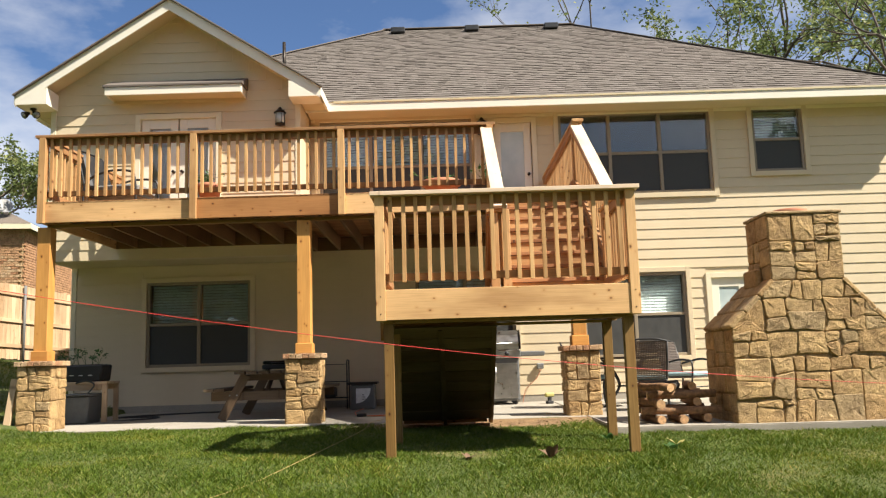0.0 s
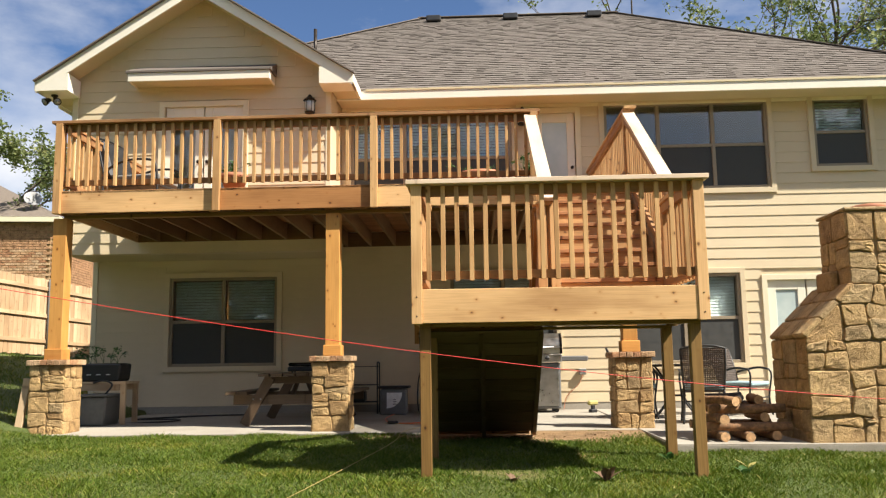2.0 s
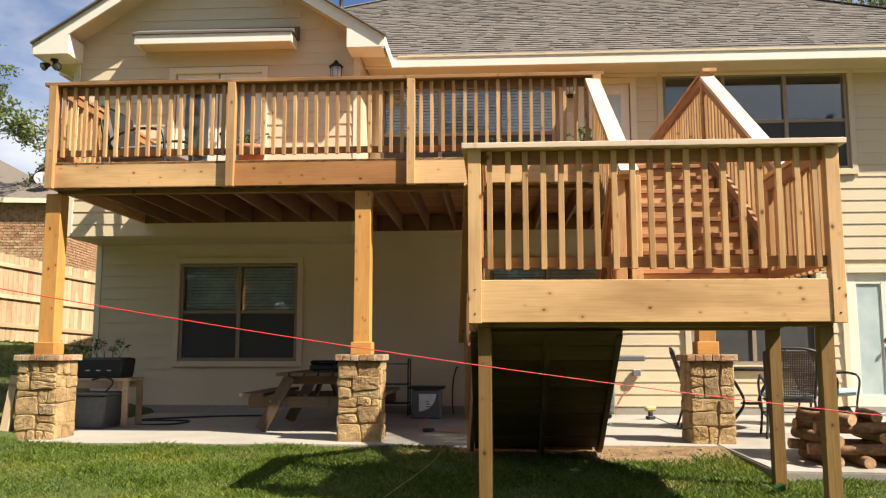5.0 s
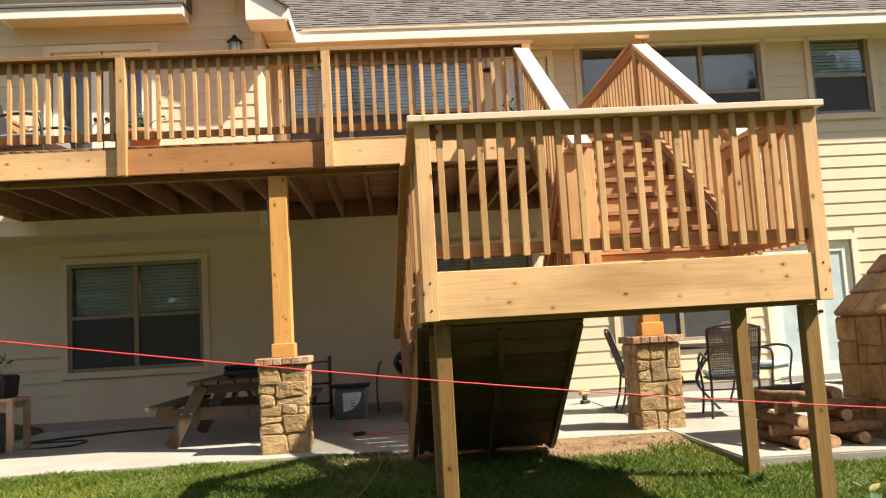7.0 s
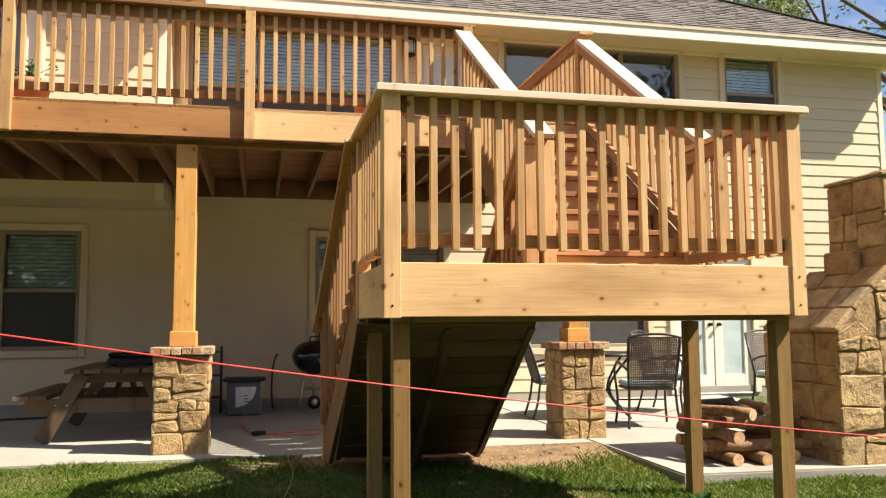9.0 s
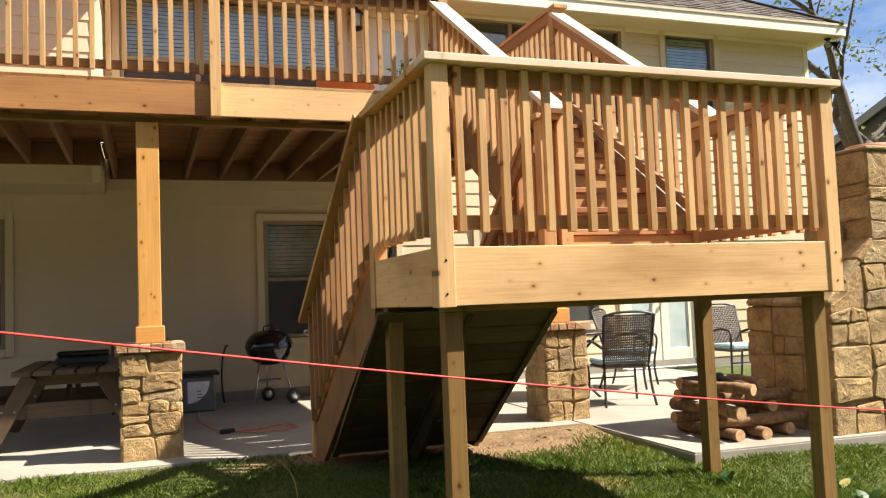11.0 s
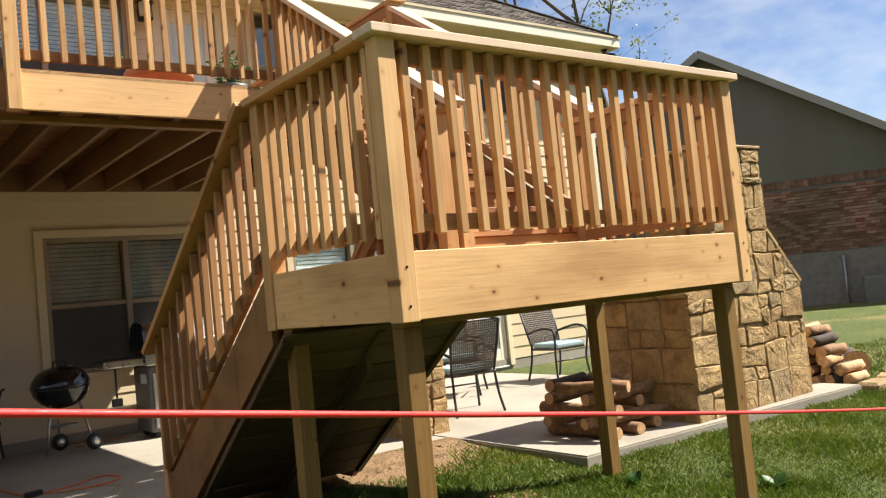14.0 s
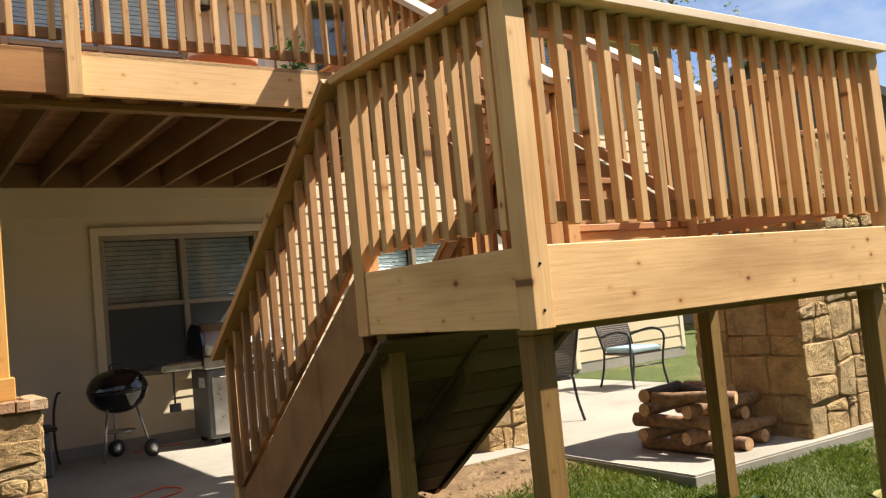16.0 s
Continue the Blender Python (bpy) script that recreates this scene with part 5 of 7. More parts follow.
# ---- outdoor fireplace ----
def make_fireplace():
    f = thing("outdoor_fireplace", "tall tan stone outdoor fireplace with sloped shoulders and chimney", "fireplace")
    rnd = random.Random(31)
    x0, x1, yf, yb, zs, zt, ztop = 3.755, 5.49, 1.44, 2.40, 0.98, 1.50, 2.235
    cx0, cx1, cyb = 4.235, 5.045, 2.10
    z0 = slab_z(1.5) - 0.02
    i = 0.03
    bm = bmesh.new()
    e = 0.016
    # body with a shallower chimney
    add_box(bm, (x0 + e, yf + e, z0), (x1 - e, yb - e, zs))
    add_box(bm, (cx0 + e, yf + e, zs + 0.002), (cx1 - e, cyb - e, ztop))
    sh = [(x0 + e, zs + 0.001), (x1 - e, zs + 0.001), (cx1 - e, zt), (cx0 + e, zt)]
    a, b = [bm.verts.new((x, yf + e + 0.001, z)) for x, z in sh], [bm.verts.new((x, yb - e - 0.05, z)) for x, z in sh]
    bm.faces.new(a), bm.faces.new(b[::-1])
    for k in range(4):
        bm.faces.new((a[k], a[(k + 1) % 4], b[(k + 1) % 4], b[k]))
    part("core", bm, MORTAR, f)
    # front: one panel cut to the outline
    w, h = x1 - x0, ztop - z0
    L, R, S, T = cx0 - x0, cx1 - x0, zs - z0, zt - z0
    polys = []
    for poly in rubble(w, T, 0.235, rnd, 0.34):
        dx, dz = L, T - S
        q = clip(poly, -dz, dx, dx * S)
        ddx = w - R
        q = clip(q, dz, ddx, dz * w + ddx * S) if q else q
        polys.append(q)
    for poly in rubble(R - L, h - T, 0.2, rnd, 0.25):
        polys.append([(px + L, pz + T) for px, pz in poly])
    stone_panel(f, polys, Matrix.Translation((x0, yf + i, z0)), 0.036, rnd, 0.13)
    # flanks: flatter squared blocks
    for side in (-1, 1):
        m = Matrix.Translation((x0 + i if side < 0 else x1 - i, yb if side < 0 else yf, z0)) @ pose(0, 0, 0, 0, 0, -90 * (1 if side < 0 else -1))
        stone_panel(f, rubble(yb - yf, zs - z0, 0.30, rnd, 0.12), m, 0.032, rnd, 0.12)
        m = Matrix.Translation((cx0 + i if side < 0 else cx1 - i, cyb if side < 0 else yf, zt)) @ pose(0, 0, 0, 0, 0, -90 * (1 if side < 0 else -1))
        stone_panel(f, rubble(cyb - yf, ztop - zt, 0.27, rnd, 0.15), m, 0.032, rnd, 0.15)
        # sloped capstones
        p0 = Vector((x0 - 0.012, 0, zs + 0.01)) if side < 0 else Vector((x1 + 0.012, 0, zs + 0.01))
        p1 = Vector((cx0 + 0.02, 0, zt + 0.0)) if side < 0 else Vector((cx1 - 0.02, 0, zt + 0.0))
        d = p1 - p0
        for k in range(3):
            for j in range(3):
                a, b = p0 + d * (k / 3 + 0.006), p0 + d * ((k + 1) / 3 - 0.006)
                ya, yb2 = yf - 0.015 + (yb - yf) * j / 3 + 0.005, yf - 0.015 + (yb - yf) * (j + 1) / 3 - 0.005
                board(f, "capstone", (a.x, (ya + yb2) / 2, a.z + rnd.uniform(0, 0.008)), (b.x, (ya + yb2) / 2, b.z + rnd.uniform(0, 0.008)), yb2 - ya, 0.055, STONE, bevel=0.012)
        # small ledge block on the shoulder
        xs = (cx0 - 0.075, cx0 - 0.002) if side < 0 else (cx1 + 0.002, cx1 + 0.075)
        box_part("ledge_stone", (xs[0], yf + 0.25, zt - 0.05), (xs[1], cyb, zt + 0.16), STONE, f, 0.02)
    m = Matrix.Translation((x1, yb - i, z0)) @ pose(0, 0, 0, 0, 0, 180)
    stone_panel(f, rubble(w, zs - z0, 0.3, rnd, 0.3), m, 0.04, rnd, 0.25)
    m = Matrix.Translation((cx1, cyb - i, zt)) @ pose(0, 0, 0, 0, 0, 180)
    stone_panel(f, rubble(R - L, ztop - zt, 0.27, rnd, 0.3), m, 0.04, rnd, 0.25)
    # crown slab and flue ring
    bm = bmesh.new()
    add_box(bm, (cx0 - 0.02, yf - 0.02, ztop), (cx1 + 0.02, cyb + 0.02, ztop + 0.035), 0.012)
    part("crown", bm, MORTAR, f)
    lathe_part("flue", [(0.19, 0), (0.2, 0.03), (0.19, 0.065), (0.15, 0.065), (0.14, 0.0)], TERRACOTTA, f, pose((cx0 + cx1) / 2, (yf + cyb) / 2, ztop + 0.034), 20)
    return f


make_fireplace()


# ---- things on the patio ----
def make_picnic_table(m):
    t = thing("picnic_table", "old brown wooden picnic table with fixed benches", "picnic table", m=m)
    L, h = 1.75, 0.665
    for i in range(5):
        x = -0.34 + i * 0.17
        board(t, "top_board", (x, 0, h), (x, L, h), 0.145, 0.04, OLD_WOOD)
    for s in (-1, 1):
        for k in (0, 1):
            x = s * (0.62 + k * 0.15)
            board(t, "bench_board", (x, -0.02, 0.43), (x, L + 0.02, 0.43), 0.14, 0.04, OLD_WOOD)
    for y in (0.18, L - 0.18):
        board(t, "cross_beam", (-0.78, y, 0.34), (0.78, y, 0.34), 0.04, 0.13, OLD_WOOD)
        board(t, "top_cleat", (-0.36, y, 0.595), (0.36, y, 0.595), 0.04, 0.09, OLD_WOOD)
        for s in (-1, 1):
            board(t, "leg", (s * 0.28, y - 0.045, 0.635), (s * 0.62, y - 0.045, 0.012), 0.04, 0.13, OLD_WOOD, (s, 0, 0.5))
            for k in (0.40, 0.50):
                lathe_part("bolt", [(0.012, 0), (0.012, 0.006), (0.004, 0.01)], GALV, t, pose(s * k, y - 0.066, 0.35, 90), 8)
        board(t, "brace", (0, y + 0.02, 0.36), (0, (y + L / 2) / 2 + (0.1 if y > 0.9 else -0.1) * -1, 0.61), 0.04, 0.08, OLD_WOOD)
    return t


make_picnic_table(pose(-1.95, 4.10, slab_z(4.9)))


def make_tabletop_grill(m):
    g = thing("portable_grill", "small closed black portable grill on the picnic table", "grill", m=m)
    bm = bmesh.new()
    add_box(bm, (-0.27, -0.16, 0.03), (0.27, 0.16, 0.13), 0.02)
    part("base", bm, BLACK_PLASTIC, g)
    bm = bmesh.new()
    add_box(bm, (-0.26, -0.155, 0.133), (0.26, 0.155, 0.21), 0.045)
    part("lid", bm, BLACK_ENAMEL, g)
    tube_part("handle", curve_pts([(-0.1, -0.16, 0.16), (-0.09, -0.2, 0.17), (0.09, -0.2, 0.17), (0.1, -0.16, 0.16)], 4), 0.008, BLACK_IRON, g)
    for x in (-0.2, 0.2):
        for y in (-0.1, 0.1):
            box_part("foot", (x - 0.015, y - 0.015, 0), (x + 0.015, y + 0.015, 0.032), BLACK_PLASTIC, g)


make_tabletop_grill(pose(-1.83, 4.62, slab_z(4.9) + 0.686) @ Matrix.Diagonal((0.85, 0.85, 0.66, 1)))


def make_rack(m):
    r = thing("wire_rack", "black metal rack with two wire shelves by the wall", "rack", m=m)
    for x in (-0.3, 0.3):
        tube_part("side_frame", curve_pts([(x, -0.15, 0), (x, -0.15, 0.72), (x, -0.1, 0.80), (x, 0.1, 0.80), (x, 0.15, 0.72), (x, 0.15, 0)], 4), 0.011, BLACK_IRON, r)
    for z in (0.18, 0.45, 0.74):
        bm = bmesh.new()
        for y in (-0.15, -0.05, 0.05, 0.15):
            tube_into(bm, [(-0.3, y, z), (0.3, y, z)], 0.006, 6)
        part("shelf", bm, BLACK_IRON, r, smooth=True)
    bm = bmesh.new()
    add_box(bm, (-0.24, -0.12, 0.19), (0.1, 0.12, 0.36), 0.02)
    part("bin", bm, BLACK_PLASTIC, r, "black plastic bin")


make_rack(pose(-1.36, 6.6, slab_z(6.5)))


def make_saw_box(m):
    s = thing("saw_case", "grey bench saw case with a white fan-shaped label", "tool case", m=m)
    bm = bmesh.new()
    add_box(bm, (-0.2, -0.17, 0.0), (0.2, 0.17, 0.40), 0.02)
    for v in bm.verts:
        k = 1 + (0.4 - v.co.z) * 0.12
        v.co.x *= k
        v.co.y *= k
    part("case", bm, GREY_PLASTIC, s)
    bm = bmesh.new()
    add_box(bm, (-0.25, -0.2, 0.403), (0.25, 0.2, 0.44), 0.012)
    part("lid", bm, BLACK_PLASTIC, s)
    bm = bmesh.new()
    c = [bm.verts.new((-0.1, 0, 0.34))]
    for k in range(9):
        a = math.pi * 0.5 * k / 8
        c.append(bm.verts.new((-0.1 + 0.24 * math.sin(a), 0, 0.34 - 0.24 * math.cos(a))))
    ret = bm.faces.new(c)
    ex = bmesh.ops.extrude_face_region(bm, geom=[ret])
    for v in ex["geom"]:
        if isinstance(v, bmesh.types.BMVert):
            v.co.y -= 0.004
    part("label", bm, WHITE_PAPER, s, "white quarter-round label", m=pose(0, -0.1815, 0, -1.5))
    for k in range(3):
        box_part("printed_bar", (0.0, -0.199, 0.16 + k * 0.035), (0.07 - k * 0.015, -0.196, 0.172 + k * 0.035), GREY_PLASTIC, s, 0)


make_saw_box(pose(-0.77, 6.25, slab_z(6.1)))


def make_kettle(m):
    k = thing("kettle_grill", "round black kettle charcoal grill on three metal legs", "grill", m=m)
    prof = [(0.02, 0.44), (0.12, 0.46), (0.20, 0.51), (0.255, 0.58), (0.272, 0.64), (0.275, 0.655)]
    lathe_part("bowl", prof, BLACK_ENAMEL, k, None, 32)
    lid = lathe_part("lid", [(0.28, 0.658), (0.28, 0.672), (0.262, 0.73), (0.22, 0.79), (0.15, 0.835), (0.06, 0.855), (0.01, 0.858)], BLACK_ENAMEL, k, None, 32)
    lathe_part("vent", [(0.04, 0), (0.04, 0.008), (0.01, 0.012)], STEEL, lid, pose(0.1, 0.05, 0.84, 0, 12), 12)
    tube_part("lid_handle", curve_pts([(-0.06, 0, 0.853), (-0.05, 0, 0.90), (0.05, 0, 0.90), (0.06, 0, 0.853)], 4), 0.009, BLACK_IRON, lid)
    for s in (-1, 1):
        tube_part("side_handle", curve_pts([(-0.07, s * 0.26, 0.64), (-0.06, s * 0.33, 0.65), (0.06, s * 0.33, 0.65), (0.07, s * 0.26, 0.64)], 4), 0.01, BLACK_IRON, k)
    feet = ((-0.2, -0.16), (0.24, -0.12), (0.0, 0.26))
    for x, y in feet:
        d = math.hypot(x, y)
        tube_part("leg", [(x / d * 0.16, y / d * 0.16, 0.5), (x, y, 0.02 if x < 0.1 and y < 0 else 0.08)], 0.012, STEEL, k)
    for x, y in feet[1:]:
        wheel = lathe_part("wheel", [(0.03, -0.02), (0.08, -0.02), (0.085, 0), (0.08, 0.02), (0.03, 0.02)], BLACK_PLASTIC, k, pose(x + 0.01, y - 0.01, 0.086, 90, 0, 20), 18)
        lathe_part("hubcap", [(0.045, 0.0), (0.045, 0.025), (0.02, 0.03)], STEEL, wheel, None, 14)
    lathe_part("ash_pan", [(0.02, 0.26), (0.13, 0.265), (0.14, 0.28), (0.13, 0.275)], GALV, k, None, 20)
    return k


make_kettle(pose(0.08, 6.36, slab_z(6.36)) @ Matrix.Diagonal((1.02, 1.02, 1.02, 1)))


def make_gas_grill(m):
    g = thing("gas_grill", "stainless and black gas grill with side shelves", "grill", m=m)
    bm = bmesh.new()
    add_box(bm, (-0.36, -0.26, 0.06), (0.36, 0.26, 0.74), 0.015)
    part("cabinet", bm, GREY_PLASTIC, g)
    for s in (-1, 1):
        leaf = box_part("cabinet_door", (min(s * 0.012, s * 0.33), -0.278, 0.10), (max(s * 0.012, s * 0.33), -0.262, 0.66), STEEL, g)
        tube_part("door_handle", [(s * 0.05, -0.30, 0.35), (s * 0.05, -0.30, 0.6)], 0.009, STEEL, leaf)
        bm = bmesh.new()
        add_box(bm, (min(s * 0.375, s * 0.70), -0.24, 0.76), (max(s * 0.375, s * 0.70), 0.22, 0.84), 0.015)
        part("side_shelf", bm, STEEL if s < 0 else GREY_PLASTIC, g)
        for y in (-0.2, 0.2):
            lathe_part("caster", [(0.01, -0.02), (0.03, -0.02), (0.03, 0.02), (0.01, 0.02)], BLACK_PLASTIC, g, pose(s * 0.3, y, 0.031, 90), 12)
    for k in range(6):
        box_part("vent_slot", (-0.364, -0.18 + k * 0.035, 0.56), (-0.3605, -0.16 + k * 0.035, 0.66), WHITE_PAPER, g, 0)
    bm = bmesh.new()
    add_box(bm, (-0.38, -0.30, 0.745), (0.38, 0.24, 0.87), 0.012)
    panel = part("control_panel", bm, STEEL, g)
    for x in (-0.2, 0, 0.2):
        lathe_part("knob", [(0.03, 0), (0.028, 0.02), (0.02, 0.035)], BLACK_PLASTIC, panel, pose(x, -0.301, 0.81, 90), 14)
    # rounded hood
    bm = bmesh.new()
    prof = [(-0.27, 0.875), (-0.28, 0.98), (-0.24, 1.10), (-0.12, 1.18), (0.05, 1.19), (0.17, 1.12), (0.22, 0.98), (0.22, 0.875)]
    a, b = [bm.verts.new((-0.36, y, z)) for y, z in prof], [bm.verts.new((0.36, y, z)) for y, z in prof]
    bm.faces.new(a), bm.faces.new(b[::-1])
    for i in range(len(prof)):
        j = (i + 1) % len(prof)
        bm.faces.new((a[i], a[j], b[j], b[i]))
    bmesh.ops.bevel(bm, geom=list(bm.edges), offset=0.012, segments=2, affect="EDGES")
    hood = part("hood", bm, STEEL, g)
    for s in (-1, 1):
        bm = bmesh.new()
        a, b = [bm.verts.new((s * 0.361, y, z)) for y, z in prof], [bm.verts.new((s * 0.385, y * 1.03, 0.872 + (z - 0.872) * 1.03)) for y, z in prof]
        bm.faces.new(a), bm.faces.new(b[::-1])
        for i in range(len(prof)):
            j = (i + 1) % len(prof)
            bm.faces.new((a[i], a[j], b[j], b[i]))
        part("hood_end", bm, BLACK_ENAMEL, g)
    tube_part("hood_handle", [(-0.28, -0.33, 0.97), (0.28, -0.33, 0.97)], 0.012, STEEL, hood)
    for x in (-0.26, 0.26):
        tube_part("handle_bracket", [(x, -0.33, 0.97), (x, -0.27, 0.97)], 0.009, STEEL, hood)
    lathe_part("thermometer", [(0.035, 0), (0.035, 0.008), (0.03, 0.01)], BLACK_PLASTIC, hood, pose(0, -0.275, 1.05, 100), 16)
    # ladle hanging from the shelf
    tube_part("hanging_brush", [(-0.62, -0.25, 0.76), (-0.62, -0.25, 0.45)], 0.008, BLACK_IRON, g)
    box_part("brush_head", (-0.66, -0.27, 0.38), (-0.58, -0.22, 0.46), BLACK_PLASTIC, g)
    return g


make_gas_grill(pose(1.37, 6.46, slab_z(6.45)) @ Matrix.Diagonal((1.28, 1, 1.03, 1)))


def make_chair(label, m, first=None):
    if first is not None:
        return tagged(copy_thing(first, m), label)
    c = thing("patio_chair", label, "chair", "patio chairs", m=m)
    # seat front is towards -y
    for s in (-1, 1):
        tube_part("front_leg", curve_pts([(s * 0.27, -0.25, 0.64), (s * 0.28, -0.28, 0.55), (s * 0.26, -0.24, 0.25), (s * 0.28, -0.27, 0.0)], 5), 0.014, BLACK_IRON, c)
        tube_part("rear_leg", curve_pts([(s * 0.24, 0.22, 0.42), (s * 0.25, 0.25, 0.2), (s * 0.27, 0.31, 0.0)], 5), 0.014, BLACK_IRON, c)
        tube_part("armrest", curve_pts([(s * 0.27, -0.25, 0.64), (s * 0.28, -0.10, 0.665), (s * 0.275, 0.08, 0.64), (s * 0.26, 0.24, 0.60)], 5), 0.016, BLACK_IRON, c)
        tube_part("back_upright", [(s * 0.24, 0.21, 0.40), (s * 0.26, 0.28, 0.65), (s * 0.27, 0.37, 0.93)], 0.014, BLACK_IRON, c)
    tube_part("back_top", curve_pts([(-0.27, 0.37, 0.93), (-0.12, 0.385, 0.965), (0.12, 0.385, 0.965), (0.27, 0.37, 0.93)], 5), 0.014, BLACK_IRON, c)
    bm = bmesh.new()
    for i in range(23):
        x = -0.235 + i * 0.47 / 22
        tube_into(bm, [(x, 0.215, 0.43), (x * 1.05, 0.275, 0.65), (x * 1.08, 0.37, 0.94)], 0.0082, 5)
    for k in range(20):
        u = k / 19
        z = 0.45 + 0.48 * u
        y = 0.22 + (0.055 * (z - 0.43) / 0.22 if z < 0.65 else 0.055 + 0.095 * (z - 0.65) / 0.29)
        tube_into(bm, [(-0.25 - 0.02 * u, y, z), (0.25 + 0.02 * u, y, z)], 0.0085, 5)
    part("back_weave", bm, WICKER, c, "open woven dark wicker")
    bm = bmesh.new()
    add_box(bm, (-0.25, -0.25, 0.385), (0.25, 0.23, 0.41), 0.01)
    seat = part("seat", bm, WICKER, c)
    bm = bmesh.new()
    add_box(bm, (-0.245, -0.27, 0.412), (0.245, 0.20, 0.475), 0.024)
    part("cushion", bm, CUSHION, seat, "pale blue seat cushion")
    tube_part("stretcher", [(-0.26, -0.24, 0.25), (0.26, -0.24, 0.25)], 0.009, BLACK_IRON, c)
    return c


CH = "black wicker patio chair with blue cushion"
chair = make_chair(CH + " by the pier", pose(3.43, 4.04, slab_z(3.9), 0, 0, 168))
make_chair(CH + " beside the fireplace", pose(5.70, 4.95, slab_z(4.8), 0, 0, -3), chair)
make_chair(CH + " at the table", pose(2.75, 5.0, slab_z(4.9), 0, 0, 82), chair)
make_chair(CH + " facing the garden", pose(4.32, 5.25, slab_z(5.1), 0, 0, 42), chair)


def make_patio_table(m):
    t = thing("patio_table", "round dark patio table with curved iron legs", "table", m=m)
    lathe_part("tabletop", [(0.02, 0.70), (0.50, 0.70), (0.53, 0.71), (0.53, 0.725), (0.50, 0.735), (0.02, 0.735)], BRONZE, t, None, 40)
    for k in range(4):
        a = k * math.pi / 2 + 0.5
        tube_part("leg", curve_pts([(math.cos(a) * r, math.sin(a) * r, z) for r, z in ((0.42, 0.70), (0.22, 0.5), (0.12, 0.3), (0.3, 0.1), (0.42, 0.0))], 5), 0.015, BLACK_IRON, t)
    lathe_part("leg_ring", [(0.12, 0.29), (0.135, 0.3), (0.12, 0.31), (0.105, 0.3)], BLACK_IRON, t, None, 24)


make_patio_table(pose(3.3, 4.95, slab_z(4.95)))


# ---- logs ----
def log(parent, p0, p1, r, rnd, bark=None, name="log", sides=12):
    p0, p1 = Vector(p0), Vector(p1)
    n = 5
    pts = [p0.lerp(p1, k / (n - 1)) + Vector((0, 0, rnd.uniform(-0.006, 0.006))) for k in range(n)]
    ob = tube_part(name, pts, r, bark or LOG_BARK, parent, sides, radii=[r * rnd.uniform(0.92, 1.06) for _ in pts])
    ob.data.materials.append(LOG_END)
    for p in ob.data.polygons:
        if len(p.vertices) > 4:
            p.material_index, p.use_smooth = 1, False
    return ob


def single_log(label, p0, p1, r, seed, bark=None, group="stacked logs", category="log", sides=12):
    t = log(None, p0, p1, r, random.Random(seed), bark, sides=sides)
    tagged(t, label, category, group)


def make_log_stack():
    z = slab_z(2.0)
    peel, dark = "peeled round log in the crossed stack on the patio", "dark bark log on top of the crossed stack"
    r = 0.046
    rows = [
        ((2.98, 1.62, 0), (2.94, 2.32, 0)), ((3.22, 1.60, 0), (3.26, 2.3, 0)), ((3.5, 1.66, 0), (3.5, 2.25, 0)),
        ((2.80, 1.80, 1), (3.66, 1.70, 1)), ((2.78, 2.18, 1), (3.62, 2.20, 1)),
        ((2.97, 1.58, 2), (2.90, 2.34, 2)), ((3.42, 1.75, 2), (3.45, 2.4, 2)),
        ((2.88, 1.84, 3), (3.64, 1.80, 3)), ((2.84, 2.2, 3), (3.6, 2.26, 3)),
        ((3.08, 1.56, 4), (2.86, 2.12, 4)), ((3.40, 1.84, 4), (3.46, 2.3, 4)),
    ]
    for i, (a, b) in enumerate(((q[0], q[1]) for q in rows)):
        h = z + r + a[2] * 2 * r * 0.95
        single_log(peel, (a[0], a[1], h), (b[0], b[1], h), r * (0.98 + 0.05 * (i % 3)), 50 + i)
    h = z + r + 4 * 2 * r * 0.95
    single_log(dark, (2.9, 2.24, h), (3.36, 2.3, h + 0.005), 0.055, 70, LOG_DARK)
    single_log(dark, (3.14, 1.72, h), (3.34, 2.26, h), 0.042, 71, LOG_DARK)


make_log_stack()


def make_woodpile():
    rnd = random.Random(8)
    z = lawn_z(6.4, 1.8)
    for k in range(6):
        for i in range(7 - k):
            y = 1.50 + i * 0.125 + k * 0.06 + rnd.uniform(-0.02, 0.02)
            x, h = 6.15 + rnd.uniform(-0.1, 0.1), z + 0.06 + k * 0.098
            single_log("split firewood log in the heap behind the fireplace", (x, y, h), (x + rnd.uniform(0.36, 0.48), y + rnd.uniform(-0.08, 0.08), h + rnd.uniform(-0.01, 0.01)), 0.062, 100 + k * 9 + i, rnd.choice((LOG_BARK, LOG_END, LOG_BARK, LOG_DARK)), "firewood heap", sides=5)
    single_log("thick dark trunk section lying on the lawn", (6.85, 1.70, z + 0.13), (7.45, 2.15, z + 0.13), 0.14, 140, LOG_DARK, "firewood heap")
    for i, (x, y) in enumerate(((6.2, 1.22), (6.62, 1.28), (7.1, 1.42))):
        bm = bmesh.new()
        add_box(bm, (-0.17, -0.11, 0), (0.17, 0.11, 0.11), 0.03)
        b = part("edging_stone", bm, STONE, None, m=pose(x, y, lawn_z(x, y) - 0.02, 0, 0, 17 * i))
        tagged(b, "loose squared pale stone on the lawn", "stone", "loose stones")


make_woodpile()


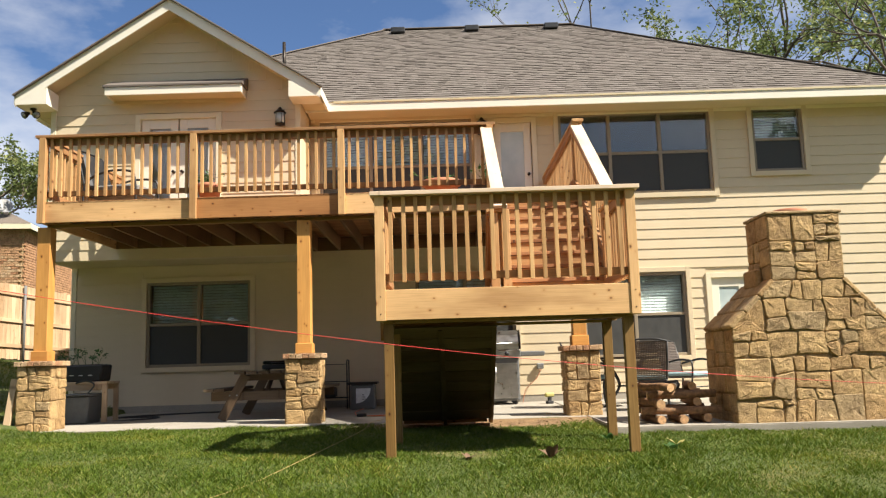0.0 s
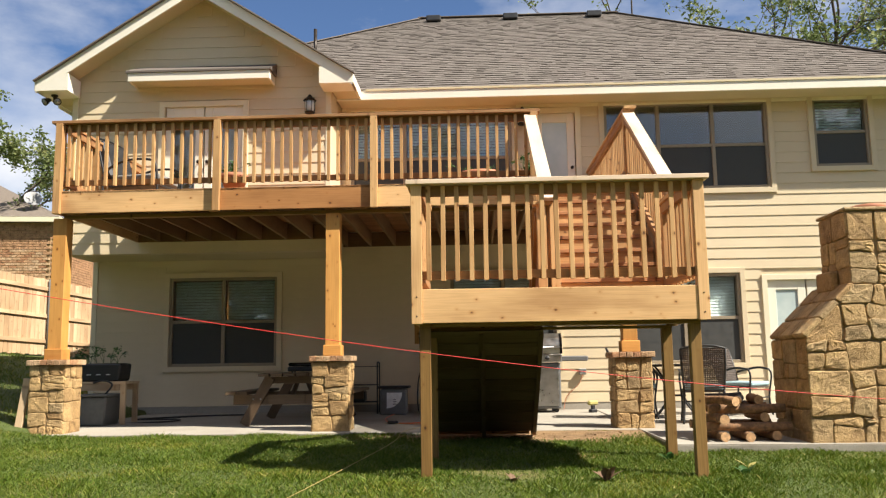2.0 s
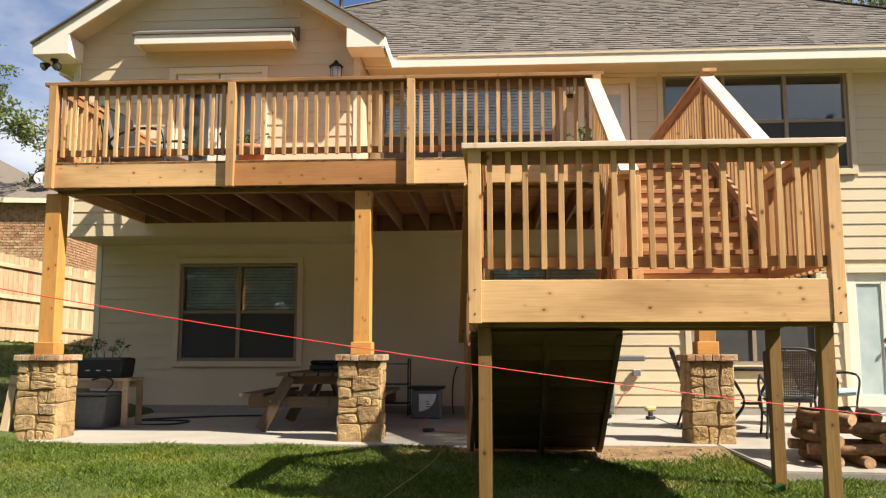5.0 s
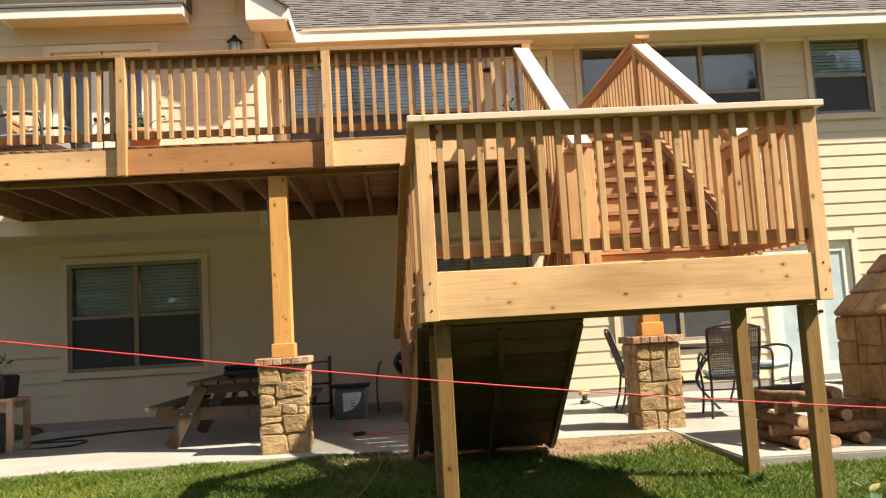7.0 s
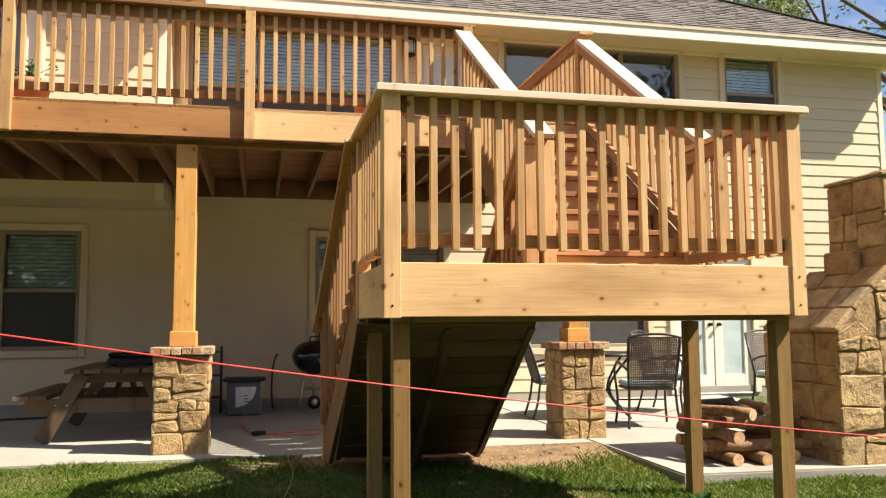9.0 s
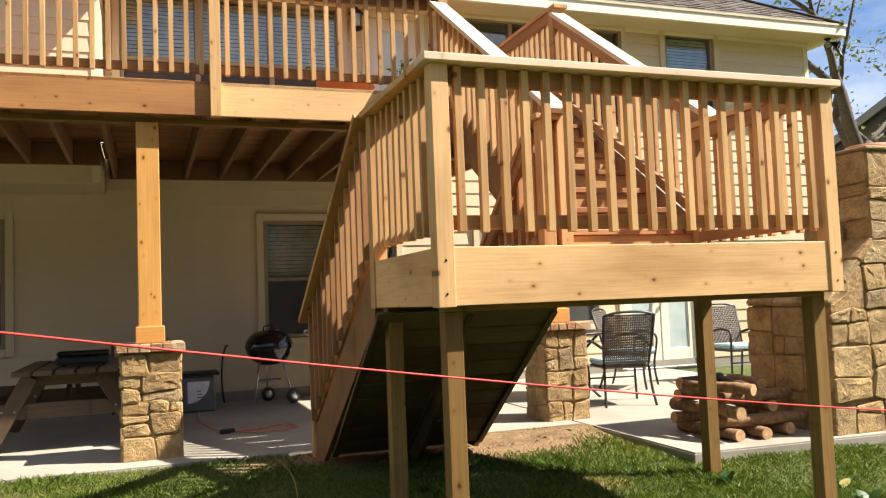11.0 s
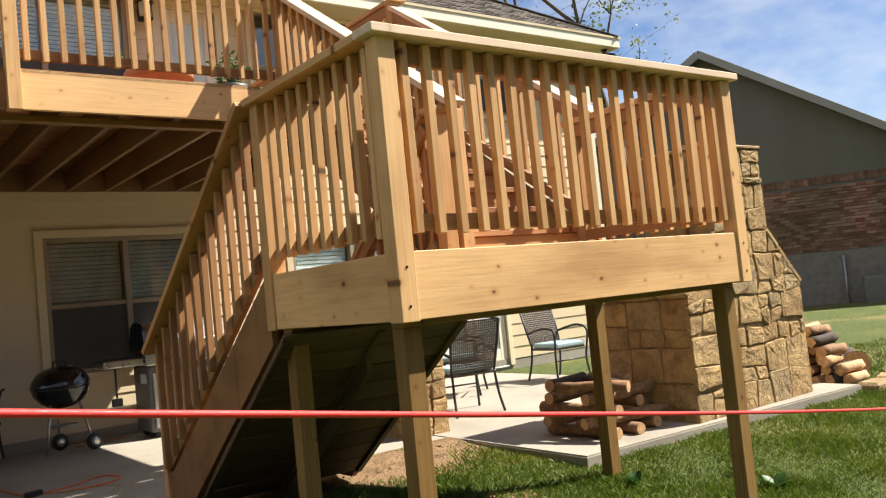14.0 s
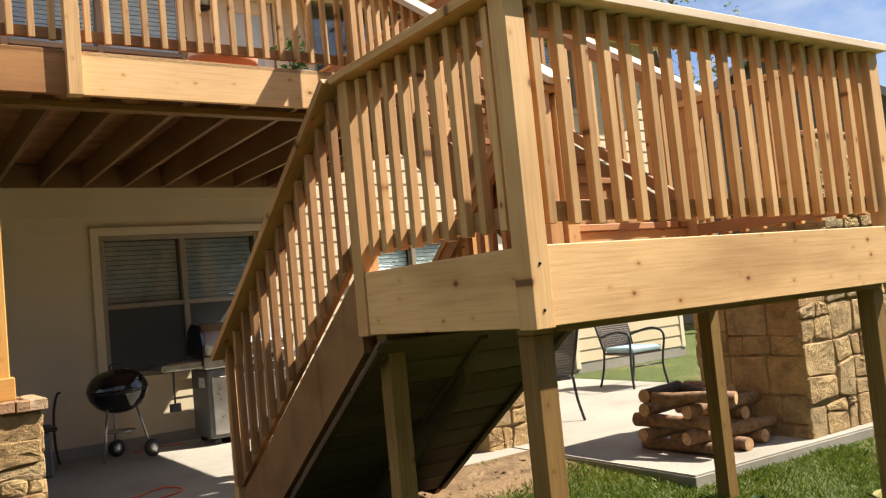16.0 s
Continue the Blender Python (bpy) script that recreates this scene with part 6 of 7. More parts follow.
# ---- planter table and tubs by the outer pier ----
def leaf_cloud(bm, centre, radius, n, size, rnd, flat=0.6):
    for _ in range(n):
        p = Vector(centre) + Vector((rnd.gauss(0, radius), rnd.gauss(0, radius), rnd.gauss(0, radius * flat)))
        q = Euler((rnd.uniform(-1, 1), rnd.uniform(-1, 1), rnd.uniform(0, 6.3))).to_matrix()
        s = size * rnd.uniform(0.6, 1.3)
        vs = [bm.verts.new(p + q @ Vector(v)) for v in ((0, -s, 0), (s * 0.45, -s * 0.1, s * 0.12), (0, s, 0), (-s * 0.45, -s * 0.1, s * 0.12))]
        bm.faces.new(vs)


def stems_into(bm, base, tips, r, rnd):
    for t in tips:
        mid = (Vector(base) + Vector(t)) / 2 + Vector((rnd.uniform(-0.03, 0.03), rnd.uniform(-0.03, 0.03), 0.03))
        tube_into(bm, curve_pts([base, mid, t], 3), r, 5)


def make_planter_table():
    z = slab_z(4.6)
    t = thing("planter_bench", "plain pale wooden planter bench", "table")
    x0, x1, y0, y1, h = -5.75, -4.42, 4.75, 5.25, 0.60
    for x in (x0 + 0.04, x1 - 0.04):
        for y in (y0 + 0.04, y1 - 0.04):
            base = slab_z(y) if x > -5.06 else lawn_z(x, y) - 0.02
            board(t, "leg", (x, y, base), (x, y, z + h - 0.04), 0.07, 0.05, FENCE_WOOD, (0, 1, 0))
    for k in range(4):
        y = y0 + 0.0625 + k * 0.125
        board(t, "top_board", (x0, y, z + h - 0.02), (x1, y, z + h - 0.02), 0.118, 0.036, FENCE_WOOD)
    for y in (y0 + 0.012, y1 - 0.012):
        board(t, "apron", (x0 + 0.08, y, z + h - 0.085), (x1 - 0.08, y, z + h - 0.085), 0.022, 0.085, FENCE_WOOD)
    p = thing("planter_box", "long black plastic planter with seedlings", "planter")
    bm = bmesh.new()
    add_box(bm, (-5.65, 4.8, z + h), (-4.52, 5.2, z + h + 0.25), 0.02)
    for v in bm.verts:
        if v.co.z < z + h + 0.1:
            v.co.x = -5.085 + (v.co.x + 5.085) * 0.96
    crate = part("box", bm, BLACK_PLASTIC, p)
    box_part("soil", (-5.60, 4.84, z + h + 0.251), (-4.57, 5.16, z + h + 0.256), LOG_DARK, p, 0)
    for k in range(3):
        box_part("slot_mark", (-5.0 + k * 0.14, 4.796, z + h + 0.09), (-4.94 + k * 0.14, 4.801, z + h + 0.10), WHITE_PAPER, crate, 0)
    rnd = random.Random(3)
    bm, bl = bmesh.new(), bmesh.new()
    for i in range(9):
        x = -5.45 + i * 0.1
        tips = [(x + rnd.uniform(-0.1, 0.1), 5.0 + rnd.uniform(-0.1, 0.1), z + h + 0.25 + rnd.uniform(0.08, 0.24)) for _ in range(3)]
        stems_into(bm, (x, 5.0, z + h + 0.25), tips, 0.003, rnd)
        for q in tips:
            leaf_cloud(bl, q, 0.035, 8, 0.028, rnd)
    part("stems", bm, LEAF_POT, p)
    part("leaves", bl, LEAF_POT, p, "sparse green seedling leaves")
    c = thing("storage_tub", "grey plastic storage tub under the planter bench", "tub")
    bm = bmesh.new()
    add_box(bm, (-5.0, 4.5, slab_z(4.3)), (-4.57, 5.0, slab_z(4.3) + 0.40), 0.02)
    for v in bm.verts:
        if v.co.z < 0.2:
            v.co.x = -4.785 + (v.co.x + 4.785) * 0.85
    part("body", bm, GREY_PLASTIC, c)
    bm = bmesh.new()
    add_box(bm, (-5.03, 4.47, slab_z(4.3) + 0.402), (-4.54, 5.03, slab_z(4.3) + 0.43), 0.012)
    part("rim", bm, GREY_PLASTIC, c)
    tube_part("hose", curve_pts([(-4.67, 4.65, 0.40), (-4.57, 4.67, 0.54), (-4.70, 4.7, 0.60), (-4.87, 4.73, 0.57)], 6), 0.012, BLACK_PLASTIC, c, label="black hose loop")


make_planter_table()
stick = thing("leaning_timber", "short pale timber leaning beside the outer pier", "timber")
board(stick, "plank", (-5.14, 3.32, -0.06), (-5.09, 3.42, 0.66), 0.05, 0.09, FENCE_WOOD, (1, 0, 0))


# ---- things on the raised deck ----
def make_pot(name, label, m, r, h, plant, n, mat=None):
    p = thing(name, label, "plant pot", "deck plant pots", m=m)
    lathe_part("pot", [(r * 0.62, 0), (r * 0.95, h * 0.8), (r * 1.08, h * 0.82), (r * 1.08, h), (r * 0.92, h), (r * 0.9, h * 0.9)], mat or TERRACOTTA, p, None, 26)
    lathe_part("soil", [(0.01, h * 0.9), (r * 0.9, h * 0.905)], LOG_DARK, p, None, 20)
    rnd = random.Random(n)
    bm, bs = bmesh.new(), bmesh.new()
    for i in range(n):
        t = Vector((rnd.gauss(0, r * 0.55), rnd.gauss(0, r * 0.55), h + rnd.uniform(0.05, plant)))
        stems_into(bs, (0, 0, h * 0.9), [t], 0.003, rnd)
        leaf_cloud(bm, t, 0.03, 7, 0.03, rnd)
    part("stems", bs, LEAF_POT, p)
    part("leaves", bm, LEAF_POT, p)
    return p


make_pot("terracotta_pot", "small terracotta pot with a trailing plant", pose(-2.73, 4.1, DECK_Z), 0.17, 0.34, 0.18, 12)
make_pot("terracotta_bowl", "wide terracotta bowl with sparse leaves", pose(0.63, 4.35, DECK_Z), 0.27, 0.34, 0.14, 9)
make_pot("dark_pot", "dark round pot with a leafy green plant", pose(1.27, 4.3, DECK_Z), 0.16, 0.26, 0.30, 26, BLACK_PLASTIC)


def make_lounge_chair(m):
    c = thing("deck_chair", "dark framed deck chair with grey cushions", "chair", m=m)
    for s in (-1, 1):
        tube_part("side_frame", curve_pts([(s * 0.32, 0.42, 0.0), (s * 0.33, 0.40, 0.45), (s * 0.33, 0.1, 0.62), (s * 0.33, -0.28, 0.62), (s * 0.33, -0.40, 0.5), (s * 0.32, -0.42, 0.0)], 6), 0.018, BLACK_IRON, c)
    bm = bmesh.new()
    add_box(bm, (-0.30, -0.38, 0.26), (0.30, 0.36, 0.30), 0.01)
    part("seat_frame", bm, BLACK_IRON, c)
    bm = bmesh.new()
    add_box(bm, (-0.29, -0.40, 0.302), (0.29, 0.28, 0.44), 0.05)
    part("seat_cushion", bm, CUSHION_GREY, c, "grey padded seat cushion")
    bm = bmesh.new()
    add_box(bm, (-0.29, -0.06, 0), (0.29, 0.06, 0.58), 0.045)
    part("back_cushion", bm, BLACK_PLASTIC, c, "dark padded back", m=pose(0, 0.36, 0.40, -16))
    tube_part("back_frame", curve_pts([(-0.32, 0.38, 0.3), (-0.33, 0.52, 0.9), (-0.2, 0.56, 1.0), (0.2, 0.56, 1.0), (0.33, 0.52, 0.9), (0.32, 0.38, 0.3)], 6), 0.016, BLACK_IRON, c)


make_lounge_chair(pose(-4.2, 4.6, DECK_Z, 0, 0, 80))


def make_lantern(m):
    l = thing("wall_lantern", "dark bronze wall lantern with seeded glass", "lantern", "wall lanterns", m=m)
    box_part("back_plate", (-0.05, -0.02, -0.02), (0.05, 0.0, 0.26), BRONZE, l)
    tube_part("arm", curve_pts([(0, -0.02, 0.2), (0, -0.08, 0.27), (0, -0.13, 0.25)], 5), 0.009, BRONZE, l)
    lathe_part("roof_cap", [(0.01, 0.27), (0.03, 0.25), (0.045, 0.22), (0.10, 0.175), (0.105, 0.165), (0.02, 0.165)], BRONZE, l, pose(0, -0.14, 0), 16)
    globe = lathe_part("globe", [(0.06, -0.02), (0.072, 0.04), (0.075, 0.16), (0.03, 0.163)], LAMP_GLASS, l, pose(0, -0.14, 0), 16)
    for k in range(6):
        a = k * math.tau / 6
        tube_part("cage_bar", [(0.078 * math.cos(a), 0.078 * math.sin(a), -0.03), (0.082 * math.cos(a), 0.082 * math.sin(a), 0.165)], 0.004, BRONZE, globe, 6)
    lathe_part("base_ring", [(0.02, -0.06), (0.07, -0.045), (0.085, -0.03), (0.085, -0.02), (0.02, -0.02)], BRONZE, l, pose(0, -0.14, 0), 16)
    return l


lantern = make_lantern(pose(-2.05, GABLE_Y - 0.022, 4.79))
copy_thing(lantern, pose(1.38, WALL_Y - 0.022, 4.80))


def make_flood(m, label):
    f = thing("flood_light", label, "flood light", "eave flood lights", m=m)
    lathe_part("mount", [(0.055, 0), (0.055, -0.02), (0.02, -0.04), (0.02, -0.07)], BRONZE, f, None, 14)
    for s in (-1, 1):
        lathe_part("lamp_head", [(0.02, 0.0), (0.035, 0.03), (0.06, 0.1), (0.062, 0.12), (0.05, 0.115)], BRONZE, f, pose(s * 0.05, -0.03, -0.08, 125, 0, s * 35), 14)
        lathe_part("lens", [(0.005, 0.0), (0.05, 0.004)], LAMP_GLASS, f, pose(s * 0.05, -0.03, -0.08, 125, 0, s * 35) @ Matrix.Translation((0, 0, 0.112)), 14)


make_flood(pose(-6.18, 5.75, G_LOW - 0.019), "twin dark flood light below the gable eave")
make_flood(pose(9.2, 6.6, EAVE_Z - 0.002), "twin dark flood light below the roof corner")


# ---- cords, cables, small things ----
def make_rope():
    bm = bmesh.new()
    pts = []
    for k in range(85):
        x = -9.0 + k * 0.25
        pts.append((x, -2.033 + 0.1782 * x, 0.880 - 0.1456 * x + 0.00974 * x * x))
    tube_into(bm, pts, 0.0019, 8)
    ob = part("guide_rope", bm, RED_CORD, None, smooth=True)
    tagged(ob, "taut red cord strung across the garden", "rope")


make_rope()


def cable(name, pts, r, mat, label):
    ob = tube_part(name, curve_pts(pts, 6), r, mat, None, 6)
    tagged(ob, label, "cable", "loose cables")


zz = [slab_z(y) + 0.008 for y in (3.2, 4.3, 5.2, 6.4)]
cable("extension_cord", [(-0.75, 6.1, zz[3]), (-0.8, 5.4, zz[2]), (-0.74, 4.8, zz[1] + 0.012), (-0.62, 4.4, zz[1]), (-0.32, 4.4, zz[1]), (-0.05, 4.55, zz[1] + 0.006), (0.05, 4.35, zz[1]), (-0.15, 4.2, zz[1]), (-0.45, 4.25, zz[1])], 0.006, ORANGE_CORD, "orange extension cord lying on the patio")
cable("garden_cable", [(-0.7, 4.35, zz[1]), (-0.45, 4.25, zz[1]), (-0.08, 3.95, zz[0] + 0.02), (-0.22, 3.5, zz[0] + 0.01), (-0.36, 3.0, -0.015), (-0.35, 2.3, -0.03), (-0.42, 1.6, -0.05), (-0.6, 0.6, -0.1), (-0.85, -0.5, -0.175), (-1.0, -0.95, -0.215), (-1.5, -1.9, -0.3)], 0.003, YELLOW_CORD, "faded yellow cable from the patio onto the lawn")
cable("orange_lead", [(0.25, 6.6, slab_z(6.6) + 0.008), (0.5, 6.72, slab_z(6.7) + 0.008), (0.8, 6.7, slab_z(6.7) + 0.008)], 0.006, ORANGE_CORD, "orange lead along the wall")
cable("black_hose", [(-6.0, 5.4, lawn_z(-6, 5.4) + 0.02), (-4.9, 5.2, slab_z(5.2) + 0.012), (-4.0, 5.0, slab_z(5.0) + 0.012), (-3.9, 5.5, slab_z(5.5) + 0.012), (-4.6, 5.6, slab_z(5.6) + 0.012), (-3.8, 6.2, slab_z(6.2) + 0.012), (-3.0, 6.4, slab_z(6.4) + 0.012)], 0.012, BLACK_PLASTIC, "black hose coiled on the patio")
cable("leaning_hose", [(-0.42, 6.70, slab_z(6.7) + 0.012), (-0.44, 6.74, 0.2), (-0.43, 6.80, 0.48), (-0.39, 6.83, 0.66), (-0.36, 6.80, 0.69)], 0.012, BLACK_PLASTIC, "stiff black hose end leaning on the house wall")
connector = part("cord_plug", (lambda q: (add_box(q, (-0.07, -0.025, 0), (0.07, 0.025, 0.045), 0.012), q)[1])(bmesh.new()), BLACK_PLASTIC, None, m=pose(-0.6, 4.32, slab_z(4.32), 0, 0, 15))
tagged(connector, "black cord connector on the patio", "plug")


def make_drill(m):
    d = thing("cordless_tool", "small black and yellow cordless tool on the patio", "tool", m=m)
    bm = bmesh.new()
    add_box(bm, (-0.06, -0.04, 0.0), (0.06, 0.04, 0.05), 0.01)
    part("battery", bm, BLACK_PLASTIC, d)
    bm = bmesh.new()
    add_box(bm, (-0.09, -0.035, 0.11), (0.09, 0.035, 0.18), 0.02)
    part("housing", bm, YELLOW_LEAF, d)
    box_part("grip", (-0.025, -0.025, 0.05), (0.025, 0.025, 0.11), BLACK_PLASTIC, d)


make_drill(pose(2.30, 6.15, slab_z(6.15), 0, 0, 30))


def make_dryer_vent():
    v = thing("wall_outlet_cover", "small grey outlet cover with hanging lead", "outlet")
    box_part("cover", (2.19, WALL_Y - 0.10, 0.56), (2.31, WALL_Y - 0.025, 0.66), GALV, v, 0.012)
    tube_part("lead", curve_pts([(2.25, WALL_Y - 0.09, 0.56), (2.17, WALL_Y - 0.12, 0.4), (1.98, WALL_Y - 0.12, 0.22), (1.92, WALL_Y - 0.15, 0.0)], 5), 0.006, TERRACOTTA, v)


make_dryer_vent()


def make_weed(m, mat, n, size, label, seed):
    w = thing("weed", label, "plant", "weeds in the lawn", m=m)
    rnd = random.Random(seed)
    for k in range(n):
        bm = bmesh.new()
        a = k * math.tau / n + rnd.uniform(-0.3, 0.3)
        lean = rnd.uniform(0.35, 0.95)
        L, W = size * rnd.uniform(0.8, 1.2), size * 0.26
        prev = None
        for i in range(6):
            u = i / 5
            r, z = L * u * math.sin(lean) , L * u * math.cos(lean) * (1 - 0.25 * u)
            w2 = W * math.sin(math.pi * (0.12 + 0.86 * u)) 
            c = Vector((r * math.cos(a), r * math.sin(a), z))
            t = Vector((-math.sin(a), math.cos(a), 0)) * w2
            row = [bm.verts.new(c - t + Vector((0, 0, 0.2 * w2))), bm.verts.new(c), bm.verts.new(c + t + Vector((0, 0, 0.2 * w2)))]
            if prev:
                bm.faces.new((prev[0], prev[1], row[1], row[0]))
                bm.faces.new((prev[1], prev[2], row[2], row[1]))
            prev = row
        part("leaf", bm, mat, w)


make_weed(pose(1.55, -0.04, lawn_z(1.55, -0.04)), BROWN_LEAF, 6, 0.16, "dry brown leafy weed in the lawn", 1)
make_weed(pose(2.83, 0.50, lawn_z(2.83, 0.50)), YELLOW_LEAF, 2, 0.13, "yellowing broad leaf weed in the lawn", 2)
make_weed(pose(0.81, -0.05, lawn_z(0.81, -0.05)), BROWN_LEAF, 4, 0.10, "small dry weed in the lawn", 5)
make_weed(pose(2.70, 0.17, lawn_z(2.70, 0.17)), LEAF_POT, 4, 0.15, "green broad leaf weed in the lawn", 3)
make_weed(pose(2.25, 0.87, lawn_z(2.25, 0.87)), LEAF_POT, 5, 0.13, "green low weed in the lawn", 4)


# ---- fence and neighbouring houses ----
def make_fence():
    f = thing("fence", "pale new pine picket fence on steel posts", "fence")
    a, b = Vector((-10.9, 5.5, 0)), Vector((-9.0, 17.5, 0))
    d = b - a
    L = d.length
    u = d.normalized()
    side = Vector((u.y, -u.x, 0))
    n = int(L / 0.145)
    me = board_mesh("picket", 1.8, 0.138, 0.018, FENCE_WOOD)
    for k in range(n):
        p = a + u * (k + 0.5) * 0.145
        z = lawn_z(p.x, p.y)
        q = Vector((p.x, p.y, z + 0.03 + 0.012 * math.sin(k * 2.4)))
        put_mesh("picket", me, f, along(q, q + Vector((0, 0, 1.8)), side))
    seg = 5
    for h in (0.35, 0.95, 1.6):
        for k in range(seg):
            p, q = a + d * (k / seg), a + d * ((k + 1) / seg)
            board(f, "rail", (p + side * 0.03) + Vector((0, 0, lawn_z(p.x, p.y) + h)), (q + side * 0.03) + Vector((0, 0, lawn_z(q.x, q.y) + h)), 0.038, 0.085, FENCE_WOOD)
    k = 0
    while k * 2.4 < L:
        p = a + u * (k * 2.4) + side * 0.08
        z = lawn_z(p.x, p.y)
        tube_part("post", [(p.x, p.y, z - 0.3), (p.x, p.y, z + 1.85)], 0.036, GREY_PLASTIC, f, 10, "dark grey steel fence post")
        k += 1


make_fence()


def brick_wall_into(parent, m, w, h, course=0.085, limit=280, mat=None):
    """Brick courses: the nearest courses are single bricks, the rest is one joined part."""
    me = board_mesh("brick", 0.21, 0.03, 0.068, mat or HOUSE_BRICK, 0)
    bm = bmesh.new()
    rows, cols = int(h / course), int(w / 0.225)
    count = 0
    for r in range(rows):
        for c in range(cols):
            x, z = (c + 0.5 + (0.5 if r % 2 else 0)) * 0.225, (r + 0.5) * course
            if x + 0.11 > w:
                continue
            if count < limit:
                put_mesh("brick", me, parent, m @ Matrix.Translation((x, -0.01, z)))
                count += 1
            else:
                vs = bmesh.ops.create_cube(bm, size=1, matrix=Matrix.Translation((x, -0.01, z)) @ Matrix.Diagonal((0.21, 0.03, 0.068, 1)))
    if bm.verts:
        ob = part("brickwork", bm, mat or BRICK_ISLANDS, parent, m=m)
        tagged(ob, kind="stuff")
    else:
        bm.free()


BRICK_ISLANDS = island_mat("brown brick courses", [(0.0, (0.11, 0.055, 0.04)), (0.5, (0.19, 0.105, 0.078)), (1.0, (0.26, 0.18, 0.14))], 0.9)


def prism(bm, prof, y0, y1):
    a, b = [bm.verts.new((x, y0, z)) for x, z in prof], [bm.verts.new((x, y1, z)) for x, z in prof]
    bm.faces.new(a), bm.faces.new(b[::-1])
    n = len(prof)
    for i in range(n):
        bm.faces.new((a[i], a[(i + 1) % n], b[(i + 1) % n], b[i]))


def make_right_neighbour():
    # local x runs along the wall, -y faces the garden
    m = pose(19.0, 9.0, 0, 0, 0, math.degrees(math.atan2(-0.87, 0.49)))
    h = thing("neighbour_house", "grey sided neighbouring house over brick and block walls", "house", m=m)
    apex, half, za = -1.96, 7.0, 7.0
    low = za - half * 0.64
    bm = bmesh.new()
    prism(bm, [(apex - half, -0.4), (apex + half, -0.4), (apex + half, low), (apex, za), (apex - half, low)], 0.0, 9.0)
    part("wall", bm, GREY_SIDING, h)
    z = 3.3
    while z < za - 0.2:
        hw = min(half, (za - z - 0.15) / 0.64)
        board(h, "siding_plank", (apex - hw, -0.012, z + 0.07), (apex + hw, -0.012, z + 0.07), 0.15, 0.02, GREY_SIDING, (0, 1, 0.1), bevel=0)
        z += 0.15
    brick_wall_into(h, Matrix.Translation((apex - half, -0.012, 1.35)), 2 * half, 1.75)
    bm = bmesh.new()
    add_box(bm, (apex - half, -0.03, -0.5), (apex + half, -0.002, 1.34), 0)
    part("foundation", bm, CONCRETE_DARK, h, "grey block base wall")
    k = 0
    while k * 0.11 < 2 * half:
        x = apex - half + k * 0.11
        box_part("soldier_brick", (x, -0.035, 3.12), (x + 0.095, -0.003, 3.32), HOUSE_BRICK, h, 0) if k % 1 == 0 and 30 < k < 110 else None
        k += 1
    for s in (-1, 1):
        bm = bmesh.new()
        x1 = apex + s * (half + 0.5)
        z1 = za - (half + 0.5) * 0.64
        prism(bm, [(apex, za + 0.16), (x1, z1 + 0.16), (x1, z1), (apex, za)][:: s], -0.45, 9.4)
        part("roof", bm, SHINGLE, h)
        board(h, "rake_board", (apex, -0.47, za + 0.06), (x1, -0.47, z1 + 0.06), 0.03, 0.2, GREY_TRIM)
    # lower wing
    bm = bmesh.new()
    prism(bm, [(4.0, 3.55), (14.0, 3.55), (14.0, 4.2), (4.0, 5.2)], 2.5, 9.5)
    part("roof", bm, SHINGLE, h)
    bm = bmesh.new()
    add_box(bm, (5.05, 3.0, -0.4), (13.5, 9.0, 3.55), 0)
    part("wall", bm, HOUSE_BRICK, h)
    for k, x in enumerate((1.0, 2.6)):
        tube_part("downpipe", [(x, -0.1, -0.3), (x, -0.1, 1.9 - 0.7 * (1 - k))], 0.03, GALV, h, 8)
    bm = bmesh.new()
    add_box(bm, (1.35, -0.9, -0.2), (2.1, -0.2, 0.62), 0.03)
    part("condenser", bm, GREY_PLASTIC, h, "grey air conditioner box")


CONCRETE_DARK = plain("grey block wall", (0.16, 0.155, 0.145), 0.9, scale=6.0, grain=0.25)
GREY_TRIM = painted("grey trim paint", (0.27, 0.265, 0.25), 0.6)
make_right_neighbour()


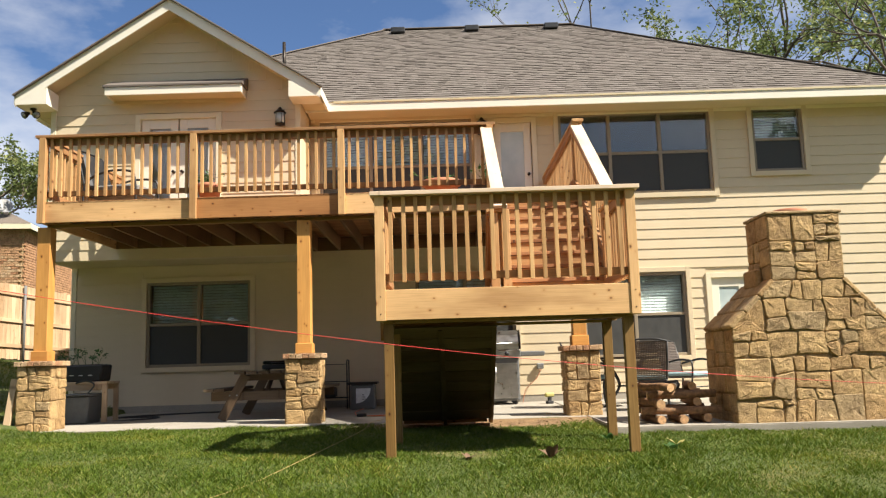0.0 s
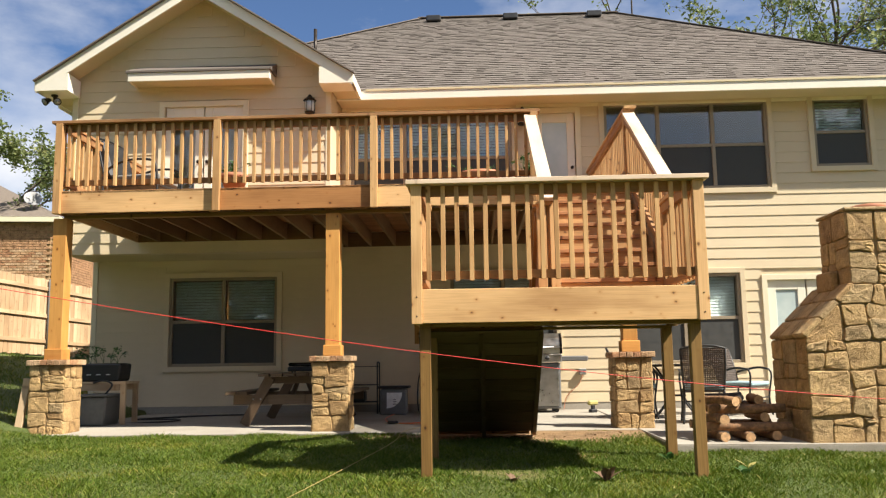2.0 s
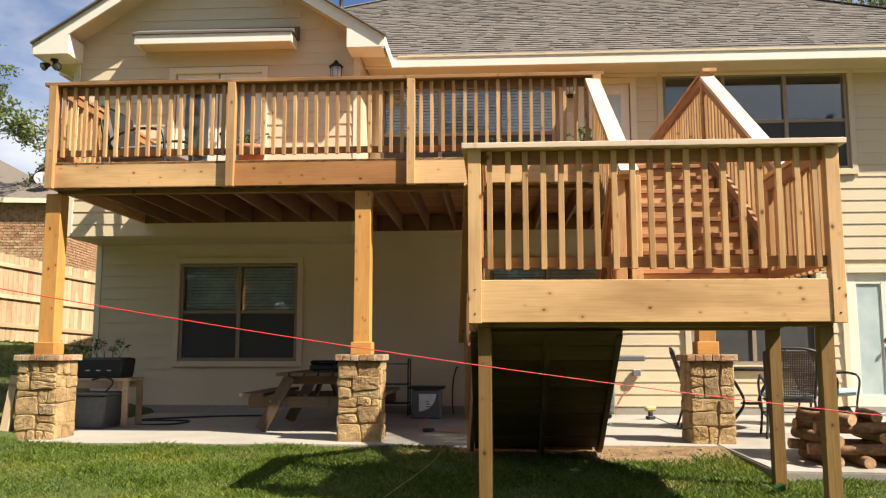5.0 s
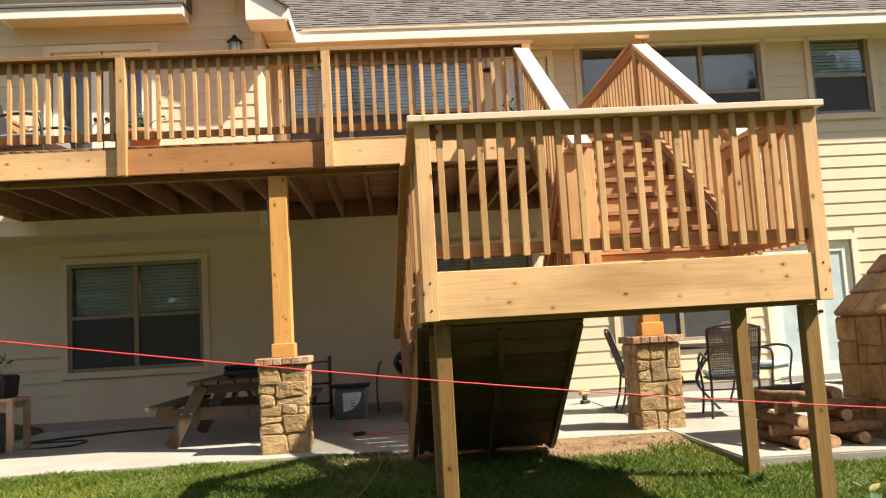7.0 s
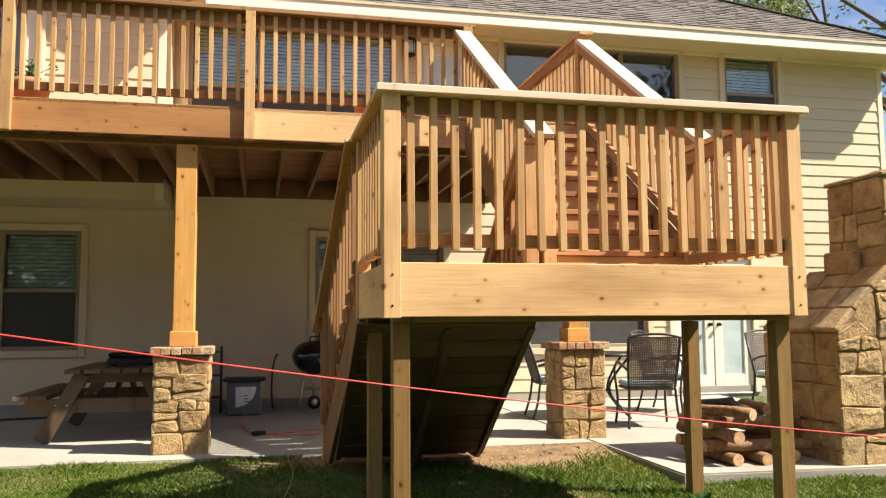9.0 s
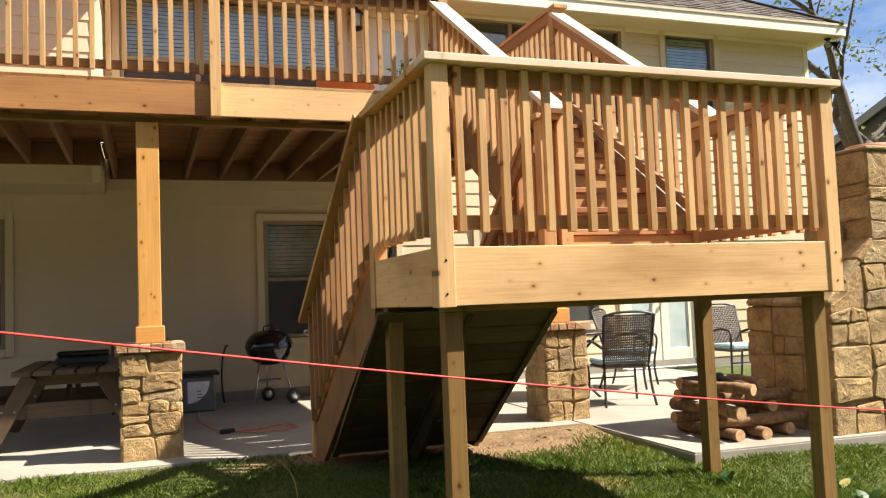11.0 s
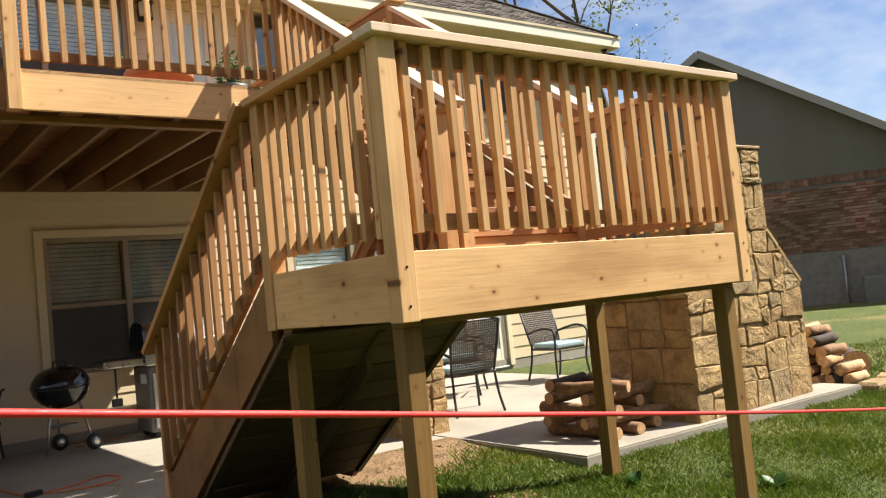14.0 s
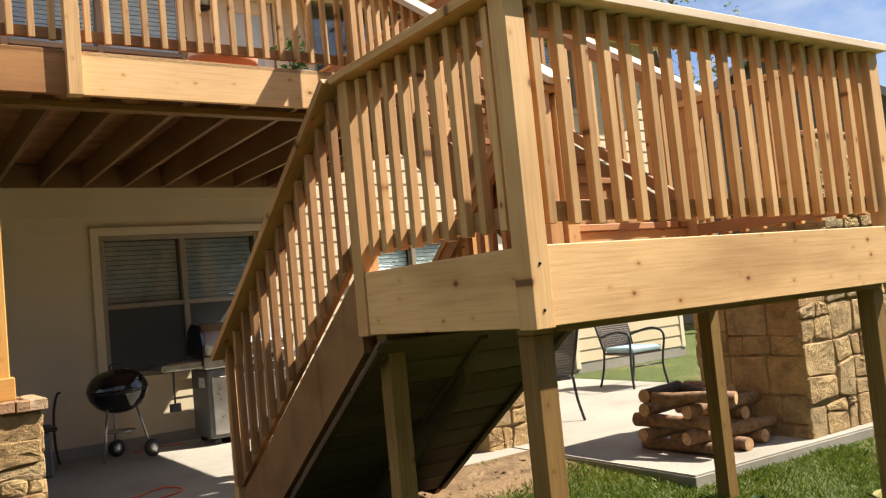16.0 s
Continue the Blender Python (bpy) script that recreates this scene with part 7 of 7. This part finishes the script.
def make_left_neighbour():
    m = pose(-12.9, 18.6, 0.72, 0, 0, 8)
    h = thing("neighbour_house", "brick neighbouring house with a grey shingle roof", "house", m=m)
    bm = bmesh.new()
    add_box(bm, (-14, 0, -0.6), (0, 9, 4.75), 0)
    part("wall", bm, MORTAR, h)
    brick_wall_into(h, Matrix.Translation((-4.5, -0.012, 2.6)), 4.5, 2.05, mat=BRICK)
    brick_wall_into(h, Matrix.Translation((0.012, 0.0, 2.6)) @ pose(0, 0, 0, 0, 0, 90), 5.4, 2.05, mat=BRICK, limit=0)
    bm = bmesh.new()
    q = [bm.verts.new(p) for p in ((-14.3, -0.3, 4.8), (0.3, -0.3, 4.8), (0.3, 9.3, 4.8), (-14.3, 9.3, 4.8), (-9.5, 4.5, 7.3), (-4.5, 4.5, 7.3))]
    for f in ((0, 1, 5, 4), (1, 2, 5), (2, 3, 4, 5), (3, 0, 4), (3, 2, 1, 0)):
        bm.faces.new([q[x] for x in f])
    part("roof", bm, RIDGE, h)
    board(h, "fascia", (-14.3, -0.28, 4.72), (0.32, -0.28, 4.72), 0.03, 0.17, TRIM)
    board(h, "fascia", (0.3, -0.28, 4.72), (0.3, 9.3, 4.72), 0.03, 0.17, TRIM)
    d = thing("satellite_dish", "grey satellite dish on the neighbour's roof", "satellite dish", m=m @ pose(-0.75, 0.3, 5.05, 0, 0, 25) @ Matrix.Scale(0.72, 4))
    lathe_part("reflector", [(0.02, 0), (0.2, 0.03), (0.36, 0.1), (0.38, 0.12), (0.36, 0.12), (0.2, 0.045)], DISH_GREY, d, pose(0, 0, 0.55, 62), 24)
    tube_part("mast", [(0, 0.1, -0.15), (0, 0.1, 0.3), (0, 0.02, 0.52)], 0.03, DISH_GREY, d)
    tube_part("feed_arm", [(0, -0.05, 0.3), (0, -0.5, 0.62)], 0.015, DISH_GREY, d)
    box_part("feed_horn", (-0.04, -0.56, 0.6), (0.04, -0.47, 0.7), DISH_GREY, d)


make_left_neighbour()


# ---- trees ----
def make_tree(label, base, height, spread, seed, leaves, leaf_size, lean=(0, 0), first_fork=0.35, depth=5, r0=None):
    t = thing("oak_tree", label, "tree", "oaks", m=Matrix.Translation(base))
    rnd = random.Random(seed)
    bm = bmesh.new()
    tips = []

    def grow(p, d, length, r, level):
        pts, rad = [p], [r]
        n = 4
        q = p
        for k in range(n):
            d = (d + Vector((rnd.uniform(-0.22, 0.22), rnd.uniform(-0.22, 0.22), rnd.uniform(-0.1, 0.16)))).normalized()
            q = q + d * (length / n)
            pts.append(q)
            rad.append(r * (1 - 0.38 * (k + 1) / n))
            if level >= 2 and rnd.random() < 0.5:
                tips.append(q)
        tube_into(bm, pts, r, 7 if level < 2 else 5, radii=rad)
        if level >= depth:
            tips.append(q)
            return
        for k in range(rnd.choice((2, 3, 3))):
            a = rnd.uniform(0, math.tau)
            sp = rnd.uniform(0.45, 0.95)
            o = d.orthogonal().normalized()
            o = (Matrix.Rotation(a, 3, d) @ o)
            nd = (d * math.cos(sp) + o * math.sin(sp) * spread).normalized()
            grow(q, nd, length * rnd.uniform(0.62, 0.86), rad[-1] * rnd.uniform(0.66, 0.86), level + 1)
    grow(Vector((0, 0, -0.2)), Vector((lean[0], lean[1], 1)).normalized(), height * first_fork, r0 or height * 0.028, 0)
    part("trunk", bm, BARK, t, smooth=True)
    verts, faces = [], []
    for _ in range(leaves):
        c = rnd.choice(tips)
        p = c + Vector((rnd.gauss(0, 0.15), rnd.gauss(0, 0.15), rnd.gauss(0, 0.13))) * (height / 11)
        q = Euler((rnd.uniform(-1.2, 1.2), rnd.uniform(-1.2, 1.2), rnd.uniform(0, 6.3))).to_matrix()
        s = leaf_size * rnd.uniform(0.6, 1.4)
        k = len(verts)
        verts += [tuple(p + q @ Vector(v)) for v in ((0, -s, 0), (s * 0.55, 0, s * 0.15), (0, s, 0), (-s * 0.55, 0, s * 0.15))]
        faces.append((k, k + 1, k + 2, k + 3))
    me = bpy.data.meshes.new("crown")
    me.from_pydata(verts, [], faces)
    me.materials.append(LEAF)
    put_mesh("crown", me, t)
    return t


make_tree("tall spreading oak with thin spring foliage behind the house", (14.6, 25.5, 0), 15.2, 1.0, 21, 17000, 0.08, r0=0.5)
make_tree("oak with sparse spring leaves on bare limbs", (14.0, 9.6, 0), 9.4, 1.0, 34, 1500, 0.06, lean=(-0.25, 0.05), first_fork=0.34, depth=4, r0=0.36)
make_tree("leafy oak beyond the fence", (-16.2, 17.5, 1.0), 9.6, 1.0, 5, 20000, 0.062)
make_tree("slender tree rising over the roof ridge", (7.2, 30.5, 0), 15.8, 0.55, 9, 7000, 0.08, first_fork=0.46, r0=0.2)
make_tree("leafy oak in the open garden", (9.0, -24.0, -1.2), 12.0, 1.0, 12, 7000, 0.11)
make_tree("leafy oak in the open garden", (-4.0, -27.0, -1.2), 13.0, 1.0, 15, 7000, 0.11)


# ---- added leaf ring, out of view, that blocks low sky ----
# unseen leaf cards: dim the patio, and stand in for trees mirrored in windows
def make_sky_block():
    rs = np.random.RandomState(2)
    n = 140000
    a = rs.uniform(-0.15 * np.pi, 1.15 * np.pi, n)
    rad = rs.normal(24, 2.2, n)
    top = 10.5 + 2.2 * np.sin(a * 9) + 1.4 * np.sin(a * 23 + 1)
    x, y, z = 1 + rad * np.cos(a) * 1.3, -4 - rad * np.sin(a) * 0.9, -2 + rs.uniform(0, 1, n) ** 0.8 * (top + 2)
    keep = y < -11
    p = np.stack([x, y, z], 1)[keep]
    n = len(p)
    u = rs.normal(0, 1, (n, 3))
    u /= np.linalg.norm(u, axis=1)[:, None]
    w = np.cross(u, rs.normal(0, 1, (n, 3)))
    w /= np.linalg.norm(w, axis=1)[:, None]
    s = rs.uniform(0.12, 0.30, n)[:, None]
    v = np.stack([p - u * s, p + w * s * 0.6, p + u * s, p - w * s * 0.6], 1).reshape(-1, 3)
    me = bpy.data.meshes.new("far_woods")
    me.from_pydata(v.tolist(), [], np.arange(4 * n).reshape(-1, 4).tolist())
    me.materials.append(SKY_BLOCK_LEAF)
    tagged(put_mesh("far_woods", me), "added ring of green leaves that blocks the low sky", "woods", kind="stuff")


SKY_BLOCK_LEAF = island_mat("sky block leaves", [(0.0, (0.03, 0.05, 0.012)), (0.6, (0.06, 0.09, 0.02)), (1.0, (0.10, 0.13, 0.035))], 0.6)
make_sky_block()


# ---- bare earth washed against the patio's front edge ----
def make_earth_bank():
    rnd = random.Random(17)
    nx, ny = 70, 26
    x0, x1, y0, y1 = -0.3, 2.42, 2.24, 3.055
    bm = bmesh.new()
    rows = []
    for j in range(ny + 1):
        v = j / ny
        row = []
        for i in range(nx + 1):
            u = i / nx
            x, y = x0 + (x1 - x0) * u, y0 + (y1 - y0) * v
            edge = min(1.0, 5 * u) * min(1.0, 0.35 + 2.2 * u)
            wave = 0.5 + 0.3 * math.sin(x * 4.1 + 0.7) + 0.2 * math.sin(x * 9.7 + y * 5)
            h = edge * max(0.0, v - 0.35 + 0.3 * (wave - 0.5)) ** 1.3 * 0.11
            row.append(bm.verts.new((x + rnd.uniform(-0.008, 0.008), min(y, SLAB_F + 0.012), min(lawn_z(x, y) - 0.012 + h * 1.2 + rnd.uniform(-0.004, 0.006), slab_z(SLAB_F) + 0.006))))
        rows.append(row)
    for j in range(ny):
        for i in range(nx):
            bm.faces.new((rows[j][i], rows[j][i + 1], rows[j + 1][i + 1], rows[j + 1][i]))
    e = part("earth_bank", bm, EARTH, None)
    tagged(e, "bare orange-brown earth along the patio edge", "soil", kind="structure")
    for k in range(26):
        bm = bmesh.new()
        s = rnd.uniform(0.006, 0.017)
        bmesh.ops.create_icosphere(bm, subdivisions=1, radius=s)
        for v in bm.verts:
            v.co *= rnd.uniform(0.75, 1.2)
            v.co.z *= 0.6
        x, y = rnd.uniform(0.8, 2.35), rnd.uniform(2.45, 2.95)
        part("clod", bm, EARTH, e, m=Matrix.Translation((x, y, lawn_z(x, y) + 0.012 + 0.03 * (y - 2.4))))


EARTH = stone_mat("loose brown earth", [(0.0, (0.20, 0.125, 0.06)), (1.0, (0.27, 0.175, 0.09))])
make_earth_bank()


# ---- grass ----
def make_grass():
    rs = np.random.RandomState(5)

    def blades(n, x0, x1, y0, y1, h0, h1, w):
        x, y = rs.uniform(x0, x1, n), rs.uniform(y0, y1, n)
        keep = ~((y > SLAB_F - 0.02) & (x > -5.08)) & ~((y > SLAB2_F - 0.02 - 0.055 * (x - SLAB2_L)) & (x > SLAB2_L - 0.01) & (x < SLAB2_R + 0.02))
        for cx, cy, rx, ry in ((1.6, 2.6, 0.8, 0.4), (0.35, 2.75, 1.0, 0.28)):
            keep &= ((x - cx) / rx) ** 2 + ((y - cy) / ry) ** 2 > rs.uniform(0.3, 1.6, n)
        # thin, dry patches
        patch = np.sin(x * 1.7 + 0.6 * np.sin(y * 2.3)) * np.sin(y * 1.9 + 0.8 * np.sin(x * 1.3))
        keep &= rs.uniform(0, 1, n) < np.clip(1.0 - 0.35 * (patch > 0.6), 0.2, 1)
        x, y = x[keep], y[keep]
        n = len(x)
        z = np.where(y > 0, -0.16 + 0.04 * np.minimum(y, 2.95), -0.16 + 0.085 * np.maximum(y, -12))
        rise = np.where(x < -4.5, 0.21 * (-4.5 - np.maximum(x, -12)) * np.clip((y + 3) / 8, 0, 1), 0)
        z = z + rise - 0.012
        tuft = 0.8 + 0.35 * np.clip(np.sin(x * 5.1 + np.sin(y * 3.7)) * np.sin(y * 4.7 + np.sin(x * 2.9)), -0.4, 1)
        h = rs.uniform(h0, h1, n) * tuft
        a = rs.uniform(0, 2 * np.pi, n)
        lx, ly = rs.normal(0, 0.55, n) * h, rs.normal(0, 0.55, n) * h
        dx, dy = np.cos(a) * w, np.sin(a) * w
        v = np.empty((n, 4, 3))
        v[:, 0] = np.stack([x - dx, y - dy, z], 1)
        v[:, 1] = np.stack([x + dx, y + dy, z], 1)
        v[:, 2] = np.stack([x + lx * 0.45 + dx * 0.7, y + ly * 0.45 + dy * 0.7, z + h * 0.6], 1)
        v[:, 3] = np.stack([x + lx, y + ly, z + h], 1)
        return v
    sets = [blades(330000, -5.5, 6.5, -2.0, 3.04, 0.03, 0.065, 0.0032), blades(120000, -9.0, 10.0, -3.5, 3.04, 0.03, 0.07, 0.005), blades(30000, -11, -5.2, 0, 12, 0.04, 0.09, 0.006), blades(22000, 6.0, 20, -1, 9, 0.04, 0.09, 0.007)]
    v = np.concatenate(sets).reshape(-1, 3)
    n = len(v) // 4
    idx = np.arange(n)[:, None] * 4
    tri = np.concatenate([idx + [0, 1, 2], idx + [0, 2, 3]], 1).reshape(-1)
    me = bpy.data.meshes.new("grass")
    me.vertices.add(len(v))
    me.vertices.foreach_set("co", v.astype(np.float32).reshape(-1))
    me.loops.add(len(tri))
    me.loops.foreach_set("vertex_index", tri.astype(np.int32))
    me.polygons.add(len(tri) // 3)
    me.polygons.foreach_set("loop_start", np.arange(0, len(tri), 3, dtype=np.int32))
    me.update(calc_edges=True)
    me.materials.append(GRASS)
    ob = put_mesh("grass", me)
    tagged(ob, "short green lawn grass with paler dry blades", "grass", kind="stuff")


make_grass()
